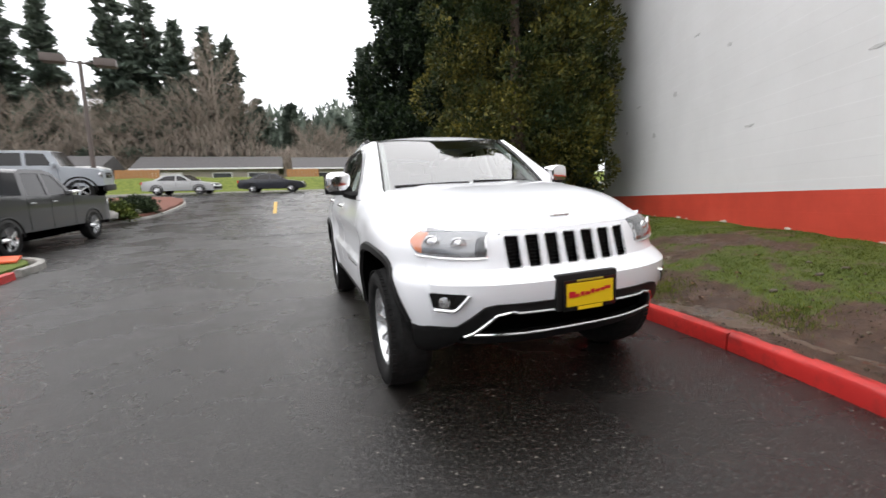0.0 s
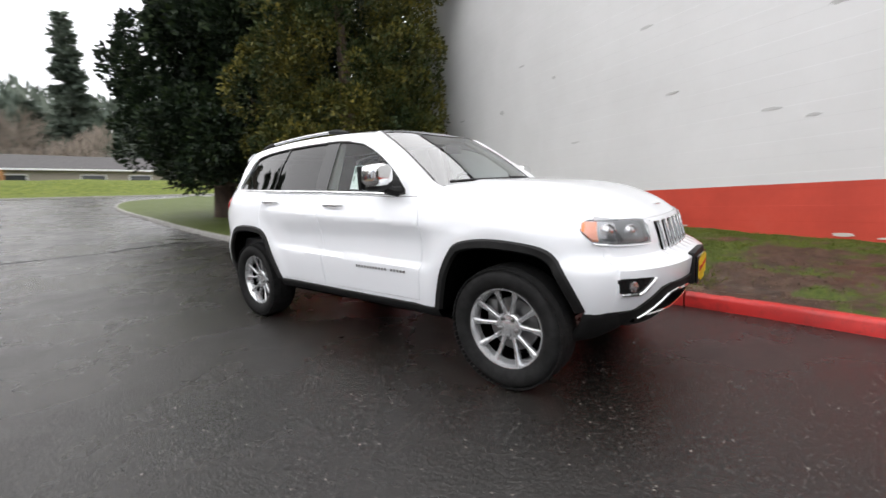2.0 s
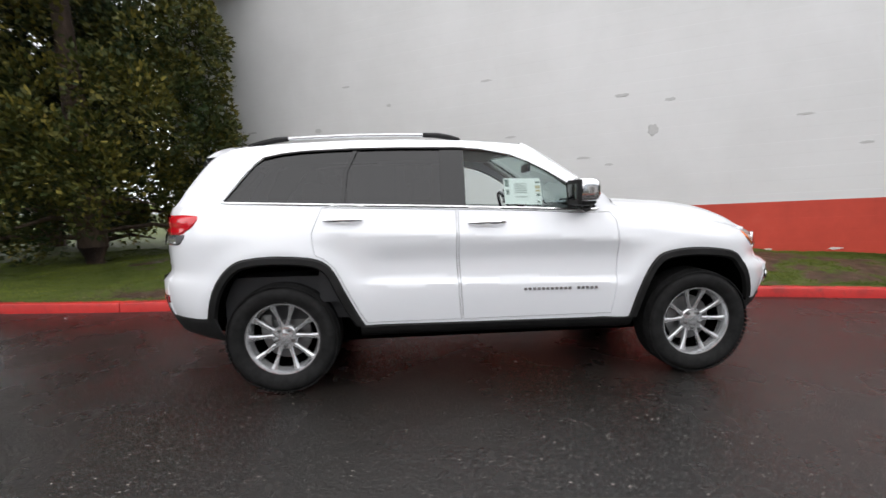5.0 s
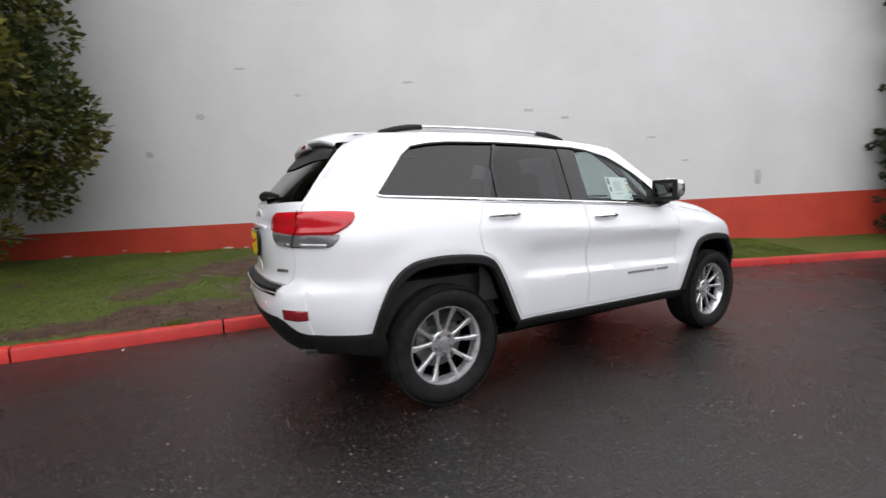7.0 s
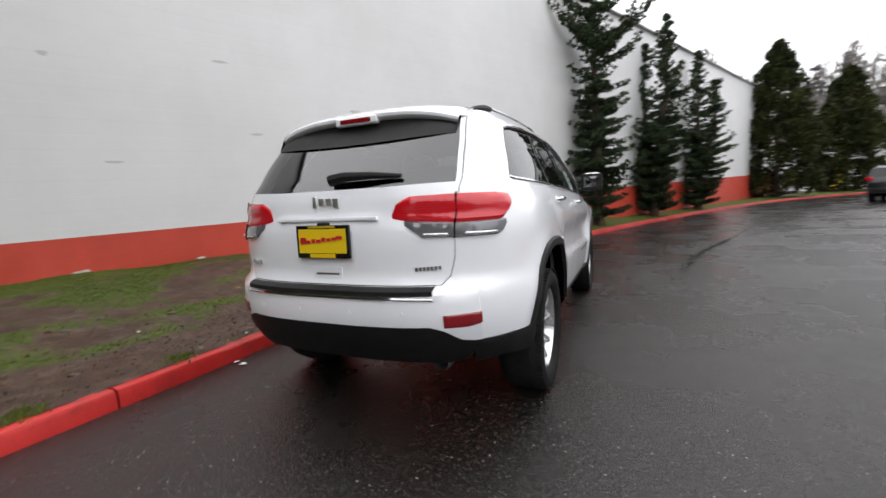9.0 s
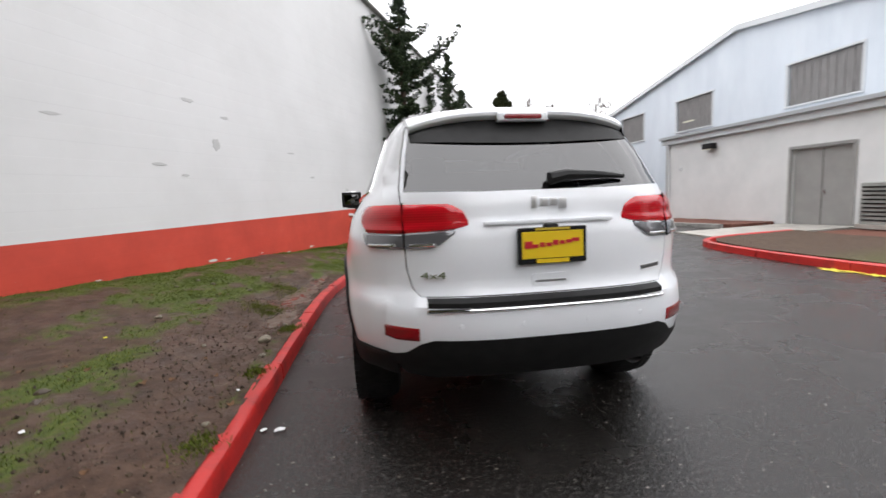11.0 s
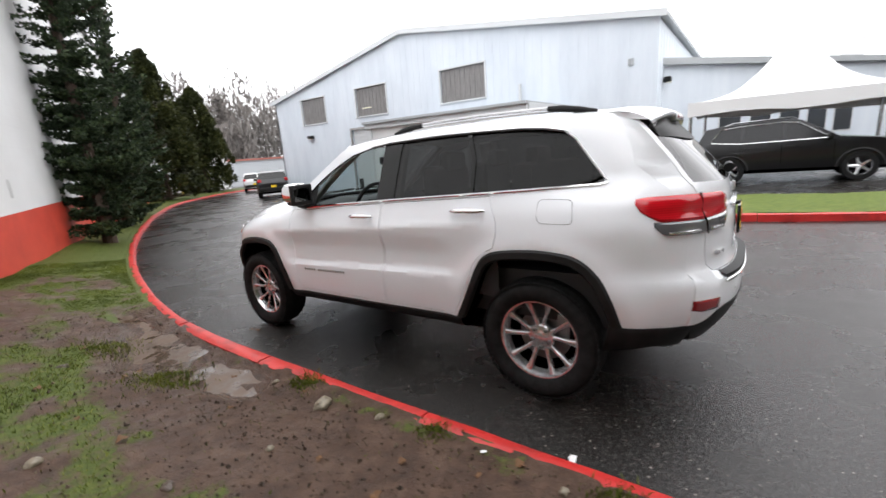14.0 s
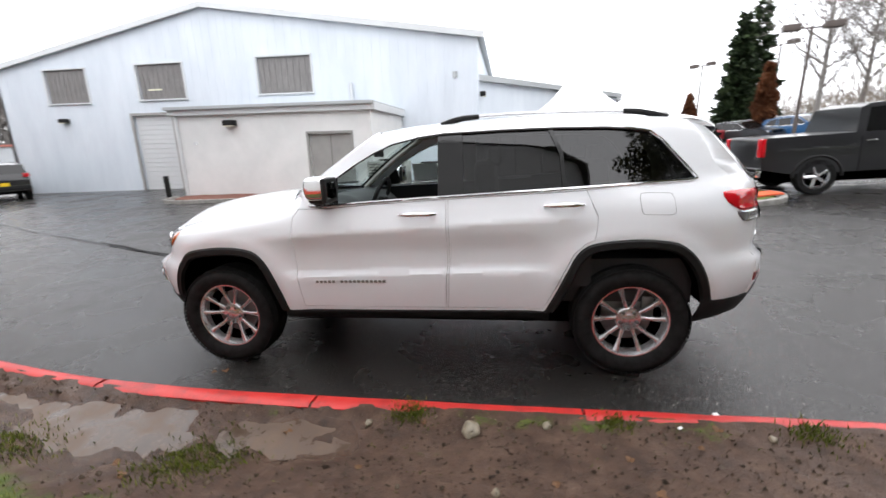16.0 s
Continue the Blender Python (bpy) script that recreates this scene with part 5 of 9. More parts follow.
# ---- wheels ----
def wheel(s, y, parent):
    w = new("wheel")
    w.parent = parent
    w.location = (s * 0.86, y, 0.360)
    w.scale = (s, 1, 1)
    tyre = [(-0.16, 0.25), (-0.185, 0.27), (-0.19, 0.31), (-0.17, 0.357), (-0.13, 0.374), (-0.06, 0.378), (0.0, 0.376), (0.045, 0.366), (0.07, 0.345), (0.078, 0.315), (0.07, 0.275), (0.05, 0.252), (0.03, 0.246)]
    bm = lathe_bm(tyre, "x", 72)
    part("tyre", bm, rubber, w, "black tyre with tread grooves")
    bm = bmesh.new()
    for k in range(72):
        a = 2 * math.pi * k / 72
        for xo, sk in ((-0.1, 0.12), (-0.02, -0.12), (0.045, 0.1)):
            add_box(bm, (xo, 0, 0.3745 if xo < 0.04 else 0.3635), (0.055, 0.024, 0.006), rot=None)
            vs = list(bm.verts)[-8:]
            bmesh.ops.rotate(bm, cent=(0, 0, 0), matrix=Matrix.Rotation(a + sk * 0.15, 3, "X"), verts=vs)
    part("tread", bm, rubber, w, smooth=False)
    bm = lathe_bm([(0.036, 0.250), (0.046, 0.247), (0.044, 0.238), (0.024, 0.228), (-0.02, 0.215), (-0.15, 0.215)], "x", 64)
    rim = part("rim", bm, alloy, w, "polished ten spoke alloy rim")
    bm = bmesh.new()
    for k in range(10):
        pair, side = divmod(k, 2)
        mid = 2 * math.pi * pair / 5 + math.pi / 2
        off0, off1 = (0.20 if side else -0.20), (0.285 if side else -0.285)
        prof = []
        for j in range(7):
            t = j / 6
            r = 0.055 + (0.240 - 0.055) * t
            a = mid + off0 + (off1 - off0) * t + (0.1 if side else -0.1) * math.sin(math.pi * t) * 0.3
            wd = 0.0175 - 0.006 * math.sin(math.pi * min(1, t * 1.05)) + 0.005 * t**4
            xf = -0.004 + 0.034 * t**1.5
            prof.append((r, a, wd, xf))
        rows = []
        for r, a, wd, xf in prof:
            c = Vector((0, math.cos(a), math.sin(a))) * r
            tn = Vector((0, -math.sin(a), math.cos(a)))
            rows.append([bm.verts.new(c + tn * u + Vector((xx, 0, 0))) for u, xx in ((-wd, xf - 0.03), (-wd, xf - 0.005), (-wd * 0.55, xf), (wd * 0.55, xf), (wd, xf - 0.005), (wd, xf - 0.03))])
        for r0, r1 in zip(rows, rows[1:]):
            for q in range(5):
                bm.faces.new((r0[q], r1[q], r1[q + 1], r0[q + 1]))
    bmesh.ops.recalc_face_normals(bm, faces=bm.faces)
    part("spokes", bm, alloy, rim)
    part("hub", lathe_bm([(-0.04, 0.088), (-0.008, 0.086), (0.0, 0.078), (0.002, 0.05), (0.006, 0.038), (0.008, 0.03), (0.009, 0.001)], "x", 32), alloy, rim)
    for k in range(5):
        a = 2 * math.pi * k / 5 + math.pi / 2 + math.pi / 5
        bm = lathe_bm([(-0.012, 0.0125), (0.004, 0.0125), (0.012, 0.009), (0.014, 0.001)], "x", 8)
        bmesh.ops.translate(bm, vec=(0.004, 0.06 * math.cos(a), 0.06 * math.sin(a)), verts=bm.verts)
        part("lug_nut", bm, dark_metal, rim)
    part("brake_disc", lathe_bm([(-0.07, 0.001), (-0.07, 0.165), (-0.085, 0.168), (-0.095, 0.165)], "x", 40), dark_metal, w)
    part("brake_caliper", box_bm((-0.075, 0.13, 0.07), (0.07, 0.08, 0.16), bevel=0.015), dark_metal, w)
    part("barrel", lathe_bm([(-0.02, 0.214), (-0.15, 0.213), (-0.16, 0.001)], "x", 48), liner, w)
    return w


for s in (-1, 1):
    for yw in (-1.457, 1.457):
        wheel(s, yw, car)

# roof rails and mirrors
for s in (-1, 1):
    bm = bmesh.new()
    ry = [0.46 + i * (1.44 - 0.46) / 12 for i in range(13)]
    rx = lambda y: s * (roof_half(y) - 0.055)
    add_tube(bm, [(rx(y), y, roof_z(rx(y), y) + 0.031) for y in ry], 0.013, 8)
    rail = part("roof_rail", bm, alloy, car, "silver roof rail with black end caps")
    for pts in ([(0.20, 0.002), (0.27, 0.018), (0.36, 0.031), (0.47, 0.034)], [(1.43, 0.034), (1.52, 0.031), (1.62, 0.018), (1.72, 0.002)]):
        bm = bmesh.new()
        add_tube(bm, [(rx(y), y, roof_z(rx(y), y) + h * 0.9) for y, h in pts], [0.012, 0.018, 0.02, 0.017] if pts[0][0] < 1 else [0.017, 0.02, 0.018, 0.012], 8)
        part("rail_end", bm, black_plastic, rail)
    mir = part("mirror_cap", pebble_bm((s * 1.02, -0.565, 1.312), (0.10, 0.088, 0.082), 3.4, cut_y=-0.505), chrome, car, "chrome door mirror cap")
    part("mirror_housing", pebble_bm((s * 1.005, -0.56, 1.25), (0.092, 0.078, 0.042), 3.0, cut_y=-0.50), black_plastic, mir)
    part("mirror_signal", box_bm((s * 1.05, -0.628, 1.262), (0.07, 0.016, 0.018), bevel=0.005), lens_glass, mir)
    part("mirror_rim", box_bm((s * 1.02, -0.497, 1.300), (0.204, 0.030, 0.160), bevel=0.012, seg=3), black_plastic, mir)
    part("mirror_glass", box_bm((s * 1.021, -0.483, 1.300), (0.150, 0.006, 0.106), bevel=0.002), mirror_face, mir)
    bm = bmesh.new()
    add_tube(bm, [(s * 0.98, -0.60, 1.225), (s * 0.93, -0.62, 1.205), (s * 0.87, -0.64, 1.20)], [0.035, 0.032, 0.04], 8)
    part("mirror_foot", bm, black_plastic, mir)
    tri = [(-0.70, 1.195), (-0.50, 1.195), (-0.515, 1.365), (-0.60, 1.29)]
    part("mirror_sail", outward(panel_bm(tri, [], side_map(s, -0.006), 0.05, edge_step=0.04)), black_plastic, car)

# ---- cabin ----
bm = bmesh.new()
add_box(bm, (0, 0.5, 0.62), (1.62, 2.7, 0.3))
part("cabin_floor", bm, cabin_dark, car, smooth=False)
bm = bmesh.new()
rows = []
for y, z, h in ((-0.98, 1.18, 0.70), (-0.80, 1.20, 0.74), (-0.62, 1.17, 0.76), (-0.52, 1.08, 0.76), (-0.47, 0.92, 0.76), (-0.5, 0.7, 0.76)):
    rows.append([bm.verts.new((h * u, y, z - 0.02 * abs(u) ** 3 + (0.03 * math.exp(-((u - 0.48) / 0.18) ** 2) if -0.9 < y < -0.5 else 0))) for u in [i / 10 - 1 for i in range(21)]])
for r0, r1 in zip(rows, rows[1:]):
    for k in range(20):
        bm.faces.new((r0[k], r0[k + 1], r1[k + 1], r1[k]))
part("dashboard", bm, cabin_dark, car)
sw = bmesh.new()
ring = [(0.19 * math.cos(2 * math.pi * k / 28), 0, 0.19 * math.sin(2 * math.pi * k / 28)) for k in range(29)]
add_tube(sw, ring, 0.017, 8, cap=False)
for a in (0, math.pi, -math.pi / 2):
    add_tube(sw, [(0, 0.02, 0), (0.19 * math.cos(a), 0, 0.19 * math.sin(a))], 0.016, 6)
add_box(sw, (0, 0.02, 0), (0.13, 0.05, 0.11), bevel=0.02)
bmesh.ops.rotate(sw, cent=(0, 0, 0), matrix=Matrix.Rotation(radians(-22), 3, "X"), verts=sw.verts)
bmesh.ops.translate(sw, vec=(0.37, -0.36, 1.15), verts=sw.verts)
part("steering_wheel", sw, cabin_dark, car)


def seat(x, y, parent):
    st = part("seat", box_bm((x, y, 0.82), (0.50, 0.50, 0.16), bevel=0.06, seg=3), leather, parent)
    part("seat_back", box_bm((x, y + 0.30, 1.13), (0.48, 0.15, 0.62), rot=None, bevel=0.06, seg=3), leather, st)
    part("head_restraint", box_bm((x, y + 0.37, 1.47), (0.25, 0.10, 0.15), bevel=0.045, seg=3), leather, st)


for x in (-0.37, 0.37):
    seat(x, 0.2, car)
part("rear_bench", box_bm((0, 1.0, 0.85), (1.3, 0.5, 0.2), bevel=0.06), leather, car)
rb = part("rear_backrest", box_bm((0, 1.27, 1.12), (1.3, 0.16, 0.6), bevel=0.06), leather, car)
for x in (-0.4, 0.4):
    part("head_restraint", box_bm((x, 1.29, 1.45), (0.24, 0.1, 0.14), bevel=0.04), leather, rb)
part("headliner", outward(panel_bm([(0.56, -0.2), (0.58, 1.8), (-0.58, 1.8), (-0.56, -0.2)], [], lambda x, y: (x, y, roof_z(x, y) - 0.045), 0.15), (0, 0.8, 3)), cabin_light, car)
part("interior_mirror", box_bm((0, -0.45, 1.53), (0.22, 0.03, 0.07), bevel=0.012), cabin_dark, car)
for s in (-1, 1):
    bm = bmesh.new()
    add_tube(bm, [Vector(screen_f(s * 0.98, t / 6)) + Vector((-s * 0.03, 0.05, -0.02)) for t in range(7)], 0.025, 6)
    part("inner_pillar", bm, cabin_light, car)
    part("door_card", outward(panel_bm([(-0.72, 0.6), (1.2, 0.6), (1.2, 1.23), (-0.72, 1.17)], [], side_map(s, -0.06), 0.12, edge_step=0.1)), cabin_dark, car)
    part("belt_pillar", box_bm((s * 0.70, 0.29, 1.42), (0.06, 0.13, 0.44), rot=Matrix.Rotation(radians(-s * 20), 3, "Y"), bevel=0.02), cabin_light, car)

# price sheet inside the passenger's window
def sheet_map(off):
    return side_map(-1, -0.02 - off)


SH = [(-0.075, 1.41), (-0.335, 1.405), (-0.335, 1.222), (-0.075, 1.232)]
st = part("window_sticker", panel_bm(SH, [], sheet_map(0), 0.08), paper, car, "printed price sheet inside the window")
for nm, rects, mm in (("sheet_print", [(-0.085, 1.40, 0.028, 0.05), (-0.09, 1.33, 0.02, 0.035), (-0.30, 1.30, 0.025, 0.02), (-0.30, 1.25, 0.02, 0.015), (-0.30, 1.385, 0.03, 0.015)], print_ink), ("sheet_table", [(-0.15, 1.37, 0.085, 0.004), (-0.15, 1.355, 0.085, 0.004), (-0.15, 1.34, 0.085, 0.004), (-0.15, 1.325, 0.085, 0.004), (-0.15, 1.31, 0.085, 0.004), (-0.15, 1.28, 0.085, 0.004)], print_ink), ("sheet_picture", [(-0.295, 1.355, 0.035, 0.022), (-0.295, 1.325, 0.035, 0.014)], print_tan)):
    bm = bmesh.new()
    for y, z, dy, dz in rects:
        panel_bm([(y, z), (y - dy, z), (y - dy, z - dz), (y, z - dz)], [], sheet_map(-0.003), 0.05, bm=bm)
    part(nm, bm, mm, st)


# ---- kerbs ----
def kerb_run(name, pts, side, material, label, stone=1.55, width=0.135, height=0.125, seed=1):
    k = tagged(new(name), label, "kerb", kind="structure")
    fine_pts = spline(pts, 0.155)
    per = round(stone / 0.155)
    rnd = random.Random(seed)
    i = 0
    while i < len(fine_pts) - 2:
        seg = fine_pts[i:i + per + 1]
        if len(seg) < 2:
            break
        a, b = seg[0].copy(), seg[-1].copy()
        if len(seg) > 2:
            seg[0] = a + (seg[1] - a) * 0.05
            seg[-1] = b + (seg[-2] - b) * 0.05
        bm = bmesh.new()
        sweep_kerb(bm, [p.copy() for p in seg], side, width, height, rnd.uniform(-0.003, 0.003), rnd.random() * 9)
        bmesh.ops.recalc_face_normals(bm, faces=bm.faces)
        part("kerb_stone", bm, material, k)
        i += per
    return k


red_part = [p for p in KERB if p[1] <= 5.8]
grey_part = [p for p in KERB if p[1] >= 5.6]
kerb_run("kerb_red", red_part, 1, red_kerb, "red painted concrete kerb along the drive", seed=3)
kerb_run("kerb_grey", grey_part, 1, concrete, "plain grey concrete kerb along the lawn", seed=4)
ISLAND = [(-8.9, -4.35), (-7.3, -4.3), (-6.3, -3.9), (-5.85, -2.8), (-5.62, -1.0), (-5.6, 1.0), (-5.7, 3.0), (-5.85, 4.7)]
ISLAND_END = [(-5.86, 4.8), (-5.95, 5.7), (-6.35, 6.4), (-7.1, 6.75), (-7.9, 6.6)]
kerb_run("kerb_island_red", ISLAND, -1, red_kerb, "red painted kerb of a grass island", seed=5)
kerb_run("kerb_island_grey", ISLAND_END, -1, concrete, "grey concrete kerb end of a grass island", seed=6)
PLANTER_KERB = [(-9.6, 12.6), (-8.9, 14.0), (-8.1, 15.1), (-7.3, 16.2), (-6.95, 18.0), (-6.9, 20.5), (-7.0, 23.2), (-7.7, 25.4), (-9.0, 26.6)]
kerb_run("kerb_planter", PLANTER_KERB, 1, concrete, "grey concrete kerb of a planted bed", seed=7)
BED_KERB = [(-11.0, -11.9), (-9.9, -11.5), (-9.5, -10.6), (-9.5, -9.0), (-9.5, -6.9)]
kerb_run("kerb_bed", BED_KERB, -1, concrete, "grey concrete edge of a bark bed", seed=8)


def patch_ground(name, poly, material, label, lift=0.1, step=0.5, bumpy=0.03, cover=None):
    def f(x, y):
        return (x, y, ground_z(y, x) + lift + bumpy * noise.noise((x * 1.7, y * 1.7, 2)))
    bm = panel_bm(poly, [], f, step, rim=0.25, rim_dir=lambda x, y: (0, 0, -1), edge_step=step)
    if cover is not None:
        lay = bm.loops.layers.float_color.new("grass_cover")
        for fa in bm.faces:
            for lp in fa.loops:
                c = cover + 0.25 * noise.noise((lp.vert.co.x * 0.7, lp.vert.co.y * 0.7, 4))
                lp[lay] = (c, c, c, 1)
    return tagged(part(name, bm, material), label, "ground", kind="structure")


isl = [(p.x - 0.12, p.y) for p in spline(ISLAND, 0.5)] + [(p.x - 0.1, p.y - 0.03) for p in spline(ISLAND_END, 0.4)][1:]
mown_grass = mat("mown_grass", (0.08, 0.12, 0.02), 0.8, spec=0.3)
v = coords(mown_grass)
nodes, links, bsdf = nodes_of(mown_grass)
sep = nodes.new("ShaderNodeSeparateXYZ")
links.new(v, sep.inputs[0])
along = nodes.new("ShaderNodeMapRange")
along.inputs["From Min"].default_value, along.inputs["From Max"].default_value = -1.5, 2.0
links.new(sep.outputs[1], along.inputs[0])
lush = ramp(mown_grass, noise_of(mown_grass, v, 9, 8, 0.75), [(0.3, (0.05, 0.082, 0.010)), (0.5, (0.095, 0.135, 0.018)), (0.7, (0.17, 0.19, 0.04))])
soil = ramp(mown_grass, noise_of(mown_grass, v, 14, 6, 0.7), [(0.3, (0.035, 0.022, 0.014)), (0.62, (0.10, 0.062, 0.04)), (0.75, (0.09, 0.11, 0.02))])
to(mown_grass, mix(mown_grass, along.outputs[0], soil, lush), "Base Color")
bump(mown_grass, noise_of(mown_grass, v, 70, 4), 0.7, 0.02)
patch_ground("grass_island", isl + [(-8.2, 5.6), (-8.3, 2.0), (-8.4, -1.4), (-8.8, -3.6)], mown_grass, "green mown grass on a long kerbed island", 0.11, 0.35, 0.03, 0.85)
bark = mat("red_bark_mulch", (0.16, 0.06, 0.035), 0.9)
v = coords(bark)
to(bark, ramp(bark, noise_of(bark, v, 26, 5, 0.75), [(0.25, (0.05, 0.02, 0.014)), (0.5, (0.15, 0.055, 0.035)), (0.8, (0.27, 0.11, 0.07))]), "Base Color")
bump(bark, noise_of(bark, v, 30, 5), 0.8, 0.03)
patch_ground("bark_bed", [(-11.12, -11.7), (-10.0, -11.3), (-9.66, -10.5), (-9.66, -6.9), (-11.12, -6.9)], bark, "red brown bark mulch along the annex", 0.1, 0.4, 0.03)
patch_ground("bark_bed_corner", [(-13.4, -4.0), (-9.0, -4.2), (-8.6, -1.6), (-8.6, -0.2), (-13.2, -0.5)], bark, "bark mulch under the cooling units", 0.05, 0.5, 0.03)
slab = mat("path_concrete", grey(0.42), 0.7)
v = coords(slab)
to(slab, ramp(slab, noise_of(slab, v, 3, 7, 0.65), [(0.3, (0.30, 0.28, 0.25)), (0.7, (0.46, 0.44, 0.40))]), "Base Color")
patch_ground("door_path", [(-11.12, -6.6), (-7.6, -6.6), (-7.2, -4.6), (-11.12, -4.55)], slab, "pale concrete path to the annex door", 0.045, 0.6, 0.0)

# ---- warehouse ----
siding = mat("blue_grey_metal_siding", (0.56, 0.62, 0.68), 0.45, spec=0.4)
v = coords(siding)
to(siding, ramp(siding, noise_of(siding, v, 0.9, 6, 0.6, (1, 1, 0.3)), [(0.3, (0.60, 0.655, 0.715)), (0.6, (0.68, 0.735, 0.79)), (0.8, (0.72, 0.77, 0.81))]), "Base Color")
annex_white = mat("annex_block_paint", (0.72, 0.73, 0.72), 0.6)
v = coords(annex_white)
to(annex_white, ramp(annex_white, noise_of(annex_white, v, 1.2, 6), [(0.3, (0.68, 0.69, 0.68)), (0.7, (0.78, 0.78, 0.77))]), "Base Color")
fascia_paint = mat("pale_fascia", (0.62, 0.64, 0.65), 0.5)
roof_metal = mat("grey_metal_roof", (0.4, 0.42, 0.43), 0.5)
door_grey = mat("grey_door_paint", (0.30, 0.295, 0.285), 0.55)
v = coords(door_grey)
to(door_grey, ramp(door_grey, noise_of(door_grey, v, 2, 6), [(0.3, (0.27, 0.265, 0.255)), (0.7, (0.33, 0.325, 0.31))]), "Base Color")
louvre = mat("weathered_window_panel", (0.16, 0.155, 0.15), 0.6)
v = coords(louvre)
nodes, links, bsdf = nodes_of(louvre)
to(louvre, ramp(louvre, noise_of(louvre, v, 3, 6, 0.7, (1, 6, 0.4)), [(0.3, (0.13, 0.125, 0.12)), (0.55, (0.22, 0.21, 0.205)), (0.8, (0.34, 0.33, 0.32))]), "Base Color")
shutter_paint = mat("roller_shutter", (0.62, 0.635, 0.64), 0.5)
lamp_glass = mat("lamp_glass", (0.8, 0.78, 0.6), 0.3)

FX = -15.6
Y_L, Y_R, Y_P = -25.1, -0.68, -13.1
Z_L, Z_R, Z_P = 5.55, 5.88, 7.75
warehouse = thing("warehouse", pose(0, 0, 0), "large pale blue metal clad warehouse with gable front", "building")
openings = [(-22.2, -19.85, 3.88, 5.45), (-17.0, -14.55, 3.9, 5.48), (-10.75, -8.15, 3.95, 5.52)]
shutter_hole = (-17.65, -15.5, -0.45, 3.18)
gable = [(Y_R, -0.9), (Y_R, Z_R), (Y_P, Z_P), (Y_L, Z_L), (Y_L, -0.9)]
holes = [[(a, z0), (b, z0), (b, z1), (a, z1)] for a, b, z0, z1 in openings + [shutter_hole]]
bm = panel_bm(gable, holes, lambda y, z: (FX, y, z), 1.2, rim=0.18, rim_dir=lambda y, z: (-1, 0, 0), edge_step=3.0)
bmesh.ops.recalc_face_normals(bm, faces=bm.faces)
part("front_wall", bm, siding, warehouse, smooth=False)
for k in range(61):
    y = Y_L + 0.2 + k * 0.4
    zt = (Z_R + (Z_P - Z_R) * (y - Y_R) / (Y_P - Y_R) if y > Y_P else Z_L + (Z_P - Z_L) * (y - Y_L) / (Y_P - Y_L)) - 0.15
    spans = [(-0.6, zt)]
    for a, b, z0, z1 in openings + [shutter_hole]:
        if a - 0.1 < y < b + 0.1:
            spans = [p for sp in spans for p in ((sp[0], min(sp[1], z0 - 0.1)), (max(sp[0], z1 + 0.1), sp[1])) if p[1] - p[0] > 0.05]
    for z0, z1 in spans:
        part("siding_rib", box_bm((FX + 0.004, y, (z0 + z1) / 2), (0.009, 0.035, z1 - z0), bevel=0.003, seg=1), siding, warehouse, smooth=False)
bm = bmesh.new()
add_box(bm, (FX - 10.2, Y_R - 0.055, (Z_R - 0.9) / 2 - 0.05), (20, 0.1, Z_R + 0.9 - 0.1))
part("side_wall", bm, siding, warehouse, smooth=False)
bm = bmesh.new()
for k in range(30):
    add_box(bm, (FX - 0.5 - k * 0.65, Y_R, 2.4), (0.035, 0.02, Z_R + 0.5), bevel=0.004, seg=1)
part("side_ribs", bm, siding, warehouse, smooth=False)
tagged(warehouse.children[-1], kind="stuff")
bm = bmesh.new()
add_box(bm, (FX - 10, Y_L + 0.05, Z_L / 2 - 0.5), (20, 0.1, Z_L + 0.8))
part("side_wall", bm, siding, warehouse, smooth=False)
bm = bmesh.new()
for (y0, z0), (y1, z1) in (((Y_R + 0.25, Z_R - 0.04), (Y_P, Z_P + 0.02)), ((Y_P, Z_P + 0.02), (Y_L - 0.25, Z_L - 0.04))):
    vs = [bm.verts.new(p) for p in ((FX + 0.22, y0, z0), (FX + 0.22, y1, z1), (FX - 21, y1, z1), (FX - 21, y0, z0))]
    vt = [bm.verts.new((p.co.x, p.co.y, p.co.z + 0.14)) for p in vs]
    bm.faces.new(vt)
    bm.faces.new(vs[::-1])
    for k in range(4):
        bm.faces.new((vs[k], vs[(k + 1) % 4], vt[(k + 1) % 4], vt[k]))
bmesh.ops.recalc_face_normals(bm, faces=bm.faces)
part("roof", bm, roof_metal, warehouse, smooth=False)
for (y0, z0), (y1, z1) in (((Y_R + 0.27, Z_R), (Y_P, Z_P + 0.06)), ((Y_P, Z_P + 0.06), (Y_L - 0.27, Z_L))):
    ln = math.hypot(y1 - y0, z1 - z0)
    part("barge_board", box_bm((FX + 0.2, (y0 + y1) / 2, (z0 + z1) / 2), (0.06, ln, 0.24), rot=Matrix.Rotation(math.atan2(z1 - z0, y1 - y0), 3, "X") if y1 > y0 else Matrix.Rotation(math.atan2(z0 - z1, y0 - y1), 3, "X")), fascia_paint, warehouse, smooth=False)
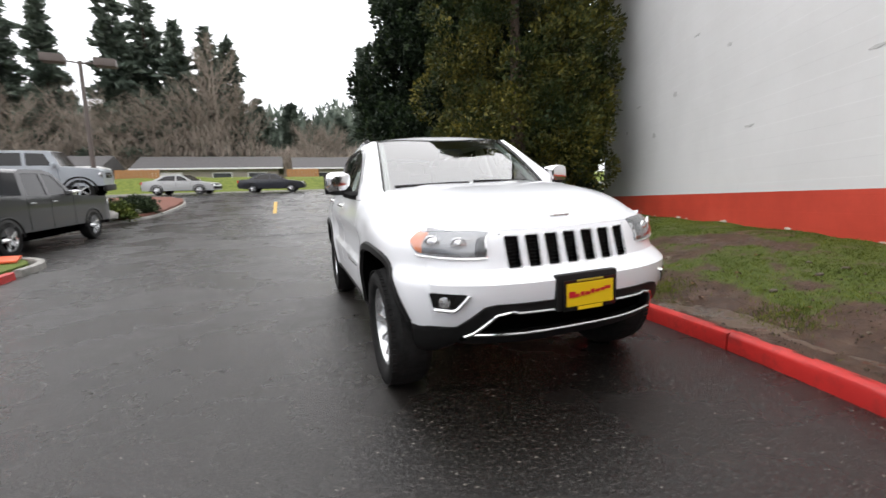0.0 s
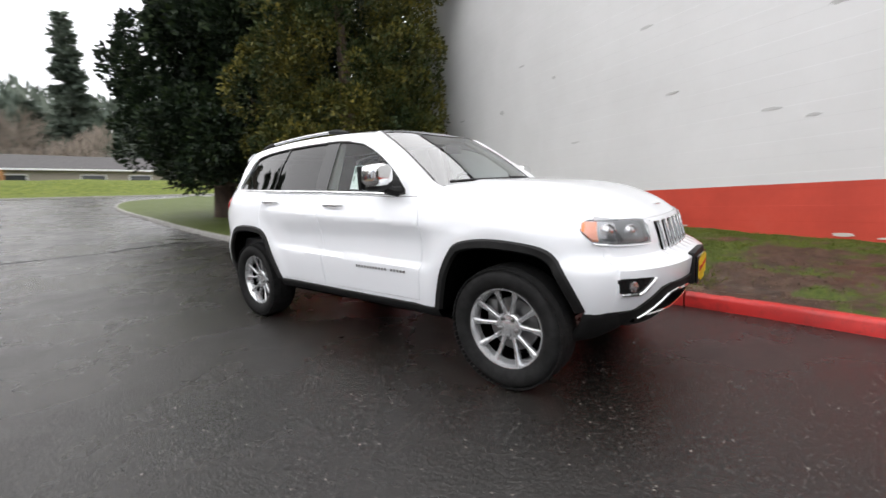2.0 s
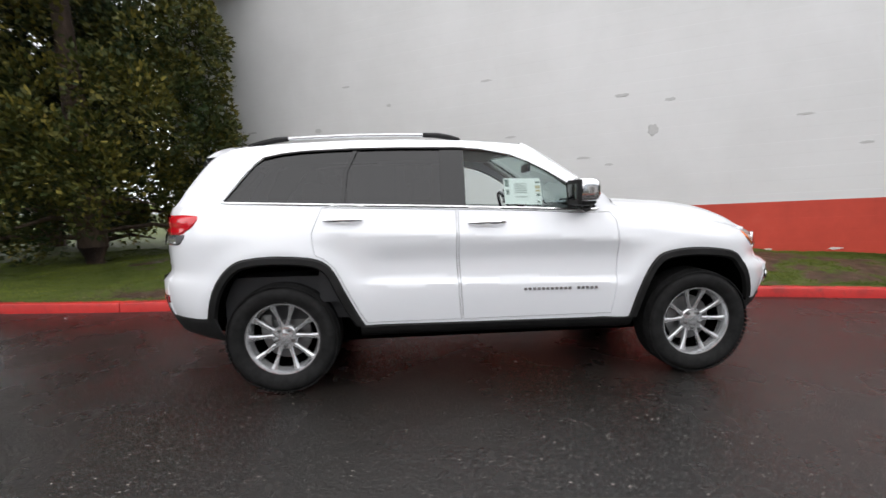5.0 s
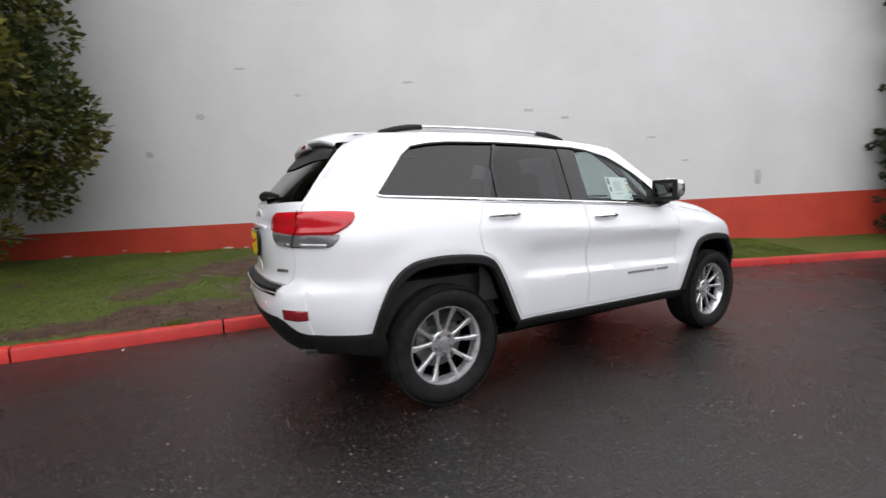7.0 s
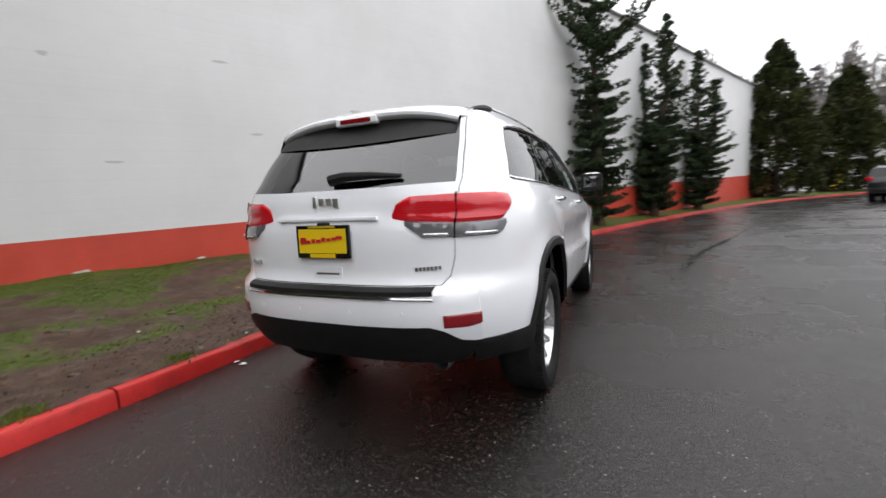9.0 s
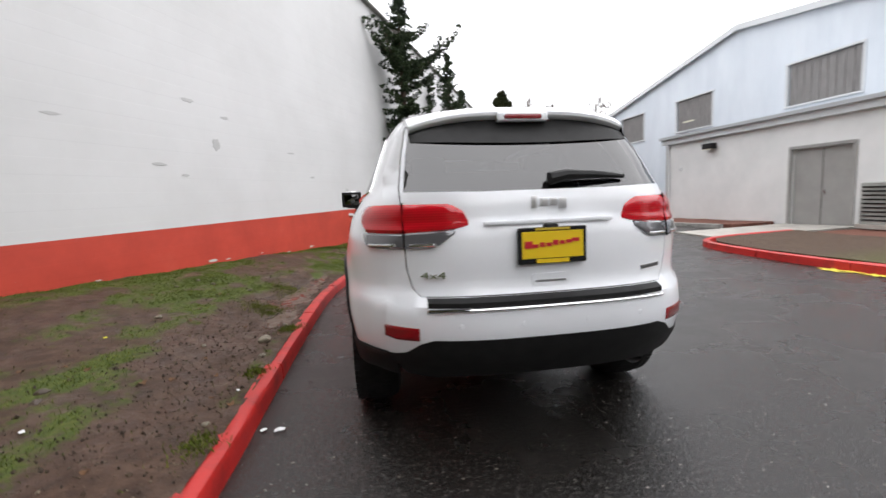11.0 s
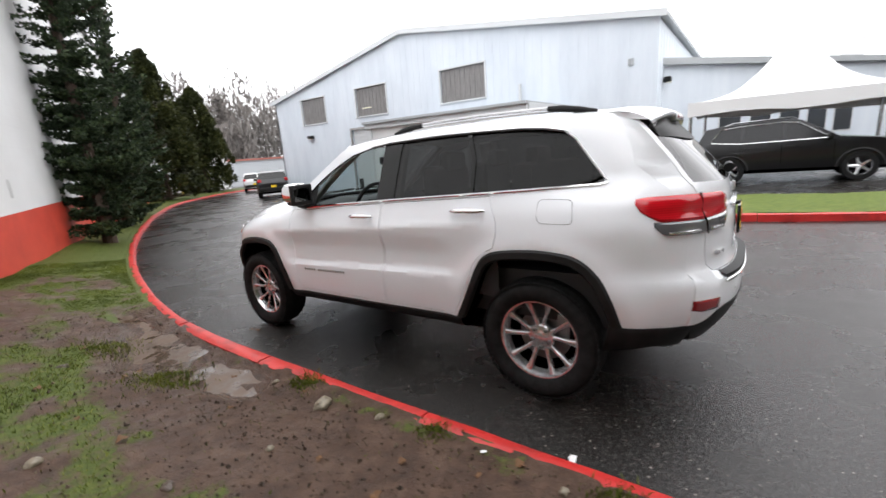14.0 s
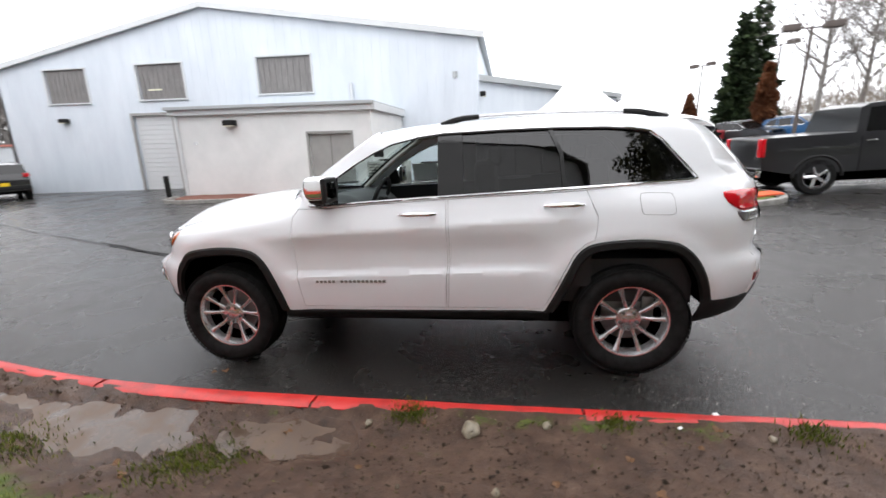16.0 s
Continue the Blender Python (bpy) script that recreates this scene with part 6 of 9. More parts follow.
for a, b, z0, z1 in openings:
    w = part("window", box_bm((FX - 0.1, (a + b) / 2, (z0 + z1) / 2), (0.04, b - a, z1 - z0)), louvre, warehouse, "dull brown grey boarded window", smooth=False)
    nslat = 9
    for k in range(nslat):
        y = a + (b - a) * (k + 0.5) / nslat
        part("panel_strip", box_bm((FX - 0.07, y, (z0 + z1) / 2), (0.03, (b - a) / nslat - 0.03, z1 - z0 - 0.1), bevel=0.006, seg=1), louvre, w, smooth=False)
    for c, sz in (((FX + 0.01, (a + b) / 2, z1 + 0.03), (0.08, b - a + 0.16, 0.07)), ((FX + 0.02, (a + b) / 2, z0 - 0.03), (0.12, b - a + 0.16, 0.07)), ((FX + 0.01, a - 0.04, (z0 + z1) / 2), (0.08, 0.08, z1 - z0)), ((FX + 0.01, b + 0.04, (z0 + z1) / 2), (0.08, 0.08, z1 - z0))):
        part("window_frame", box_bm(c, sz, bevel=0.008, seg=1), fascia_paint, w, smooth=False)
part("lit_tube", box_bm((FX - 0.045, -16.2, 4.35), (0.01, 0.75, 0.07)), lamp_glass, warehouse)
a, b, z0, z1 = shutter_hole
sh = part("roller_door", box_bm((FX - 0.14, (a + b) / 2, (z0 + z1) / 2), (0.03, b - a, z1 - z0)), shutter_paint, warehouse, "pale ribbed roller shutter door", smooth=False)
for k in range(16):
    z = z0 + (z1 - z0) * (k + 0.5) / 16
    part("slat", box_bm((FX - 0.115, (a + b) / 2, z), (0.035, b - a - 0.06, (z1 - z0) / 16 - 0.02), bevel=0.012, seg=1), shutter_paint, sh, smooth=False)
for c, sz in (((FX + 0.01, a - 0.06, (z0 + z1) / 2), (0.08, 0.12, z1 - z0)), ((FX + 0.01, b + 0.06, (z0 + z1) / 2), (0.08, 0.12, z1 - z0)), ((FX + 0.01, (a + b) / 2, z1 + 0.06), (0.08, b - a + 0.24, 0.12))):
    part("door_frame", box_bm(c, sz), door_grey, sh, smooth=False)


def wall_lamp(m, label):
    w = thing("wall_lamp", m, label, "lamp", "wall lamps of the warehouse")
    part("lamp_body", box_bm((0.14, 0, 0), (0.26, 0.42, 0.2), bevel=0.03), black_plastic, w)
    part("lamp_window", box_bm((0.2, 0, -0.105), (0.16, 0.34, 0.02)), lamp_glass, w)
    return w


wall_lamp(pose(FX, -21.5, 3.05), "dark box floodlight on the warehouse wall")
wall_lamp(pose(-11.1, -9.35, 2.45), "dark box floodlight on the annex wall")
wall_lamp(pose(FX - 1.2, Y_R + 0.03, 3.7, 0, 0, 90), "dark box floodlight on the warehouse side")
wall_lamp(pose(FX - 4.6, Y_R + 0.03, 3.4, 0, 0, 90), "dark box floodlight on the warehouse side")

# annex
annex = thing("annex", pose(0, 0, 0), "low white block annex with grey steel door", "building")
AX, A0, A1, AZ = -11.1, -11.7, -4.08, 2.78
dhole = [(-6.42, -0.5), (-4.83, -0.5), (-4.83, 2.0), (-6.42, 2.0)]
bm = panel_bm([(A0, -0.6), (A1, -0.6), (A1, AZ), (A0, AZ)], [dhole], lambda y, z: (AX, y, z), 0.8, rim=0.15, rim_dir=lambda y, z: (-1, 0, 0), edge_step=1.0)
bmesh.ops.recalc_face_normals(bm, faces=bm.faces)
part("front_wall", bm, annex_white, annex, smooth=False)
for y in (A0, A1):
    part("end_wall", box_bm(((AX + FX) / 2, y + (0.056 if y < -8 else -0.056), AZ / 2 - 0.3), (AX - FX - 0.006, 0.12, AZ + 0.6)), annex_white, annex, smooth=False)
part("roof", box_bm(((AX + FX) / 2 + 0.1, (A0 + A1) / 2, AZ + 0.22), (AX - FX + 0.35, A1 - A0 + 0.3, 0.1)), roof_metal, annex, smooth=False)
part("fascia", box_bm((AX + 0.1, (A0 + A1) / 2, AZ + 0.1), (0.12, A1 - A0 + 0.25, 0.26), bevel=0.015), fascia_paint, annex, smooth=False)
part("fascia", box_bm(((AX + FX) / 2, A1 + 0.1, AZ + 0.1), (AX - FX, 0.12, 0.26), bevel=0.015), fascia_paint, annex, smooth=False)
part("gutter_lip", box_bm((AX + 0.17, (A0 + A1) / 2, AZ + 0.24), (0.06, A1 - A0 + 0.3, 0.06), bevel=0.015), fascia_paint, annex, smooth=False)
ad = part("steel_door", box_bm((AX - 0.1, -5.625, 0.76), (0.05, 1.55, 2.46)), door_grey, annex, "plain grey steel double door", smooth=False)
part("door_gap", box_bm((AX - 0.072, -5.625, 0.76), (0.006, 0.012, 2.4)), liner, ad)
part("door_handle", box_bm((AX - 0.05, -5.52, 0.8), (0.05, 0.03, 0.14), bevel=0.008), chrome, ad)
for c, sz in (((AX + 0.012, -6.46, 0.76), (0.06, 0.08, 2.5)), ((AX + 0.012, -4.79, 0.76), (0.06, 0.08, 2.5)), ((AX + 0.012, -5.625, 2.04), (0.06, 1.75, 0.08))):
    part("door_frame", box_bm(c, sz), door_grey, ad, smooth=False)
part("wall_socket", box_bm((AX + 0.04, -10.9, 1.75), (0.08, 0.12, 0.1), bevel=0.02), fascia_paint, annex)
bm = tube_bm([(AX + 0.06, A0 + 0.15, AZ), (AX + 0.06, A0 + 0.15, -0.2)], 0.045, 10)
part("downpipe", bm, fascia_paint, annex)
bm = tube_bm([(FX + 0.12, -6.3, 3.05), (FX + 0.12, -6.3, 4.25)], 0.07, 10)
part("vent_pipe", bm, fascia_paint, annex)
post = thing("bollard", pose(-10.6, -12.0, ground_z(-12)), "short black bollard post by the annex corner", "bollard")
part("post", tube_bm([(0, 0, 0), (0.02, 0, 0.9)], 0.09, 12), black_plastic, post)

# cooling units beside the annex
ac_paint = mat("beige_unit_paint", (0.33, 0.34, 0.32), 0.55)
v = coords(ac_paint)
to(ac_paint, ramp(ac_paint, noise_of(ac_paint, v, 3, 6), [(0.3, (0.24, 0.25, 0.235)), (0.7, (0.40, 0.41, 0.385))]), "Base Color")


def cooling_unit(m, size, label):
    u = thing("cooling_unit", m, label, "air conditioner", "cooling units by the annex")
    sx, sy, sz = size
    part("casing", box_bm((0, 0, sz / 2 + 0.1), size, bevel=0.02), ac_paint, u, smooth=False)
    part("plinth", box_bm((0, 0, 0.05), (sx + 0.1, sy + 0.1, 0.1)), slab, u, smooth=False)
    for k in range(9):
        part("louvre", box_bm((sx / 2 + 0.008, 0, 0.2 + (sz - 0.2) * k / 8), (0.02, sy - 0.12, 0.035)), black_plastic, u, smooth=False)
    bm = lathe_bm([(0, 0.01), (0.02, min(sx, sy) * 0.36), (0.06, min(sx, sy) * 0.38), (0.06, min(sx, sy) * 0.34)], "z", 24)
    bmesh.ops.translate(bm, vec=(0, 0, sz + 0.1), verts=bm.verts)
    part("fan_guard", bm, black_plastic, u)
    return u


cooling_unit(pose(-10.8, -3.4, ground_z(-3) + 0.05), (1.0, 1.3, 0.95), "large beige cooling unit beside the annex")
cooling_unit(pose(-11.0, -2.0, ground_z(-2) + 0.05), (0.9, 1.0, 0.8), "smaller beige cooling unit on a slab")
frame_t = thing("steel_rack", pose(-10.6, -0.9, ground_z(-1) + 0.05), "black steel rack standing beside the cooling units", "rack")
for i, pts in enumerate((((0, -0.5, 0), (0, -0.3, 1.15)), ((0, 0.9, 0), (0, 0.75, 1.2)), ((0, -0.3, 1.12), (0, 0.8, 1.15)), ((0, -0.35, 0.9), (0, 0.8, 0.92)), ((0.1, 0.1, 0.0), (0.1, 0.7, 1.0)))):
    part("bar", tube_bm(pts, 0.04, 8), black_plastic, frame_t)
heap = thing("pipe_fittings", pose(-10.9, 0.6, ground_z(0.5) + 0.05), "grey valve and pipe fittings on the ground", "fittings")
part("valve", tube_bm([(0, -0.4, 0.1), (0, -0.1, 0.35), (0, 0.15, 0.45), (0, 0.4, 0.2)], [0.1, 0.14, 0.16, 0.1], 10), ac_paint, heap)
part("pipe", tube_bm([(0.2, -0.5, 0.12), (0.2, 0.5, 0.12)], 0.1, 10), ac_paint, heap)
part("flange", lathe_bm([(0.3, 0.02), (0.3, 0.2), (0.36, 0.2), (0.36, 0.02)], "z", 20), ac_paint, heap)


# ---- foliage ----
def leaf_material(name, dark, mid, light, patch=0.35, seed=0.0, speckle=1.0):
    m = mat(name, mid, 0.6, spec=0.25)
    n, l, b = nodes_of(m)
    g = n.new("ShaderNodeNewGeometry")
    v = coords(m)
    pn = noise_of(m, v, patch, 4)
    lo, hi = 0.5 - 0.5 * speckle, 0.5 + 0.5 * speckle
    r = ramp(m, g.outputs["Random Per Island"], [(0.0, tuple(a + (c - a) * lo for a, c in zip(dark, mid))), (0.55, mid), (1.0, tuple(c + (e - c) * (2 * hi - 1) for c, e in zip(mid, light)))])
    to(m, mix(m, ramp(m, pn, [(0.36, grey(0.0)), (0.64, grey(1))]), dark, r), "Base Color")
    return m


leaf_dark = leaf_material("dark_conifer_needles", (0.006, 0.014, 0.006), (0.018, 0.036, 0.013), (0.045, 0.07, 0.02), 1.7)
leaf_gold = leaf_material("golden_cypress_scales", (0.018, 0.034, 0.009), (0.105, 0.098, 0.016), (0.24, 0.195, 0.035), 0.9, speckle=0.8)
leaf_spruce = leaf_material("blue_green_needles", (0.016, 0.028, 0.013), (0.042, 0.068, 0.028), (0.09, 0.125, 0.05), 1.6)
leaf_hedge = leaf_material("olive_cypress_scales", (0.018, 0.024, 0.006), (0.045, 0.052, 0.012), (0.085, 0.088, 0.022), 0.5)
# distance haze is put into the next two colours, pale and grey
leaf_far = leaf_material("mist_tinted_conifer_needles", (0.075, 0.10, 0.078), (0.14, 0.17, 0.132), (0.19, 0.22, 0.175), 0.1)
leaf_hill = leaf_material("mist_tinted_hill_woods", (0.17, 0.16, 0.15), (0.23, 0.205, 0.19), (0.28, 0.25, 0.225), 0.06)
leaf_birch = leaf_material("pale_bare_twigs", (0.2, 0.185, 0.17), (0.28, 0.26, 0.24), (0.36, 0.34, 0.31), 0.15)
# brown twigs, also lightened in colour for the mist over far trees
leaf_brown = leaf_material("mist_paled_brown_twigs", (0.22, 0.185, 0.15), (0.30, 0.255, 0.21), (0.38, 0.325, 0.275), 0.15)
leaf_russet = leaf_material("russet_leaves", (0.12, 0.045, 0.02), (0.2, 0.08, 0.035), (0.3, 0.13, 0.06), 0.5)
leaf_bush = leaf_material("bright_bush_leaves", (0.03, 0.05, 0.01), (0.10, 0.14, 0.02), (0.22, 0.24, 0.05), 2.0)
bark_m = mat("tree_bark", (0.06, 0.042, 0.03), 0.9)
v = coords(bark_m)
to(bark_m, ramp(bark_m, noise_of(bark_m, v, 9, 6, 0.7, (1, 1, 0.2)), [(0.3, (0.03, 0.02, 0.015)), (0.7, (0.11, 0.075, 0.055))]), "Base Color")
bump(bark_m, noise_of(bark_m, v, 14, 5, 0.7, (1, 1, 0.2)), 0.8, 0.04)
RNG = np.random.default_rng(7)


def leaves_mesh(name, P, D, L, Wd, material, parent, spread=0.5):
    """Many small blades: at points P, along D, L long and Wd wide."""
    n = len(P)
    D = D + RNG.normal(0, spread, (n, 3))
    D /= np.linalg.norm(D, axis=1)[:, None] + 1e-9
    S = np.cross(D, RNG.normal(0, 1, (n, 3)))
    S /= np.linalg.norm(S, axis=1)[:, None] + 1e-9
    L = np.broadcast_to(L, (n,))[:, None] * RNG.uniform(0.6, 1.3, (n, 1))
    Wd = np.broadcast_to(Wd, (n,))[:, None] * RNG.uniform(0.6, 1.3, (n, 1))
    N = np.cross(D, S)
    V = np.stack([P - D * L * 0.3, P + S * Wd + D * L * 0.25 + N * Wd * 0.2, P + D * L, P - S * Wd + D * L * 0.25 + N * Wd * 0.2], 1).reshape(-1, 3)
    F = np.arange(n * 4).reshape(n, 4)
    me = bpy.data.meshes.new(name)
    me.from_pydata(V.tolist(), [], F.tolist())
    me.materials.append(material)
    ob = new(name, me)
    ob.parent = parent
    return ob


def lobed_crown(name, lobes, material, parent, size, per, up=0.15, spread=0.45):
    """Foliage in lobes: each a tuft of blades on the outer side of a lump. lobes: centre, half sizes, way out."""
    P, D = [], []
    for c, r, out in lobes:
        n = max(12, int(per * (r[0] * r[1] + r[0] * r[2]) * 4))
        v = RNG.normal(0, 1, (n, 3)) + np.array(out) * 0.55
        v /= np.linalg.norm(v, axis=1)[:, None] + 1e-9
        P.append(np.array(c) + v * np.array(r) * RNG.uniform(0.45, 1.08, (n, 1)) ** 0.6)
        D.append(v * 0.8 + np.array(out) * 0.4 + np.array([0, 0, up]))
    return leaves_mesh(name, np.concatenate(P), np.concatenate(D), size, size * 0.40, material, parent, spread)


def cypress(m, height, radius, base, material, label, n_lobe=330, per=150, size=0.11, group="", tip=0.75, lobe=0.36, stem=0.1):
    """A dense tree of scale leaves: lobes of foliage hang on an uneven shell round a trunk that shows at the foot."""
    t = thing("cypress_tree", m, label, "tree", group)
    part("trunk", tube_bm([(0, 0, -0.3), (0.03, 0.02, base * 0.6), (0.0, 0.05, height * 0.45), (0, 0, height * 0.8)], [radius * stem * 1.25, radius * stem, radius * 0.05, 0.03], 12), bark_m, t)
    for k in range(9):
        a = k * 2.4
        z = base * 0.75 + 0.18 * k * base
        part("limb", tube_bm([(0, 0, z), (math.cos(a) * radius * 0.45, math.sin(a) * radius * 0.45, z + 0.1), (math.cos(a) * radius * 0.8, math.sin(a) * radius * 0.8, z - 0.05)], [0.06, 0.04, 0.015], 6), bark_m, t)
    lobes = []
    for k in range(n_lobe):
        h = float(RNG.uniform(0, 1)) ** 0.95
        a = k * 2.39996 + float(RNG.normal(0, 0.35))
        prof = max(0.03, min(1, (h + 0.03) * 7) ** 0.5 * (1 - h**2.2 * tip))
        lump = 1 + 0.16 * noise.noise((math.cos(a) * 1.6, math.sin(a) * 1.6, h * height * 0.5)) + 0.14 * noise.noise((math.cos(a) * 4, math.sin(a) * 4, h * height * 1.3))
        r = radius * prof * lump * float(RNG.choice((0.5, 0.72, 0.88, 0.98))) * float(RNG.uniform(0.9, 1.08))
        q = lobe * float(RNG.choice((0.55, 0.8, 1.1, 1.45))) * float(RNG.uniform(0.85, 1.1)) * (0.45 + 0.55 * prof) * (radius / 2.2) ** 0.5
        lobes.append(((math.cos(a) * r, math.sin(a) * r, base + h * (height - base) + float(RNG.normal(0, 0.1))), (q, q, q * 1.15), (math.cos(a), math.sin(a), 0.25)))
    lobed_crown("crown", lobes, material, t, size, per)
    return t


def wall_conifer(m, height, label, seed, leaders=((0, 0, 1.0),), wide=0.95, arms=((0.68, 0.8, 1.5), (0.64, 1.2, 1.6), (0.645, 2.75, 2.0), (0.60, 2.3, 1.7), (0.74, 0.6, 1.0), (0.75, 3.4, 0.95), (0.62, -1.9, 1.2), (0.58, 3.5, 1.4))):
    """A conifer grown against a wall: shaggy tiers on a thin leader and a few long arms that bend upwards."""
    rnd = random.Random(seed)
    t = thing("conifer_tree", m, label, "tree", "conifers along the wall")
    lobes = []

    def branch(lx, ly, z0, a, L, lift, fat, limb):
        pts = []
        n = max(4, int(L / 0.13))
        for j in range(n + 1):
            g = j / n
            p = (lx + math.cos(a) * L * g, ly + math.sin(a) * L * g, z0 + L * (-0.12 * g + lift * g**2.6))
            pts.append(p)
            if g > 0.12:
                q = fat * (1.0 - 0.55 * g) * rnd.uniform(0.75, 1.2)
                lobes.append(((p[0] + rnd.uniform(-0.05, 0.05), p[1] + rnd.uniform(-0.05, 0.05), p[2] + 0.03), (q, q, q * 0.62), (math.cos(a) * 0.7, math.sin(a) * 0.7, 0.45)))
        if limb:
            part("limb", tube_bm(pts, [0.04 * (1 - 0.8 * j / n) for j in range(n + 1)], 6), bark_m, t)

    for lx, ly, lh in leaders:
        top = height * lh
        part("trunk", tube_bm([(0, 0, -0.3), (lx * 0.3, ly * 0.3, height * 0.3), (lx, ly, top * 0.62), (lx, ly, top)], [0.17, 0.13, 0.08, 0.015], 8), bark_m, t)
        z = 0.35
        while z < top - 0.12:
            f = z / top
            R = wide * curve([(0, 0.92), (0.25, 1.05), (0.45, 0.98), (0.56, 0.85), (0.68, 0.58), (0.8, 0.42), (0.93, 0.24), (1, 0.06)], f)
            if len(leaders) > 1:
                R *= 0.8
            for k in range(9 if f < 0.5 else 6):
                a = rnd.uniform(0, 6.28)
                branch(lx * min(1, f / 0.6), ly * min(1, f / 0.6), z + rnd.uniform(-0.08, 0.08), a, R * rnd.uniform(0.6, 1.15), 0.45 if f > 0.5 else 0.25, 0.185 if f < 0.5 else 0.115, False)
            z += (0.34 if f < 0.6 else 0.25) * rnd.uniform(0.8, 1.2)
    for k, (f, a, L) in enumerate(arms):
        lx, ly, lh = leaders[k % len(leaders)]
        branch(lx, ly, height * lh * f, a, L, 0.6, 0.25, True)
    lobed_crown("crown", lobes, leaf_spruce, t, 0.075, 420, 0.3, 0.5)
    return t


def conifer(m, height, radius, base, material, label, whorls=26, arms=9, per=46, size=0.16, group="", rise=0.25, name="conifer_tree", droop=0.12, limbs=True):
    """A tree with whorls of arms that carry needles."""
    t = thing(name, m, label, "tree", group)
    part("trunk", tube_bm([(0, 0, -0.3), (0.02, 0.0, height * 0.4), (0, 0.03, height)], [radius * 0.075 + 0.02, radius * 0.05 + 0.015, 0.012], 8), bark_m, t)
    P, D = [], []
    for wv_ in range(whorls):
        f = (wv_ + 0.5) / whorls
        z = base + (height - base) * f
        R = radius * (1 - f) ** 0.8 * (0.72 + 0.28 * math.sin(wv_ * 2.1)) + 0.12
        na = max(4, int(arms * (1 - 0.5 * f)))
        a0 = RNG.uniform(0, 6.28)
        for k in range(na):
            if RNG.uniform() < 0.12:
                continue
            a = a0 + 2 * math.pi * k / na + RNG.normal(0, 0.25)
            Rk = R * RNG.uniform(0.55, 1.2)
            n = max(6, int(per * Rk / radius))
            s_ = RNG.uniform(0.12, 1.0, n) ** 0.8
            pz = z + s_ * Rk * rise - droop * (s_**2) * Rk
            perp = RNG.normal(0, 0.12 + 0.05 * Rk, n) * (1.1 - s_ * 0.6)
            P.append(np.stack([np.cos(a) * s_ * Rk - np.sin(a) * perp, np.sin(a) * s_ * Rk + np.cos(a) * perp, pz + RNG.normal(0, 0.06, n)], 1))
            D.append(np.stack([np.full(n, math.cos(a)) - np.sin(a) * perp, np.full(n, math.sin(a)) + np.cos(a) * perp, np.full(n, rise)], 1))
            if limbs and R > 0.3 and k % 2 == 0:
                part("limb", tube_bm([(0, 0, z), (math.cos(a) * Rk * 0.9, math.sin(a) * Rk * 0.9, z + Rk * 0.9 * rise - droop * 0.8 * Rk)], [0.03, 0.008], 5), bark_m, t)
    leaves_mesh("crown", np.concatenate(P), np.concatenate(D), size, size * 0.3, material, t, 0.45)
    return t


def at_lawn(x, y, dz=0.0):
    return pose(x, y, lawn_z(x, y) + dz)


cypress(at_lawn(4.8, 6.7), 12.4, 2.46, 0.55, leaf_gold, "tall golden green cypress beside the white wall", 560, 170, 0.085, "cypress trees by the wall", lobe=0.40)
cypress(at_lawn(4.7, 11.3), 13.4, 2.75, 1.35, leaf_dark, "tall dark green cypress on the lawn", 420, 105, 0.13, "cypress trees by the wall", tip=0.6, lobe=0.48, stem=0.15)
cypress(at_lawn(5.0, 15.0), 13.8, 2.95, 1.4, leaf_dark, "tall dark green cypress farther along the lawn", 400, 90, 0.14, "cypress trees by the wall", tip=0.6, lobe=0.5, stem=0.15)
cypress(at_lawn(8.6, 10.5), 10.0, 2.6, 1.5, leaf_dark, "dark green cypress behind the end of the wall", 300, 80, 0.15, "cypress trees by the wall", tip=0.6, lobe=0.5)
wall_conifer(at_lawn(-0.45, -10.7), 8.9, "dark conifer with upswept arms against the wall", 3)
wall_conifer(at_lawn(-2.3, -15.4), 7.6, "dark twin-topped conifer beside the red footed wall", 5, ((-0.45, 0.55, 1.0), (0.3, -0.6, 0.93)), 1.2, ((0.6, 3.2, 0.9), (0.55, 0.2, 1.0), (0.7, 2.6, 0.6), (0.66, 0.5, 0.6)))
wall_conifer(at_lawn(-4.5, -20.4), 7.6, "dark shaggy conifer farther along the wall", 8, ((0, 0, 1.0), (-0.6, 0.8, 0.8)), 1.2, ((0.6, 3.4, 0.8), (0.55, -0.2, 0.9)))
cypress(at_lawn(-11.2, -34.0), 10.6, 2.3, 0.15, leaf_hedge, "broad olive green cypress cone by the kerb", 330, 70, 0.2, "cypress cones along the drive", tip=0.93, lobe=0.42)
cypress(at_lawn(-17.6, -41.3), 9.6, 2.5, 0.15, leaf_hedge, "olive green cypress cone near the drive's end", 300, 60, 0.22, "cypress cones along the drive", tip=0.93, lobe=0.42)


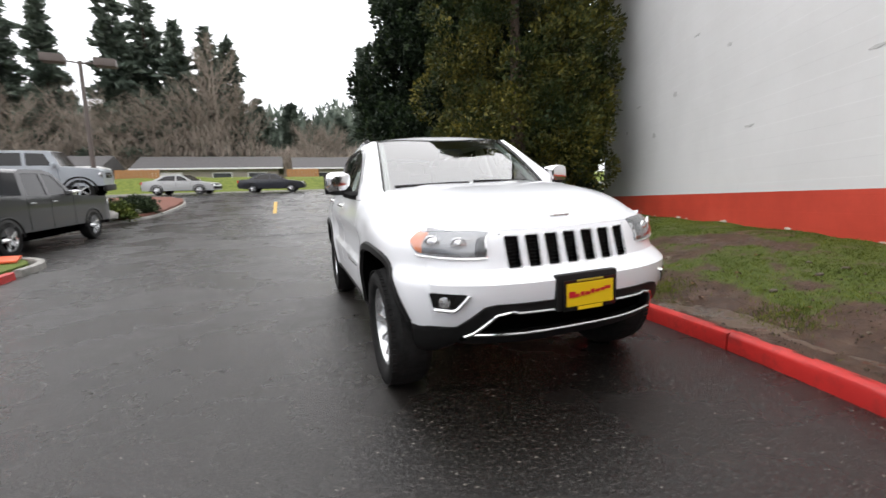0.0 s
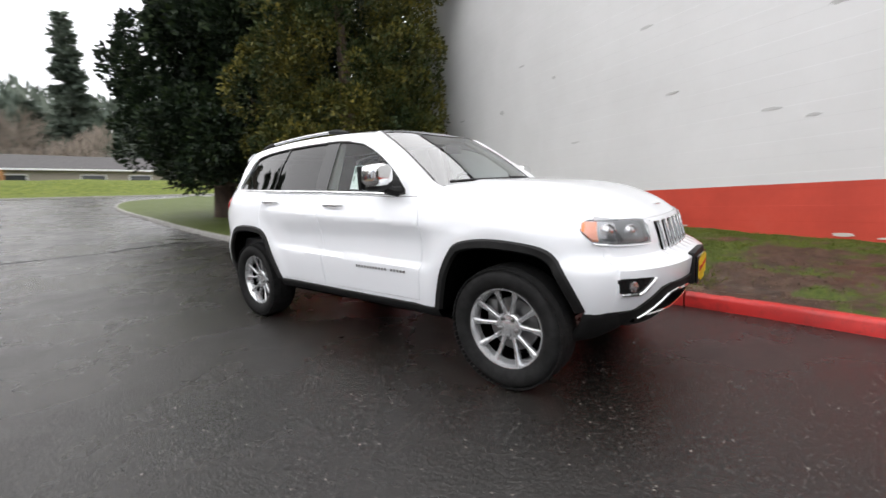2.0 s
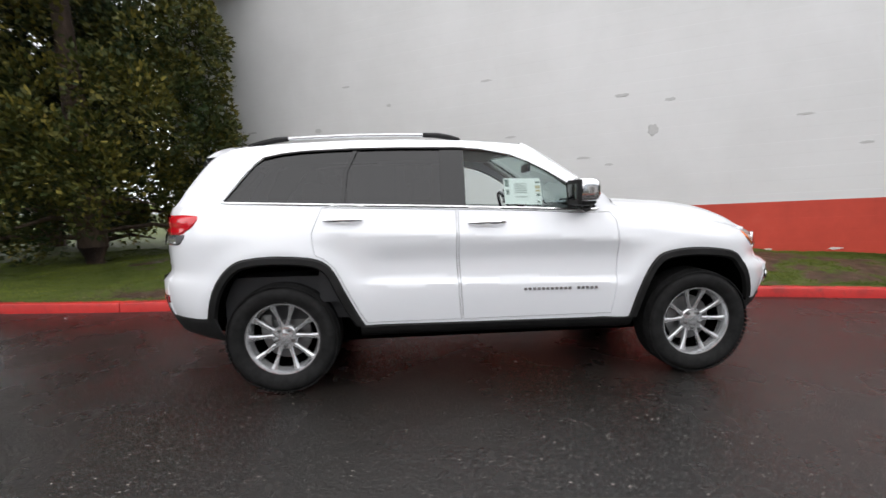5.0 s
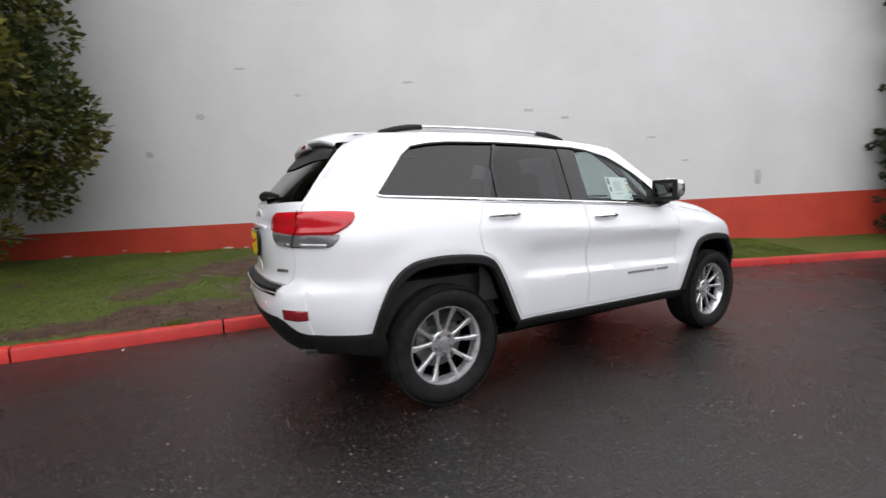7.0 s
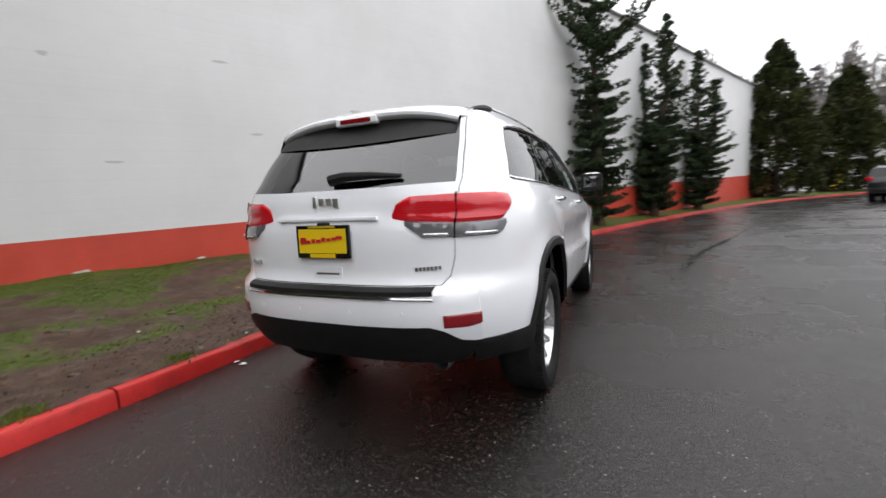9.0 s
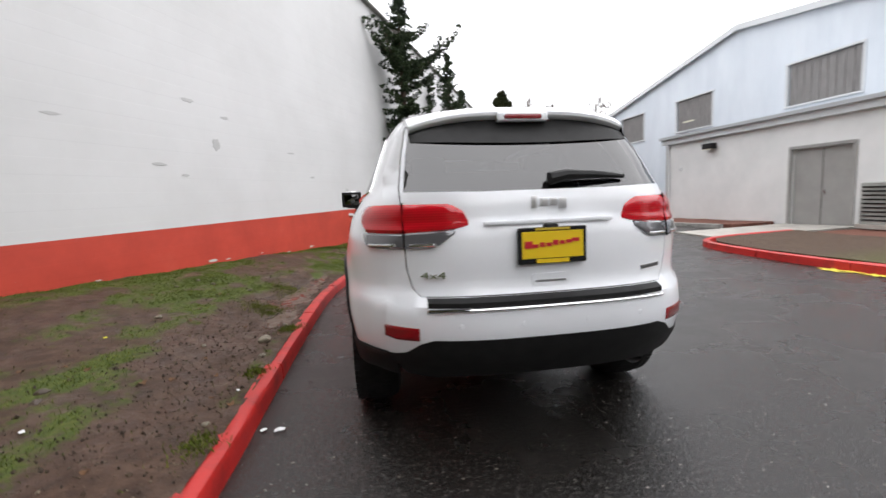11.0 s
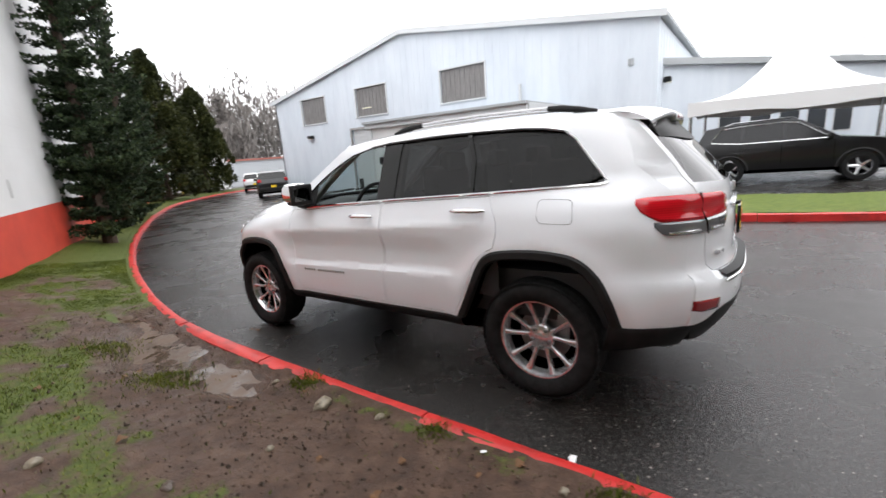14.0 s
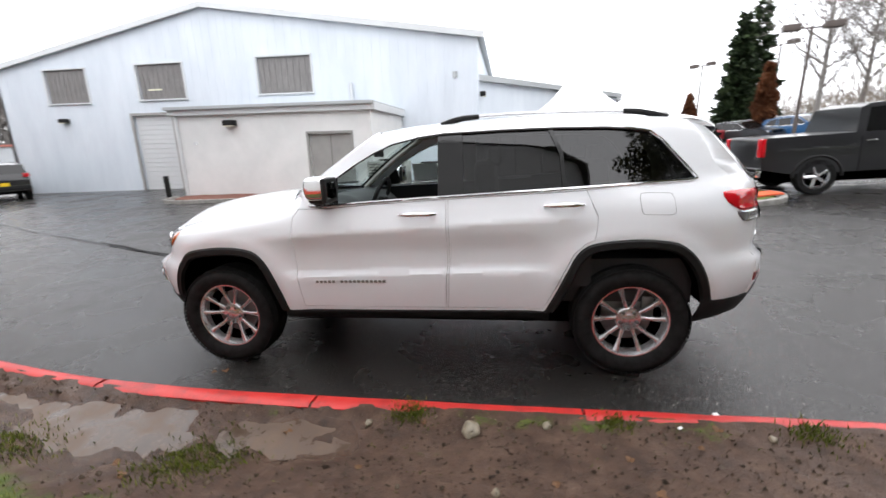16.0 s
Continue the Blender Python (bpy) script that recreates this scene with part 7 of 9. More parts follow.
# ---- other vehicles ----
def vehicle(name, m, label, color, spec, group="", detail=True):
    """A parked vehicle; nose at -y, z from its wheels' feet. spec: half width, belt, side outline, panes, wheels."""
    t = thing(name, m, label, "car", group)
    w, belt, top = spec["w"], spec["belt"], spec["roof"]
    body = mat(name + "_paint", color, 0.3, spec=0.4, coat=0.5)

    def fx(y, z):
        k = min(1, max(0, (z - belt) / (top - belt)))
        a, b = spec["ends"]
        tap = 0.06 * (smooth01(a + 0.5, a, y) ** 2 + smooth01(b - 0.4, b, y) ** 2)
        return w - 0.16 * k * spec.get("lean", 1.0) - 0.05 * smooth01(0.55, 0.3, z) - tap - 0.02 * smooth01(belt - 0.12, belt, z)
    out = spec["outline"]
    holes = [p for p in spec["panes"]]
    for s in (-1, 1):
        bm = panel_bm(out, holes, lambda y, z: (s * fx(y, z), y, z), 0.16, rim=0.03, rim_dir=lambda y, z: (-s, 0, 0), edge_step=0.12)
        bmesh.ops.recalc_face_normals(bm, faces=bm.faces)
        part("side_panel", bm, body, t)
    bm = bmesh.new()
    ring = dense(out, 0.12)
    skin = spec.get("screens", [])
    L = [bm.verts.new((-fx(y, z), y, z)) for y, z in ring]
    M1 = [bm.verts.new((-fx(y, z) * 0.6, y + 0.03 * (1 if y > 0 else -1) * smooth01(1.6, 2.2, abs(y)), z + 0.02 * smooth01(0.5, 0.7, z))) for y, z in ring]
    M2 = [bm.verts.new((fx(y, z) * 0.6, y + 0.03 * (1 if y > 0 else -1) * smooth01(1.6, 2.2, abs(y)), z + 0.02 * smooth01(0.5, 0.7, z))) for y, z in ring]
    R = [bm.verts.new((fx(y, z), y, z)) for y, z in ring]
    n = len(ring)
    for i in range(n):
        j = (i + 1) % n
        for A, B in ((L, M1), (M1, M2), (M2, R)):
            f = bm.faces.new((A[i], A[j], B[j], B[i]))
            mz, my = (ring[i][1] + ring[j][1]) / 2, (ring[i][0] + ring[j][0]) / 2
            if any(a <= my <= b and mz > belt + 0.03 for a, b in skin):
                f.material_index = 1
    bmesh.ops.recalc_face_normals(bm, faces=bm.faces)
    part("shell", bm, (body, gloss_black), t)
    for s in (-1, 1):
        for p in holes:
            g = part("window", outward(panel_bm(p, [], lambda y, z: (s * (fx(y, z) - 0.012), y, z), 0.3), (0, 0, 0.8)), gloss_black, t)
    part("underside", box_bm((0, 0, 0.42), (w * 1.5, (spec["ends"][1] - spec["ends"][0]) * 0.86, 0.3)), liner, t)
    r = spec["r"]
    for s in (-1, 1):
        for y in spec["wheels"]:
            wl_ = new("wheel")
            wl_.parent = t
            wl_.location = (s * (w - 0.02), y, r)
            wl_.scale = (s, 1, 1)
            part("tyre", lathe_bm([(-0.22, r * 0.6), (-0.22, r * 0.95), (-0.17, r), (-0.03, r), (0.02, r * 0.93), (0.02, r * 0.68), (-0.01, r * 0.65)], "x", 36), rubber, wl_)
            rm = part("rim", lathe_bm([(0.0, r * 0.66), (0.01, r * 0.62), (-0.03, r * 0.56), (-0.12, r * 0.55)], "x", 32), alloy, wl_)
            for k in range(5):
                a = 2 * math.pi * k / 5
                bm = bmesh.new()
                add_tube(bm, [(-0.02, 0, 0), (0.0, math.cos(a) * r * 0.6, math.sin(a) * r * 0.6)], [0.055, 0.035], 5)
                part("spoke", bm, alloy, rm)
            part("hub", lathe_bm([(-0.1, r * 0.55), (-0.1, 0.001)], "x", 16), liner, wl_)
            bm = bmesh.new()
            pts = [(0.006 + s * 0 + 0.0, (r + 0.07) * math.cos(math.pi * k / 14), (r + 0.06) * math.sin(math.pi * k / 14)) for k in range(15)]
            add_tube(bm, pts, 0.035, 6)
            part("arch_trim", bm, black_plastic, wl_)
    for s in (-1, 1):
        y0, y1 = spec["ends"]
        zt = spec["tail_z"]
        part("tail_light", box_bm((s * (w - 0.13), y1 - 0.02, zt), (0.22, 0.1, spec.get("tail_h", 0.18)), bevel=0.03), red_lens, t, "red tail lamp")
        part("headlight", box_bm((s * (w - 0.2), y0 + 0.06, spec["lamp_z"]), (0.34, 0.12, 0.16), bevel=0.04), clear_lamp, t, "clear headlamp")
        ym = spec["mirror"]
        part("mirror", box_bm((s * (w + 0.06), ym, belt + 0.08), (0.2, 0.12, 0.14), bevel=0.035), spec.get("mirror_mat", body), t)
        if detail:
            bm = bmesh.new()
            for y in spec["cuts"]:
                add_box(bm, (s * (fx(y, belt - 0.3) + 0.0005), y, (belt + 0.5) / 2), (0.004, 0.009, belt - 0.55))
            part("door_gaps", bm, liner, t)
            for y in spec["grips"]:
                part("door_handle", box_bm((s * (fx(y, belt - 0.12) + 0.02), y, belt - 0.12), (0.03, 0.2, 0.03), bevel=0.01), chrome if spec.get("bright") else body, t)
    if spec.get("trim"):
        for s in (-1, 1):
            bm = bmesh.new()
            add_tube(bm, [(s * (fx(y, z) + 0.004), y, z) for y, z in dense(spec["trim"], 0.12)], 0.014, 5)
            part("window_trim", bm, chrome, t, "bright window trim")
            part("roof_rail", tube_bm([(s * 0.62, -0.1, top - 0.02), (s * 0.62, 0.0, top + 0.05), (s * 0.62, 1.3, top + 0.03), (s * 0.62, 1.5, top - 0.04)], 0.018, 6), alloy, t)
    part("front_grille", box_bm((0, spec["ends"][0] - 0.015, spec["lamp_z"] - 0.03), (w * 1.0, 0.06, 0.2), bevel=0.02), gloss_black, t)
    part("rear_bumper", box_bm((0, spec["ends"][1] + 0.02, 0.55), (w * 1.85, 0.12, 0.22), bevel=0.05), spec.get("bumper_mat", black_plastic), t)
    part("front_bumper", box_bm((0, spec["ends"][0] - 0.01, 0.5), (w * 1.8, 0.12, 0.24), bevel=0.05), black_plastic, t)
    part("plate", box_bm((0, spec["ends"][1] + 0.085, 0.72 if not spec.get("bumper_mat") else 0.58), (0.31, 0.012, 0.15)), yellow_plate, t, "yellow plate")
    return t


SUV = dict(trim=[(-0.8, 1.105), (-0.14, 1.555), (0.2, 1.6), (1.1, 1.585), (1.57, 1.545), (1.84, 1.19), (1.1, 1.11)], w=0.92, belt=1.08, roof=1.66, ends=(-2.25, 2.3), r=0.36, wheels=(-1.35, 1.35), tail_z=1.1, lamp_z=0.88, mirror=-0.75, cuts=(-0.85, 0.2, 1.1), grips=(0.05, 0.95),
           outline=[(-2.25, 0.35), (-2.27, 0.7), (-2.15, 0.95), (-1.4, 1.06), (-0.95, 1.12), (-0.2, 1.6), (0.3, 1.67), (1.5, 1.63), (1.95, 1.56), (2.15, 1.15), (2.28, 0.95), (2.3, 0.4)],
           panes=[[(-0.75, 1.12), (-0.12, 1.53), (0.12, 1.57), (0.12, 1.12)], [(0.2, 1.12), (0.2, 1.58), (1.0, 1.57), (1.05, 1.12)], [(1.12, 1.13), (1.1, 1.56), (1.55, 1.52), (1.8, 1.2)]], screens=[(-1.0, -0.2), (1.9, 2.2)])
PICKUP = dict(w=1.0, belt=1.28, roof=1.95, ends=(-2.9, 2.9), r=0.41, wheels=(-1.78, 1.78), tail_z=1.12, tail_h=0.42, lamp_z=1.05, mirror=-0.7, cuts=(-0.85, 0.15, 1.02), grips=(0.0, 0.85), bright=True, mirror_mat=chrome,
              outline=[(-2.9, 0.5), (-2.92, 1.1), (-2.75, 1.22), (-1.1, 1.3), (-0.95, 1.34), (-0.35, 1.88), (0.0, 1.95), (0.85, 1.94), (1.02, 1.86), (1.12, 1.34), (2.85, 1.34), (2.9, 1.25), (2.88, 0.62), (2.3, 0.5)],
              panes=[[(-0.75, 1.34), (-0.28, 1.82), (0.1, 1.86), (0.1, 1.34)], [(0.2, 1.34), (0.2, 1.86), (0.85, 1.85), (0.95, 1.34)]], screens=[(-1.0, -0.3), (0.95, 1.11)], bumper_mat=chrome)
JEEP = dict(w=0.88, belt=1.28, roof=1.86, ends=(-2.0, 2.1), r=0.43, wheels=(-1.3, 1.3), tail_z=1.0, lamp_z=1.0, mirror=-0.65, cuts=(-0.75, 0.15, 0.95), grips=(0.0, 0.8), lean=0.5,
            outline=[(-2.0, 0.6), (-2.0, 1.12), (-1.9, 1.2), (-0.85, 1.3), (-0.6, 1.82), (-0.45, 1.86), (2.0, 1.86), (2.1, 1.2), (2.1, 0.6)],
            panes=[[(-0.6, 1.34), (-0.42, 1.76), (0.1, 1.78), (0.1, 1.34)], [(0.2, 1.34), (0.2, 1.78), (0.95, 1.78), (0.95, 1.34)], [(1.05, 1.34), (1.05, 1.78), (1.9, 1.78), (1.95, 1.34)]], screens=[(-0.85, -0.58), (2.0, 2.1)])
SEDAN = dict(w=0.88, belt=0.95, roof=1.42, ends=(-2.3, 2.35), r=0.33, wheels=(-1.4, 1.35), tail_z=0.85, lamp_z=0.7, mirror=-0.75, cuts=(-0.9, 0.1, 1.0), grips=(0.0, 0.85),
             outline=[(-2.3, 0.3), (-2.35, 0.6), (-2.2, 0.78), (-1.0, 0.95), (-0.3, 1.38), (0.2, 1.43), (0.9, 1.38), (1.6, 1.02), (2.3, 0.95), (2.37, 0.6), (2.35, 0.32)],
             panes=[[(-0.8, 0.98), (-0.25, 1.3), (0.05, 1.34), (0.05, 0.98)], [(0.13, 0.98), (0.13, 1.34), (0.8, 1.3), (1.3, 1.0)]], screens=[(-1.0, -0.3), (0.95, 1.6)])


def on_road(x, y, yaw, dz=0.0):
    sl = (ground_z(y + 0.5) - ground_z(y - 0.5))
    return Matrix.Translation((x, y, ground_z(y) + dz)) @ Matrix.Rotation(math.atan(sl), 4, "X") @ Matrix.Rotation(radians(yaw), 4, "Z")


BLACK = (0.005, 0.005, 0.006)
vehicle("pickup_truck", on_road(-8.05, 9.45, 176), "black crew cab pickup truck with chrome wheels", (0.02, 0.02, 0.022), PICKUP)
vehicle("black_sport_utility", on_road(-12.42, 3.3, 180), "black sport utility vehicle parked beside a tent", BLACK, SUV)
vehicle("grey_off_roader", on_road(-10.05, 15.8, 97, 0.88), "silver grey boxy off-road vehicle displayed on a plinth", (0.36, 0.39, 0.42), JEEP)
plinth = tagged(part("display_plinth", box_bm((0, 0, 0.30), (2.0, 3.5, 1.16), bevel=0.04), concrete), "low grey concrete plinth under an off-road vehicle", "plinth")
plinth.matrix_basis = on_road(-10.22, 15.8, 97)
vehicle("dark_sport_utility", on_road(-13.4, -23.6, -30), "dark sport utility vehicle parked by the warehouse", BLACK, SUV)
vehicle("white_sport_utility", on_road(-18.9, -35.0, -30), "white compact sport utility vehicle seen from behind", (0.7, 0.7, 0.7), SUV)
vehicle("silver_saloon", on_road(-8.6, 30.8, 78), "silver saloon car on the street", (0.45, 0.46, 0.46), SEDAN)
vehicle("dark_saloon", on_road(-2.6, 31.2, 82), "dark blue saloon car on the street", (0.02, 0.022, 0.03), SEDAN)
row_cols = [(0.30, 0.31, 0.31), (0.02, 0.02, 0.022), (0.6, 0.6, 0.6), (0.25, 0.02, 0.025), (0.03, 0.03, 0.032), (0.02, 0.10, 0.24), (0.16, 0.14, 0.14), (0.02, 0.02, 0.022), (0.3, 0.3, 0.31)]
for i, c in enumerate(row_cols):
    word = ("silver", "black", "white", "dark red", "black", "bright blue", "brownish grey", "black", "silver")[i]
    vehicle("parked_car", on_road(-36 + i * 1.6, 6.0 + i * 2.75, 118), f"{word} car parked in a row of cars", c, SUV if i % 3 else JEEP, "cars parked in a row", detail=False)

# ---- tent ----
canvas = mat("white_tent_canvas", (0.8, 0.8, 0.8), 0.7)
bump(canvas, noise_of(canvas, coords(canvas), 4, 4), 0.1, 0.02)
tent = thing("tent", pose(-14.1, 3.3, 0), "white peaked party tent on metal poles", "tent")
H, E, PK = 2.45, 2.36, 4.35
bm = bmesh.new()
rings = []
for i in range(13):
    f = i / 12
    k = 1 - f
    z = E + 0.05 + (PK - E) * (f**2.1)
    rr = H * k + 0.03
    ring = []
    for q in range(24):
        a = 2 * math.pi * q / 24 + math.pi / 4
        c, s_ = math.cos(a), math.sin(a)
        sq = 1 / max(abs(c), abs(s_))
        rd = rr * (sq * k + 1.1 * (1 - k))
        ring.append(bm.verts.new((c * rd, s_ * rd, z - 0.14 * k * math.sin(math.pi * ((q % 6) / 6)) * f)))
    rings.append(ring)
low = [bm.verts.new((v_.co.x, v_.co.y, E - 0.32 + 0.05 * math.sin(q * 1.7))) for q, v_ in enumerate(rings[0])]
rings.insert(0, low)
for r0, r1 in zip(rings, rings[1:]):
    for q in range(24):
        bm.faces.new((r0[q], r0[(q + 1) % 24], r1[(q + 1) % 24], r1[q]))
bm.faces.new(rings[-1])
part("canopy", bm, canvas, tent)
for sx in (-1, 1):
    for sy in (-1, 1):
        part("pole", tube_bm([(sx * H * 0.98, sy * H * 0.98, 0.1), (sx * H * 0.98, sy * H * 0.98, E)], 0.05, 8), alloy, tent)
        part("weight", box_bm((sx * H * 0.98, sy * H * 0.98, 0.32), (0.35, 0.35, 0.4), bevel=0.04), canvas, tent)

# ---- buildings behind the tent ----
low_grey = mat("grey_render_wall", (0.42, 0.44, 0.46), 0.6)
dark_window = mat("dark_window_glass", (0.05, 0.055, 0.06), 0.12)


def plain_building(name, lo, hi, m, label, windows=(), roof=roof_metal):
    b = thing(name, pose(0, 0, 0), label, "building")
    part("wall", box_bm([(a + c) / 2 for a, c in zip(lo, hi)], [c - a for a, c in zip(lo, hi)]), m, b, smooth=False)
    part("roof", box_bm(((lo[0] + hi[0]) / 2, (lo[1] + hi[1]) / 2, hi[2] + 0.1), (hi[0] - lo[0] + 0.5, hi[1] - lo[1] + 0.5, 0.25)), roof, b, smooth=False)
    for (x, y, z, sx, sy, sz) in windows:
        w = part("window", box_bm((x, y, z), (sx, sy, sz)), dark_window, b, smooth=False)
        part("window_frame", box_bm((x - 0.02, y, z), (sx, sy + 0.16 if sy > sx else sy, sz + 0.16)), fascia_paint, w, smooth=False)
    return b


rear_wing = plain_building("rear_wing", (-9, -3.0, -0.5), (0, 12.5, 4.3), siding, "pale blue grey wing behind the tent", [(0.0, 2.2 + k * 1.75, 1.75, 0.06, 1.15, 1.1) for k in range(5)])
rear_wing.matrix_basis = Matrix.Translation((-18.2, 0.2, 0)) @ Matrix.Rotation(radians(51.8), 4, "Z")
plain_building("showroom", (-60, 1, 0), (-46, 12.3, 5.5), low_grey, "distant grey showroom with flat roof", [(-45.98, 2.6 + k * 2.9, 2.4, 0.06, 2.3, 2.6) for k in range(4)])
sg = thing("roof_sign", pose(-47.0, 8.6, 5.72), "tall white curved sign panel above the showroom", "sign")
bm = panel_bm([(-0.7, 0), (0.7, 0), (0.7, 2.5), (0.1, 2.3), (-0.7, 1.6)], [], lambda y, z: (0.25 * math.sin(y), y, z), 0.4, rim=0.3, rim_dir=lambda y, z: (-1, 0, 0))
bmesh.ops.recalc_face_normals(bm, faces=bm.faces)
part("panel", bm, canvas, sg)
end_b = thing("end_building", pose(0, 0, 0), "small white gabled building at the drive's end", "building")
bm = bmesh.new()
prof = [(-24.5, -1.5), (-17.6, -1.5), (-17.6, 2.6), (-21.0, 4.3), (-24.5, 2.6)]
fr = [bm.verts.new((x, -50, z)) for x, z in prof]
bk = [bm.verts.new((x, -64, z)) for x, z in prof]
bm.faces.new(fr)
bm.faces.new(bk[::-1])
for i in range(5):
    bm.faces.new((fr[i], fr[(i + 1) % 5], bk[(i + 1) % 5], bk[i]))
bmesh.ops.recalc_face_normals(bm, faces=bm.faces)
part("wall", bm, annex_white, end_b, smooth=False)
for s, x0, x1 in ((1, -17.3, -21.0), (-1, -24.8, -21.0)):
    part("roof", box_bm(((x0 + x1) / 2, -57, 3.55), (abs(x1 - x0) + 0.2, 14.6, 0.15), rot=Matrix.Rotation(math.atan2(1.7, 3.5) * s, 3, "Y")), roof_metal, end_b, smooth=False)
part("door", box_bm((-19.8, -49.95, -0.1), (2.2, 0.1, 2.3)), yellow_plate, end_b, "yellow painted door panel")
plain_building("red_roof_shed", (-40, -66, -1.5), (-25.5, -58, 2.2), low_grey, "low shed with a pale red roof", (), mat("pale_red_roof", (0.36, 0.13, 0.1), 0.7))

# ---- houses over the street ----
house_wall = mat("house_boarding", (0.30, 0.27, 0.23), 0.7)
shingle = mat("dark_shingles", (0.075, 0.07, 0.07), 0.85)
v = coords(shingle)
to(shingle, ramp(shingle, noise_of(shingle, v, 5, 6, 0.7, (1, 1, 3)), [(0.3, (0.05, 0.047, 0.047)), (0.7, (0.1, 0.095, 0.095))]), "Base Color")
fence_m = mat("cedar_fence", (0.34, 0.17, 0.07), 0.75)
garage_white = mat("white_boards", (0.72, 0.72, 0.72), 0.6)


def bungalow(x, y, w, label, garage=True):
    z = ground_z(y) + 0.35
    h = thing("bungalow", pose(x, y, z), label, "house", "bungalows across the street")
    part("wall", box_bm((0, 0, 1.1), (w, 7, 2.6)), house_wall, h, smooth=False)
    bm = bmesh.new()
    a = [bm.verts.new((sx * (w / 2 + 0.5), yy, zz)) for sx in (-1, 1) for yy, zz in ((-4.1, 2.25), (0, 3.9), (4.1, 2.25))]
    bm.faces.new((a[0], a[3], a[4], a[1]))
    bm.faces.new((a[1], a[4], a[5], a[2]))
    bm.faces.new((a[0], a[1], a[2]))
    bm.faces.new((a[3], a[5], a[4]))
    bm.faces.new((a[0], a[2], a[5], a[3]))
    bmesh.ops.recalc_face_normals(bm, faces=bm.faces)
    part("roof", bm, shingle, h, smooth=False)
    part("gutter", box_bm((0, -4.1, 2.25), (w + 1.0, 0.12, 0.14)), garage_white, h, smooth=False)
    for k, xx in enumerate((-w * 0.3, w * 0.08, w * 0.34)):
        if garage and k == 0:
            part("garage_door", box_bm((xx, -3.52, 0.9), (2.6, 0.08, 2.1)), garage_white, h, smooth=False)
        else:
            wd = part("window", box_bm((xx, -3.52, 1.25), (1.7, 0.06, 1.1)), dark_window, h, smooth=False)
            part("window_frame", box_bm((xx, -3.5, 1.25), (1.9, 0.06, 1.3)), garage_white, wd, smooth=False)
    return h


bungalow(-25.5, 48, 14, "brown bungalow with dark shingle roof")
bungalow(-9.0, 49, 13, "brown bungalow with a white garage door")
bungalow(6.5, 50, 14, "brown bungalow behind a green bank", False)
bungalow(23.0, 51, 13, "brown bungalow farther along the street")
trailer = thing("white_trailer", pose(-19.5, 40.5, ground_z(40) + 0.2), "plain white box trailer on the bank", "trailer")
part("box", box_bm((0, 0, 1.3), (6.4, 2.3, 2.1), bevel=0.06), garage_white, trailer)
part("wheel", box_bm((0, -0.9, 0.1), (0.7, 0.25, 0.7), bevel=0.1), rubber, trailer)
for x, y, w in ((-14.6, 43, 3.6), (0.2, 44, 3.4)):
    fc = thing("cedar_fence", pose(x, y, ground_z(y) + 0.3), "orange brown cedar board fence between the houses", "fence", "cedar fences")
    for k in range(int(w / 0.3)):
        part("board", box_bm((-w / 2 + k * 0.3, 0, 1.0), (0.27, 0.04, 2.3 + 0.05 * math.sin(k * 3))), fence_m, fc, smooth=False)
    part("rail", box_bm((0, 0.05, 0.5), (w, 0.06, 0.1)), fence_m, fc, smooth=False)


def bank_f(x, y):
    t = smooth01(35.2, 39.5, y)
    return (x, y, ground_z(y) + 0.12 + 1.75 * t * (0.75 + 0.25 * noise.noise((x * 0.2, y * 0.2, 1))) + 0.05 * noise.noise((x, y, 3)))


bm = panel_bm([(-70, 35.0), (60, 35.0), (60, 70), (-70, 70)], [], bank_f, 1.5)
lay = bm.loops.layers.float_color.new("grass_cover")
for f in bm.faces:
    for lp in f.loops:
        lp[lay] = (0.95, 0.95, 0.95, 1)
bank_grass = mat("bright_bank_grass", (0.1, 0.13, 0.02), 0.85, spec=0.2)
v = coords(bank_grass)
to(bank_grass, ramp(bank_grass, noise_of(bank_grass, v, 3.0, 8, 0.75), [(0.3, (0.05, 0.065, 0.012)), (0.5, (0.12, 0.155, 0.025)), (0.7, (0.2, 0.21, 0.05))]), "Base Color")
bump(bank_grass, noise_of(bank_grass, v, 12, 5, 0.7), 0.8, 0.1)
tagged(part("grass_bank", bm, bank_grass), "bright green grass bank across the street", "ground", kind="structure")
kerb_run("kerb_street", [(-70, 34.9), (-30, 34.9), (0, 34.9), (30, 34.9), (60, 34.9)], 1, concrete, "pale kerb along the far side of the street", stone=3.1, seed=9)
line_paint = mat("worn_yellow_line", (0.55, 0.33, 0.05), 0.6)
patch_ground("yellow_lane_line", [(-2.25, 16.9), (-2.09, 16.9), (-2.2, 23.0), (-2.38, 23.0)], line_paint, "worn yellow lane line on asphalt", 0.006, 0.8, 0.0)

seal = mat("tar_seam", (0.008, 0.008, 0.009), 0.35)
for poly, lb in (([(-2.6, -5.1), (-2.55, -5.12), (-4.55, -10.3), (-6.78, -15.3), (-6.86, -15.25), (-4.63, -10.26)], "black tar seam across the asphalt"), ([(-3.8, 9.1), (-3.2, 9.27), (-0.6, 9.05), (1.3, 9.67), (1.3, 9.62), (-0.6, 9.0), (-3.1, 9.2)], "dark seam across the drive by the lawn")):
    patch_ground("tar_seam", poly, seal, lb, 0.009, 0.6, 0.0)

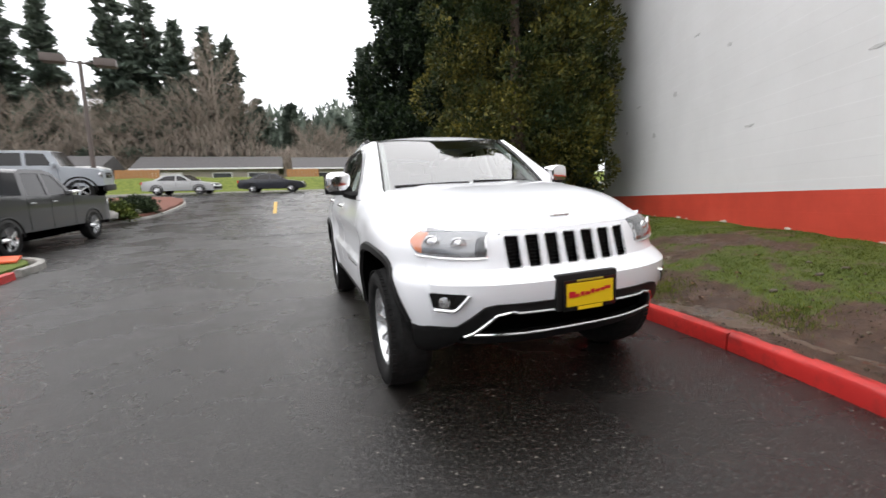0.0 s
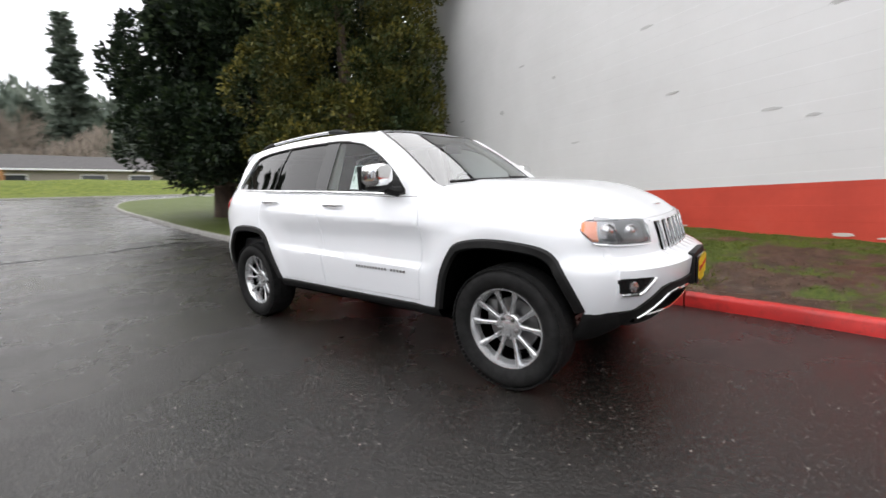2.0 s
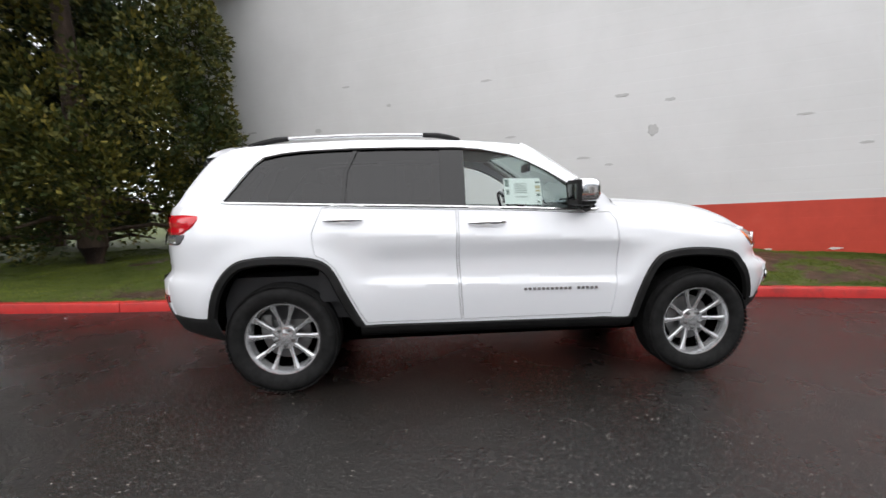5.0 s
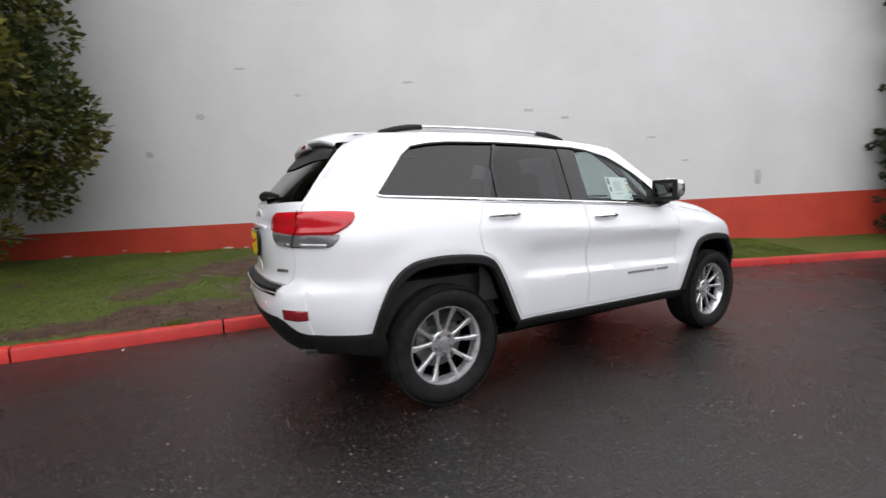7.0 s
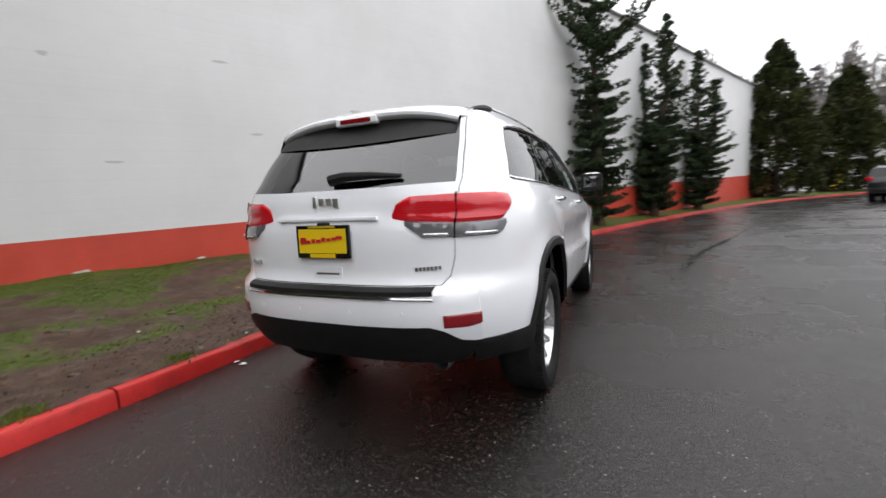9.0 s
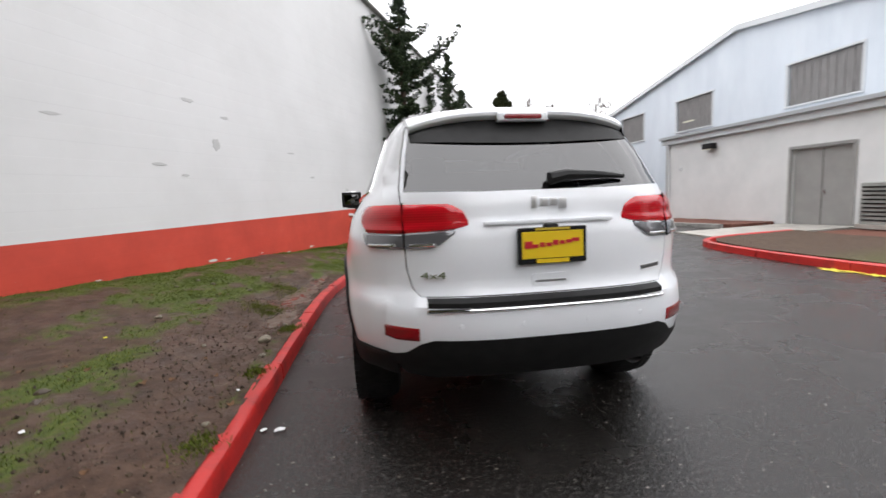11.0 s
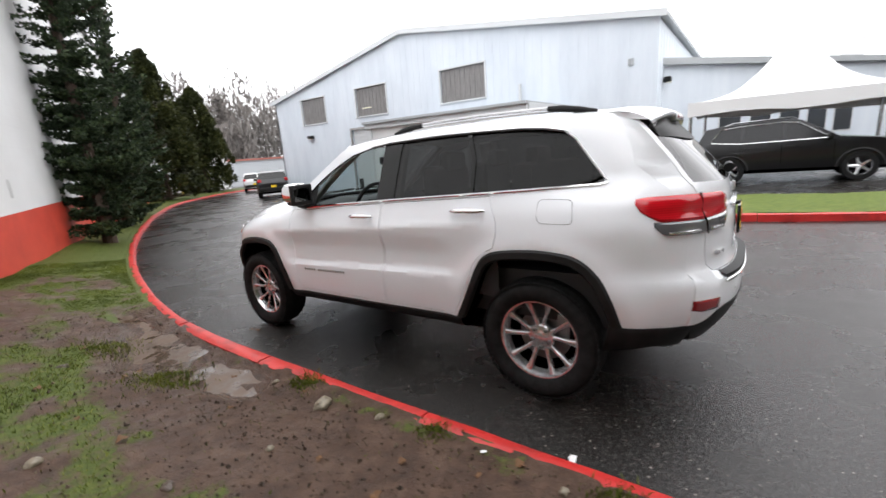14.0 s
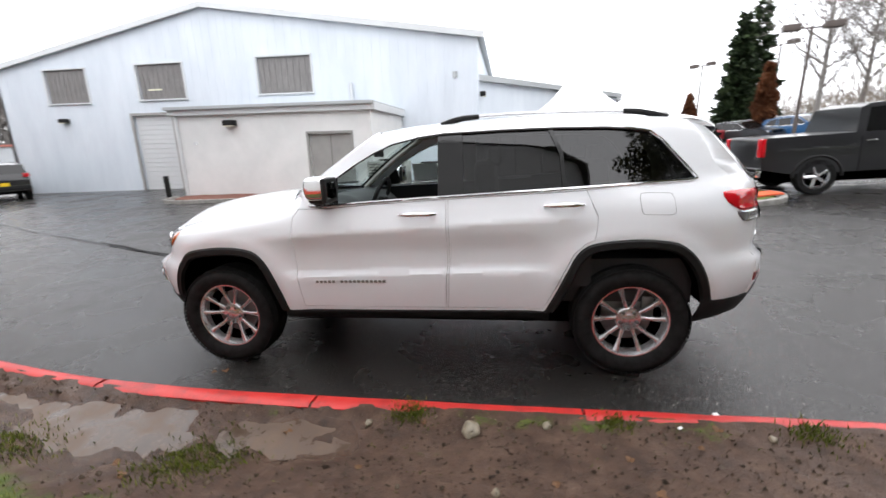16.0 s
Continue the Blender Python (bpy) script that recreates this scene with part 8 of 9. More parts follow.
# planted bed by the street
pk = [(p.x - 0.12, p.y) for p in spline(PLANTER_KERB, 0.6)]
patch_ground("planted_bed", pk + [(-13.0, 25.8), (-16.0, 19.0), (-13.0, 13.6), (-10.6, 12.9)], bark, "brown mulched bed with shrubs", 0.22, 0.7, 0.1)


def bush(x, y, r, material, label, dz=0.25, n=260):
    t = thing("bush", pose(x, y, ground_z(y) + dz), label, "bush", "shrubs in the bed")
    part("stem", tube_bm([(0, 0, -0.2), (0, 0, r * 0.6)], 0.05, 6), bark_m, t)
    C = RNG.normal(0, 1, (n, 3))
    C /= np.linalg.norm(C, axis=1)[:, None]
    C[:, 2] = np.abs(C[:, 2])
    C *= r * RNG.uniform(0.55, 1.05, (n, 1))
    idx = np.repeat(np.arange(n), 16)
    P = C[idx] * np.array([1, 1, 0.85]) + RNG.normal(0, 0.09, (len(idx), 3))
    leaves_mesh("crown", P, P + np.array([0, 0, 0.2]), 0.09, 0.035, material, t)
    return t


bush(-7.9, 15.9, 0.55, leaf_bush, "yellow green bush at the bed's corner")
bush(-7.7, 17.6, 0.7, leaf_spruce, "dark green shrub in the bed")
bush(-9.6, 18.8, 0.6, leaf_dark, "dark shrub in the bed")
bush(-8.3, 19.8, 0.5, leaf_hedge, "olive shrub in the bed")
bush(8.3, 8.8, 0.9, leaf_dark, "dark shrub beside the wall's end", 0.8)
rock_m = mat("grey_field_stone", (0.28, 0.27, 0.25), 0.85)
bump(rock_m, noise_of(rock_m, coords(rock_m), 6, 6), 0.6, 0.03)


def stone(x, y, r, label, z=None, group="loose stones", material=None):
    bm = bmesh.new()
    bmesh.ops.create_icosphere(bm, subdivisions=2, radius=r)
    for v_ in bm.verts:
        v_.co *= 1 + 0.3 * noise.noise(v_.co * (1.4 / r) + Vector((x, y, 0)))
        v_.co.z *= 0.6
    ob = part("stone", bm, material or rock_m)
    ob.location = (x, y, (ground_z(y) if z is None else z) + r * 0.25)
    return tagged(ob, label, "stone", group)


stone(-8.0, 15.25, 0.34, "grey boulder at the edge of the bed", ground_z(15.2) + 0.25)
stone(-7.6, 17.0, 0.22, "grey boulder in the bark bed", ground_z(17) + 0.25)
wallp = thing("retaining_wall", pose(-10.6, 15.0, ground_z(15) + 0.1), "grey low retaining wall beside the bed", "wall")
part("block", box_bm((0, 0, 0.2), (2.6, 0.5, 0.55), rot=Matrix.Rotation(radians(30), 3, "Z"), bevel=0.03), concrete, wallp)

# cone and sign board on the island
cone_m = mat("orange_plastic", (0.75, 0.13, 0.05), 0.5)
cn = thing("traffic_cone", pose(-6.75, 5.75, ground_z(5.7) + 0.12, 88, 0, 40), "orange traffic cone lying on its side", "cone")
part("cone", lathe_bm([(0.03, 0.16), (0.08, 0.13), (0.45, 0.05), (0.62, 0.03), (0.625, 0.001)], "z", 20), cone_m, cn)
part("cone_foot", box_bm((0, 0, 0.015), (0.36, 0.36, 0.03), bevel=0.008), cone_m, cn)
cn2 = thing("rubber_mat", pose(-6.6, 6.2, ground_z(6.2) + 0.13, 3, 2, 20), "orange mesh netting lying on the grass", "netting")
part("sheet", box_bm((0, 0, 0.02), (0.35, 0.8, 0.05), bevel=0.02), cone_m, cn2)


# ---- street lamps ----
pole_m = mat("brown_lamp_pole", (0.09, 0.07, 0.06), 0.5)


def street_lamp(x, y, h, label, heads=2, yaw=0):
    t = thing("street_lamp", Matrix.Translation((x, y, ground_z(y))) @ Matrix.Rotation(radians(yaw), 4, "Z"), label, "street lamp", "lamps of the car park")
    part("pole", tube_bm([(0, 0, 0), (0, 0, h)], [0.11, 0.08], 10), pole_m, t)
    for k in range(heads):
        s = (-1, 1)[k]
        part("arm", tube_bm([(0, 0, h - 0.1), (s * 0.6, 0, h - 0.05)], 0.04, 6), pole_m, t)
        part("head", box_bm((s * 0.95, 0, h), (0.85, 0.5, 0.35), bevel=0.03), pole_m, t)
    return t


street_lamp(-10.1, 20.5, 7.0, "brown car park lamp with two box heads", 2, 8)
street_lamp(-40.0, 24.0, 7.6, "dark car park lamp with two heads", 2, 30)
street_lamp(-48.0, 21.0, 7.6, "dark car park lamp farther off", 2, 30)
street_lamp(-25.0, 17.4, 6.5, "brown car park lamp beyond the pickup", 2, 75)

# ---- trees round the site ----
# their mist comes from the pale leaf colour alone
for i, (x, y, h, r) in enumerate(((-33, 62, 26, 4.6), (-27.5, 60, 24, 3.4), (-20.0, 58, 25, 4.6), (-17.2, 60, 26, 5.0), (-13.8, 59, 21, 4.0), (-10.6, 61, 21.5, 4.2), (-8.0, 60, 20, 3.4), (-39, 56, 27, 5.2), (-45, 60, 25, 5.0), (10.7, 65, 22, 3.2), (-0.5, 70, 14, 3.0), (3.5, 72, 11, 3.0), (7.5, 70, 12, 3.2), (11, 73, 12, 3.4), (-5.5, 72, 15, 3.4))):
    conifer(pose(x, y, ground_z(y) + 0.8), h, r, h * 0.16, leaf_far, "tall fir greyed by mist beyond the houses", 26, 11, 90, 0.95, "firs beyond the houses", rise=0.05, droop=0.25, name="fir_tree", limbs=False)
conifer(pose(-35.0, 18.6, ground_z(18.6)), 9.6, 1.9, 0.8, leaf_spruce, "tall dense dark fir beyond the car park", 28, 10, 60, 0.5, "firs round the car park", rise=0.05, droop=0.25, name="fir_tree", limbs=False)
conifer(pose(-37.5, 21.0, ground_z(21)), 11.2, 2.2, 0.8, leaf_spruce, "tall dense dark fir behind another fir", 28, 10, 60, 0.5, "firs round the car park", rise=0.05, droop=0.25, name="fir_tree", limbs=False)
for x, y, h in ((-45, 19.0, 4.6), (-30, 18.2, 5.3)):
    cypress(pose(x, y, ground_z(y)), h, 0.5, 0.9, leaf_russet, "narrow russet autumn tree by the car park", 120, 200, 0.2, "russet trees by the car park", tip=0.9, lobe=0.5)


def bare_wood(name, boxes, material, label, n, size, up=1.0, slim=0.05):
    """Distant leafless woods: a mass of upright twigs."""
    P = []
    for (x0, x1, y0, y1, z0, h) in boxes:
        k = int(n / len(boxes))
        x = RNG.uniform(x0, x1, k)
        y = RNG.uniform(y0, y1, k)
        top = np.array([h * (0.72 + 0.5 * noise.noise((a * 0.12, b * 0.05, 3)) + 0.16 * noise.noise((a * 0.6, b * 0.1, 8))) for a, b in zip(x, y)])
        P.append(np.stack([x, y, z0 + top * RNG.uniform(0, 1, k) ** 0.8], 1))
    P = np.concatenate(P)
    D = RNG.normal(0, 0.35, P.shape) + np.array([0, 0, up])
    ob = leaves_mesh(name, P, D, size, size * slim, material, None, 0.1)
    return tagged(ob, label, "woods", kind="stuff")


bare_wood("bare_wood", [(-60, -8, 54, 62, 3.0, 10.5), (-24, 12, 56, 64, 3.0, 8.0)], leaf_brown, "brown leafless trees behind the houses", 34000, 1.0)
bare_wood("far_wood", [(-30, 60, 80, 100, 2.5, 21), (-90, -20, 80, 100, 2.5, 20)], leaf_far, "green woods greyed by mist in the distance", 52000, 2.0, slim=0.15)
bare_wood("car_park_wood", [(-46, -24, 23, 36, 1.0, 4.5)], leaf_brown, "leafless pale brown shrubs beyond the pickup", 9000, 0.6)
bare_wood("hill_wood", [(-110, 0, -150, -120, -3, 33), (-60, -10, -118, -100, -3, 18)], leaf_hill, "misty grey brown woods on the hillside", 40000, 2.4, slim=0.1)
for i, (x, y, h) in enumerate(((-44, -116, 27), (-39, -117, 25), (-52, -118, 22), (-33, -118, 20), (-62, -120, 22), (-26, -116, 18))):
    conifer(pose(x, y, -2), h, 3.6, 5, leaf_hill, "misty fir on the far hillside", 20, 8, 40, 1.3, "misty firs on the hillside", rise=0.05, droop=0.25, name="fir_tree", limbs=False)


def bare_tree(x, y, h, r, material, label, n=900, group="leafless trees", twig=0.9):
    """A leafless tree: trunk, forked limbs and a haze of fine twigs."""
    t = thing("bare_tree", pose(x, y, ground_z(y)), label, "tree", group)
    part("trunk", tube_bm([(0, 0, -0.2), (0.1, 0.1, h * 0.35), (-0.1, 0.15, h * 0.7), (0, 0, h * 0.96)], [h * 0.012 + 0.05, h * 0.009 + 0.03, h * 0.005 + 0.02, 0.02], 7), material, t)
    P, D = [], []
    for k in range(16):
        f = 0.28 + 0.62 * k / 16
        a = k * 2.4 + RNG.uniform(0, 0.6)
        L = r * (1.15 - 0.7 * f) * RNG.uniform(0.7, 1.2)
        tip = Vector((math.cos(a) * L, math.sin(a) * L, f * h + L * 1.1))
        part("limb", tube_bm([(0, 0, f * h), (tip.x * 0.5, tip.y * 0.5, f * h + L * 0.4), tuple(tip)], [0.07 * (1.1 - f) + 0.02, 0.05 * (1.1 - f) + 0.015, 0.01], 5), material, t)
        m_ = n // 16
        s_ = RNG.uniform(0.25, 1.1, m_)
        P.append(np.stack([tip.x * s_, tip.y * s_, f * h + L * 1.1 * s_**1.3], 1) + RNG.normal(0, 0.16 * L, (m_, 3)))
        D.append(np.tile(np.array([math.cos(a) * 0.6, math.sin(a) * 0.6, 0.9]), (m_, 1)))
    leaves_mesh("crown", np.concatenate(P), np.concatenate(D), twig, 0.022 * max(1, h / 10), material, t, 0.45)
    return t


for i, (x, y, h, r) in enumerate(((-9.5, 57, 19, 4.0), (-11.5, 59, 14, 3.6), (-7.0, 58, 13, 3.4), (-12, 56, 12, 4.0), (-16, 55, 11, 3.8), (-24, 57, 12, 4.0), (1.5, 60, 9, 3.0), (5.0, 61, 9, 3.0), (-20, 54, 10, 3.6), (-29, 55, 11, 3.8))):
    bare_tree(x, y, h, r, leaf_brown, "tall leafless brown tree behind the houses", 1100, "leafless trees behind the houses", 1.3)
for x, y, h, r in ((-27, 19.5, 10.5, 3.2), (-26, 22.5, 11.5, 3.4), (-24, 24.5, 9.5, 3.2), (-30, 24, 11, 3.2), (-22, 27, 10, 3.0)):
    bare_tree(x, y, h, r, leaf_birch, "pale leafless birch beyond the pickup", 1500, "leafless birches", 0.6)


# ---- small things on the lawn, the drive and the wall ----
def scatter_blades(name, places, length, width, material, label, lean=0.5):
    """Grass blades standing at places, in one mesh."""
    P = np.array(places)
    n = len(P)
    a = RNG.uniform(0, 2 * np.pi, n)
    L = RNG.uniform(0.5, 1.3, n) * length
    W = RNG.uniform(0.6, 1.3, n) * width
    side_ = np.stack([np.cos(a), np.sin(a), np.zeros(n)], 1) * W[:, None]
    b = RNG.uniform(0, 2 * np.pi, n)
    q = RNG.uniform(0, lean, n)
    tip = np.stack([np.cos(b) * q, np.sin(b) * q, np.ones(n)], 1) * L[:, None]
    mid = P + tip * np.array([0.35, 0.35, 0.6])
    V = np.stack([P - side_, P + side_, mid + side_ * 0.7, P + tip, mid - side_ * 0.7], 1).reshape(-1, 3)
    F = np.arange(n * 5).reshape(n, 5)
    me = bpy.data.meshes.new(name)
    me.from_pydata(V.tolist(), [], F.tolist())
    me.materials.append(material)
    return tagged(new(name, me), label, "grass", kind="stuff")


blade_m = leaf_material("grass_blades", (0.06, 0.085, 0.009), (0.135, 0.175, 0.02), (0.25, 0.255, 0.055), 1.2)
places = []
while len(places) < 130000:
    y = float(RNG.uniform(-7.5, 8.5))
    kx = float(np.interp(y, KY, KX)) + 0.16
    x = float(RNG.uniform(kx, min(wall_x(min(y, 6.6)) - 0.05, kx + 4.5)))
    if RNG.uniform() < smooth01(0.38, 0.8, cover_value(x, y)) + 0.02 and pool(x, y) < 0.2:
        p = lawn_f(x, y)
        places.append((x, y, p[2] - 0.004))
scatter_blades("grass", places, 0.021, 0.0026, blade_m, "short wet grass growing through mud", 1.3)
tufts = []
for x, y, r, n in ((1.63, 0.12, 0.05, 500), (2.02, -0.85, 0.11, 650), (2.16, -0.9, 0.09, 450), (1.64, 1.2, 0.04, 250), (1.66, 2.1, 0.05, 300), (2.1, -2.0, 0.12, 1000), (1.66, 3.0, 0.05, 350)):
    for k in range(n):
        px, py = x + float(RNG.normal(0, r)), y + float(RNG.normal(0, r * 1.2))
        tufts.append((px, py, lawn_f(px, py)[2] - 0.004))
scatter_blades("grass_tufts", tufts, 0.028, 0.0035, blade_m, "taller wet grass tufts by the kerb", 0.9)

# stones and clods
stone_m = mat("pale_wet_stone", (0.22, 0.19, 0.14), 0.45)
v = coords(stone_m)
to(stone_m, ramp(stone_m, noise_of(stone_m, v, 20, 6, 0.7), [(0.3, (0.11, 0.09, 0.06)), (0.7, (0.30, 0.26, 0.19))]), "Base Color")
bump(stone_m, noise_of(stone_m, v, 50, 4), 0.4, 0.005)
clod_m = mat("wet_mud_clod", (0.06, 0.04, 0.028), 0.4)
bump(clod_m, noise_of(clod_m, coords(clod_m), 40, 5), 0.8, 0.01)


def rock_bm(r, seed, flat=0.65):
    bm = bmesh.new()
    bmesh.ops.create_icosphere(bm, subdivisions=3, radius=r)
    for vv in bm.verts:
        k = 1 + 0.35 * noise.noise((vv.co.x / r * 1.1 + seed, vv.co.y / r * 1.1, vv.co.z / r * 1.1)) + 0.12 * noise.noise((vv.co.x / r * 4, vv.co.y / r * 4 + seed, vv.co.z / r * 4))
        vv.co = Vector((vv.co.x * k, vv.co.y * k * 0.8, vv.co.z * k * flat))
    return bm


for i, (x, y, r) in enumerate(((1.77, 0.46, 0.055), (1.69, 0.85, 0.028), (2.9, -0.2, 0.035), (1.70, 1.9, 0.022), (2.2, 0.6, 0.02), (1.72, -0.1, 0.025))):
    ob = tagged(part("stone", rock_bm(r, i * 3.1), stone_m), "small tan stone lying in wet mud", "stone", "stones in the mud")
    ob.location = (x, y, lawn_f(x, y)[2] + r * 0.25)
for i in range(16):
    y = float(RNG.uniform(-2.6, 4.5))
    x = float(np.interp(y, KY, KX)) + float(RNG.uniform(0.25, 1.9))
    r = float(RNG.uniform(0.02, 0.05))
    ob = tagged(part("mud_clod", rock_bm(r, 40 + i * 2.3, 0.45), clod_m), "dark wet clod of mud on the lawn", "clod", "clods of mud")
    ob.location = (x, y, lawn_f(x, y)[2])
    ob.rotation_euler[2] = i * 1.3

# grit and crumbs strewn over the mud
grit_m = leaf_material("grit_and_crumbs", (0.03, 0.02, 0.013), (0.10, 0.07, 0.045), (0.26, 0.21, 0.15), 2.0)
V, F = [], []
for k in range(5200):
    y = float(RNG.uniform(-3.2, 5.2))
    x = float(np.interp(y, KY, KX)) + 0.13 + abs(float(RNG.normal(0, 0.75)))
    if x > wall_x(y) - 0.1 or pool(x, y) > 0.5:
        continue
    r = float(RNG.uniform(0.0025, 0.008)) * (2.0 if k % 14 == 0 else 1.0)
    z = lawn_f(x, y)[2] + r * 0.3
    a, o = float(RNG.uniform(0, 6)), len(V)
    V += [(x + r * math.cos(a + j * 1.57), y + r * math.sin(a + j * 1.57), z + 0.2 * r * (-1) ** j) for j in range(4)] + [(x, y, z + r), (x, y, z - r)]
    F += [(o + j, o + (j + 1) % 4, o + 4) for j in range(4)] + [(o + (j + 1) % 4, o + j, o + 5) for j in range(4)]
me = bpy.data.meshes.new("grit")
me.from_pydata(V, [], F)
me.materials.append(grit_m)
tagged(new("grit", me), "grit and crumbs strewn over wet mud", "grit", kind="stuff")

# fallen leaves
dead_m = leaf_material("dead_brown_leaves", (0.10, 0.05, 0.022), (0.2, 0.10, 0.045), (0.34, 0.19, 0.09), 3.0)


def leaf_bm(r, k):
    bm = bmesh.new()
    ring = []
    for j in range(14):
        a = 2 * math.pi * j / 14
        q = r * (0.62 + 0.38 * abs(math.cos(a * 2.5))) * (1 if j % 2 else 0.8)
        ring.append(bm.verts.new((q * math.cos(a), q * 0.8 * math.sin(a), 0.25 * r * math.sin(a * 2 + k) + 0.1 * r)))
    c = bm.verts.new((0, 0, 0.12 * r))
    for j in range(14):
        bm.faces.new((c, ring[j], ring[(j + 1) % 14]))
    return bm


spots = [(1.1, -1.51), (1.07, -1.44), (1.65, 1.68), (1.70, 0.2), (1.62, -0.3), (1.78, -0.55), (2.3, 1.3), (2.0, 2.6), (1.75, 3.4), (2.6, 3.1), (1.3, 5.2), (3.2, 2.2), (2.7, -1.2), (1.64, 2.5), (1.9, 1.2)]
for i, (x, y) in enumerate(spots + [(float(RNG.uniform(1.7, 3.4)), float(RNG.uniform(-2.5, 4.0))) for _ in range(22)]):
    on_lawn = x > float(np.interp(y, KY, KX)) + 0.14
    ob = tagged(part("fallen_leaf", leaf_bm(float(RNG.uniform(0.018, 0.04)), i), dead_m), "curled brown fallen leaf on wet ground", "leaf", "fallen leaves")
    ob.location = (x, y, (lawn_f(x, y)[2] if on_lawn else ground_z(y, x)) + 0.006)
    ob.rotation_euler[2] = i * 2.1

# scraps of paper on the drive and the lawn
scrap_white, scrap_yellow = mat("white_scrap", grey(0.75), 0.6), mat("yellow_scrap", (0.75, 0.68, 0.05), 0.6)
for x, y, r, m_ in ((1.36, 1.82, 0.028, scrap_white), (1.45, 1.8, 0.018, scrap_white), (3.02, 0.4, 0.022, scrap_yellow), (2.58, 1.84, 0.02, scrap_white), (1.33, 4.6, 0.02, scrap_white), (1.42, 3.4, 0.016, scrap_white), (1.66, 1.5, 0.014, scrap_white)):
    bm = bmesh.new()
    vs = [bm.verts.new((r * a, r * 0.6 * b, c * r)) for a, b, c in ((-1, -1, 0.1), (1, -0.8, 0.2), (1.1, 0.9, 0.05), (0, 1.2, 0.3), (-0.9, 0.8, 0.12))]
    bm.faces.new(vs)
    ob = tagged(part("scrap", bm, m_), "small torn scrap of paper on the ground", "litter", "scraps of litter")
    ob.location = (x, y, (lawn_f(x, y)[2] if x > float(np.interp(y, KY, KX)) + 0.14 else ground_z(y, x)) + 0.006)
    ob.rotation_euler[2] = x * 7


# marks on the asphalt
def ribbon(name, pts, width, material, label, ragged=0.3, lift=0.005):
    bm = bmesh.new()
    rows = []
    line = spline(pts, 0.08)
    for i, p in enumerate(line):
        d = (line[min(i + 1, len(line) - 1)] - line[max(i - 1, 0)]).normalized()
        nrm = Vector((-d.y, d.x, 0))
        fade = min(1.0, i / 6, (len(line) - 1 - i) / 6) if len(line) > 12 else 1
        w = width * 0.5 * max(0.05, fade) * (1 + ragged * noise.noise((p.x * 4, p.y * 4, width)) * 2)
        rows.append([bm.verts.new((q.x, q.y, ground_z(q.y, q.x) + lift + 0.0035 * (1 - abs(k)))) for k, q in ((-1, p - nrm * w), (0, p), (1, p + nrm * w))])
    for r0, r1 in zip(rows, rows[1:]):
        for k in range(2):
            bm.faces.new((r0[k], r0[k + 1], r1[k + 1], r1[k]))
    bm.normal_update()
    for f in bm.faces:
        if f.normal.z < 0:
            f.normal_flip()
    return tagged(part(name, bm, material), label, "mark", "marks on the asphalt", kind="structure")


tyre_black = mat("smeared_tyre_rubber", grey(0.01), 0.75, spec=0.12)
v = coords(tyre_black)
to(tyre_black, ramp(tyre_black, noise_of(tyre_black, v, 30, 5, 0.7), [(0.35, grey(0.004)), (0.7, grey(0.02))]), "Base Color")
bump(tyre_black, noise_of(tyre_black, v, 60, 3, 0.7), 0.7, 0.006)
bm = bmesh.new()
for p in spline([(-3.43, -7.22), (-2.9, -5.93), (-2.45, -4.57), (-2.14, -3.23), (-2.02, -2.4)], 0.035):
    for k in range(3):
        dense_here = 0.5 * smooth01(-2.3, -3.6, p.y)
        if RNG.uniform() > dense_here:
            continue
        cx, cy = p.x + float(RNG.normal(0, 0.045)), p.y + float(RNG.uniform(-0.03, 0.03))
        r, a0 = float(RNG.uniform(0.006, 0.022)), float(RNG.uniform(0, 6))
        bm.faces.new([bm.verts.new((cx + r * q * math.cos(a0 + j), cy + 1.9 * r * q * math.sin(a0 + j), ground_z(cy, cx) + 0.0145)) for j, q in ((0, 1.0), (1.1, 0.7), (2.1, 1.1), (3.2, 0.8), (4.3, 1.0), (5.3, 0.65))])
ribbon("tyre_mark", [(-3.55, -7.5), (-3.2, -6.6), (-2.9, -5.93), (-2.65, -5.2), (-2.45, -4.57)], 0.07, tyre_black, "dark curved tyre mark on wet asphalt", 0.35, 0.013)
tagged(part("tyre_mark", bm, tyre_black), "dark broken tyre mark curving over wet asphalt", "mark", kind="stuff")
paint_yellow = mat("yellow_chalk_paint", (0.72, 0.6, 0.06), 0.6)
for pts in ([(-5.3, -0.75), (-5.45, -0.5), (-5.35, -0.25), (-5.5, -0.05)], [(-5.5, -0.75), (-5.3, -0.55), (-5.5, -0.3), (-5.3, -0.1)], [(-5.38, -0.85), (-5.42, -0.4), (-5.38, 0.05)]):
    ribbon("paint_scrawl", pts, 0.05, paint_yellow, "yellow paint scrawl beside the kerb", 0.5, 0.007)


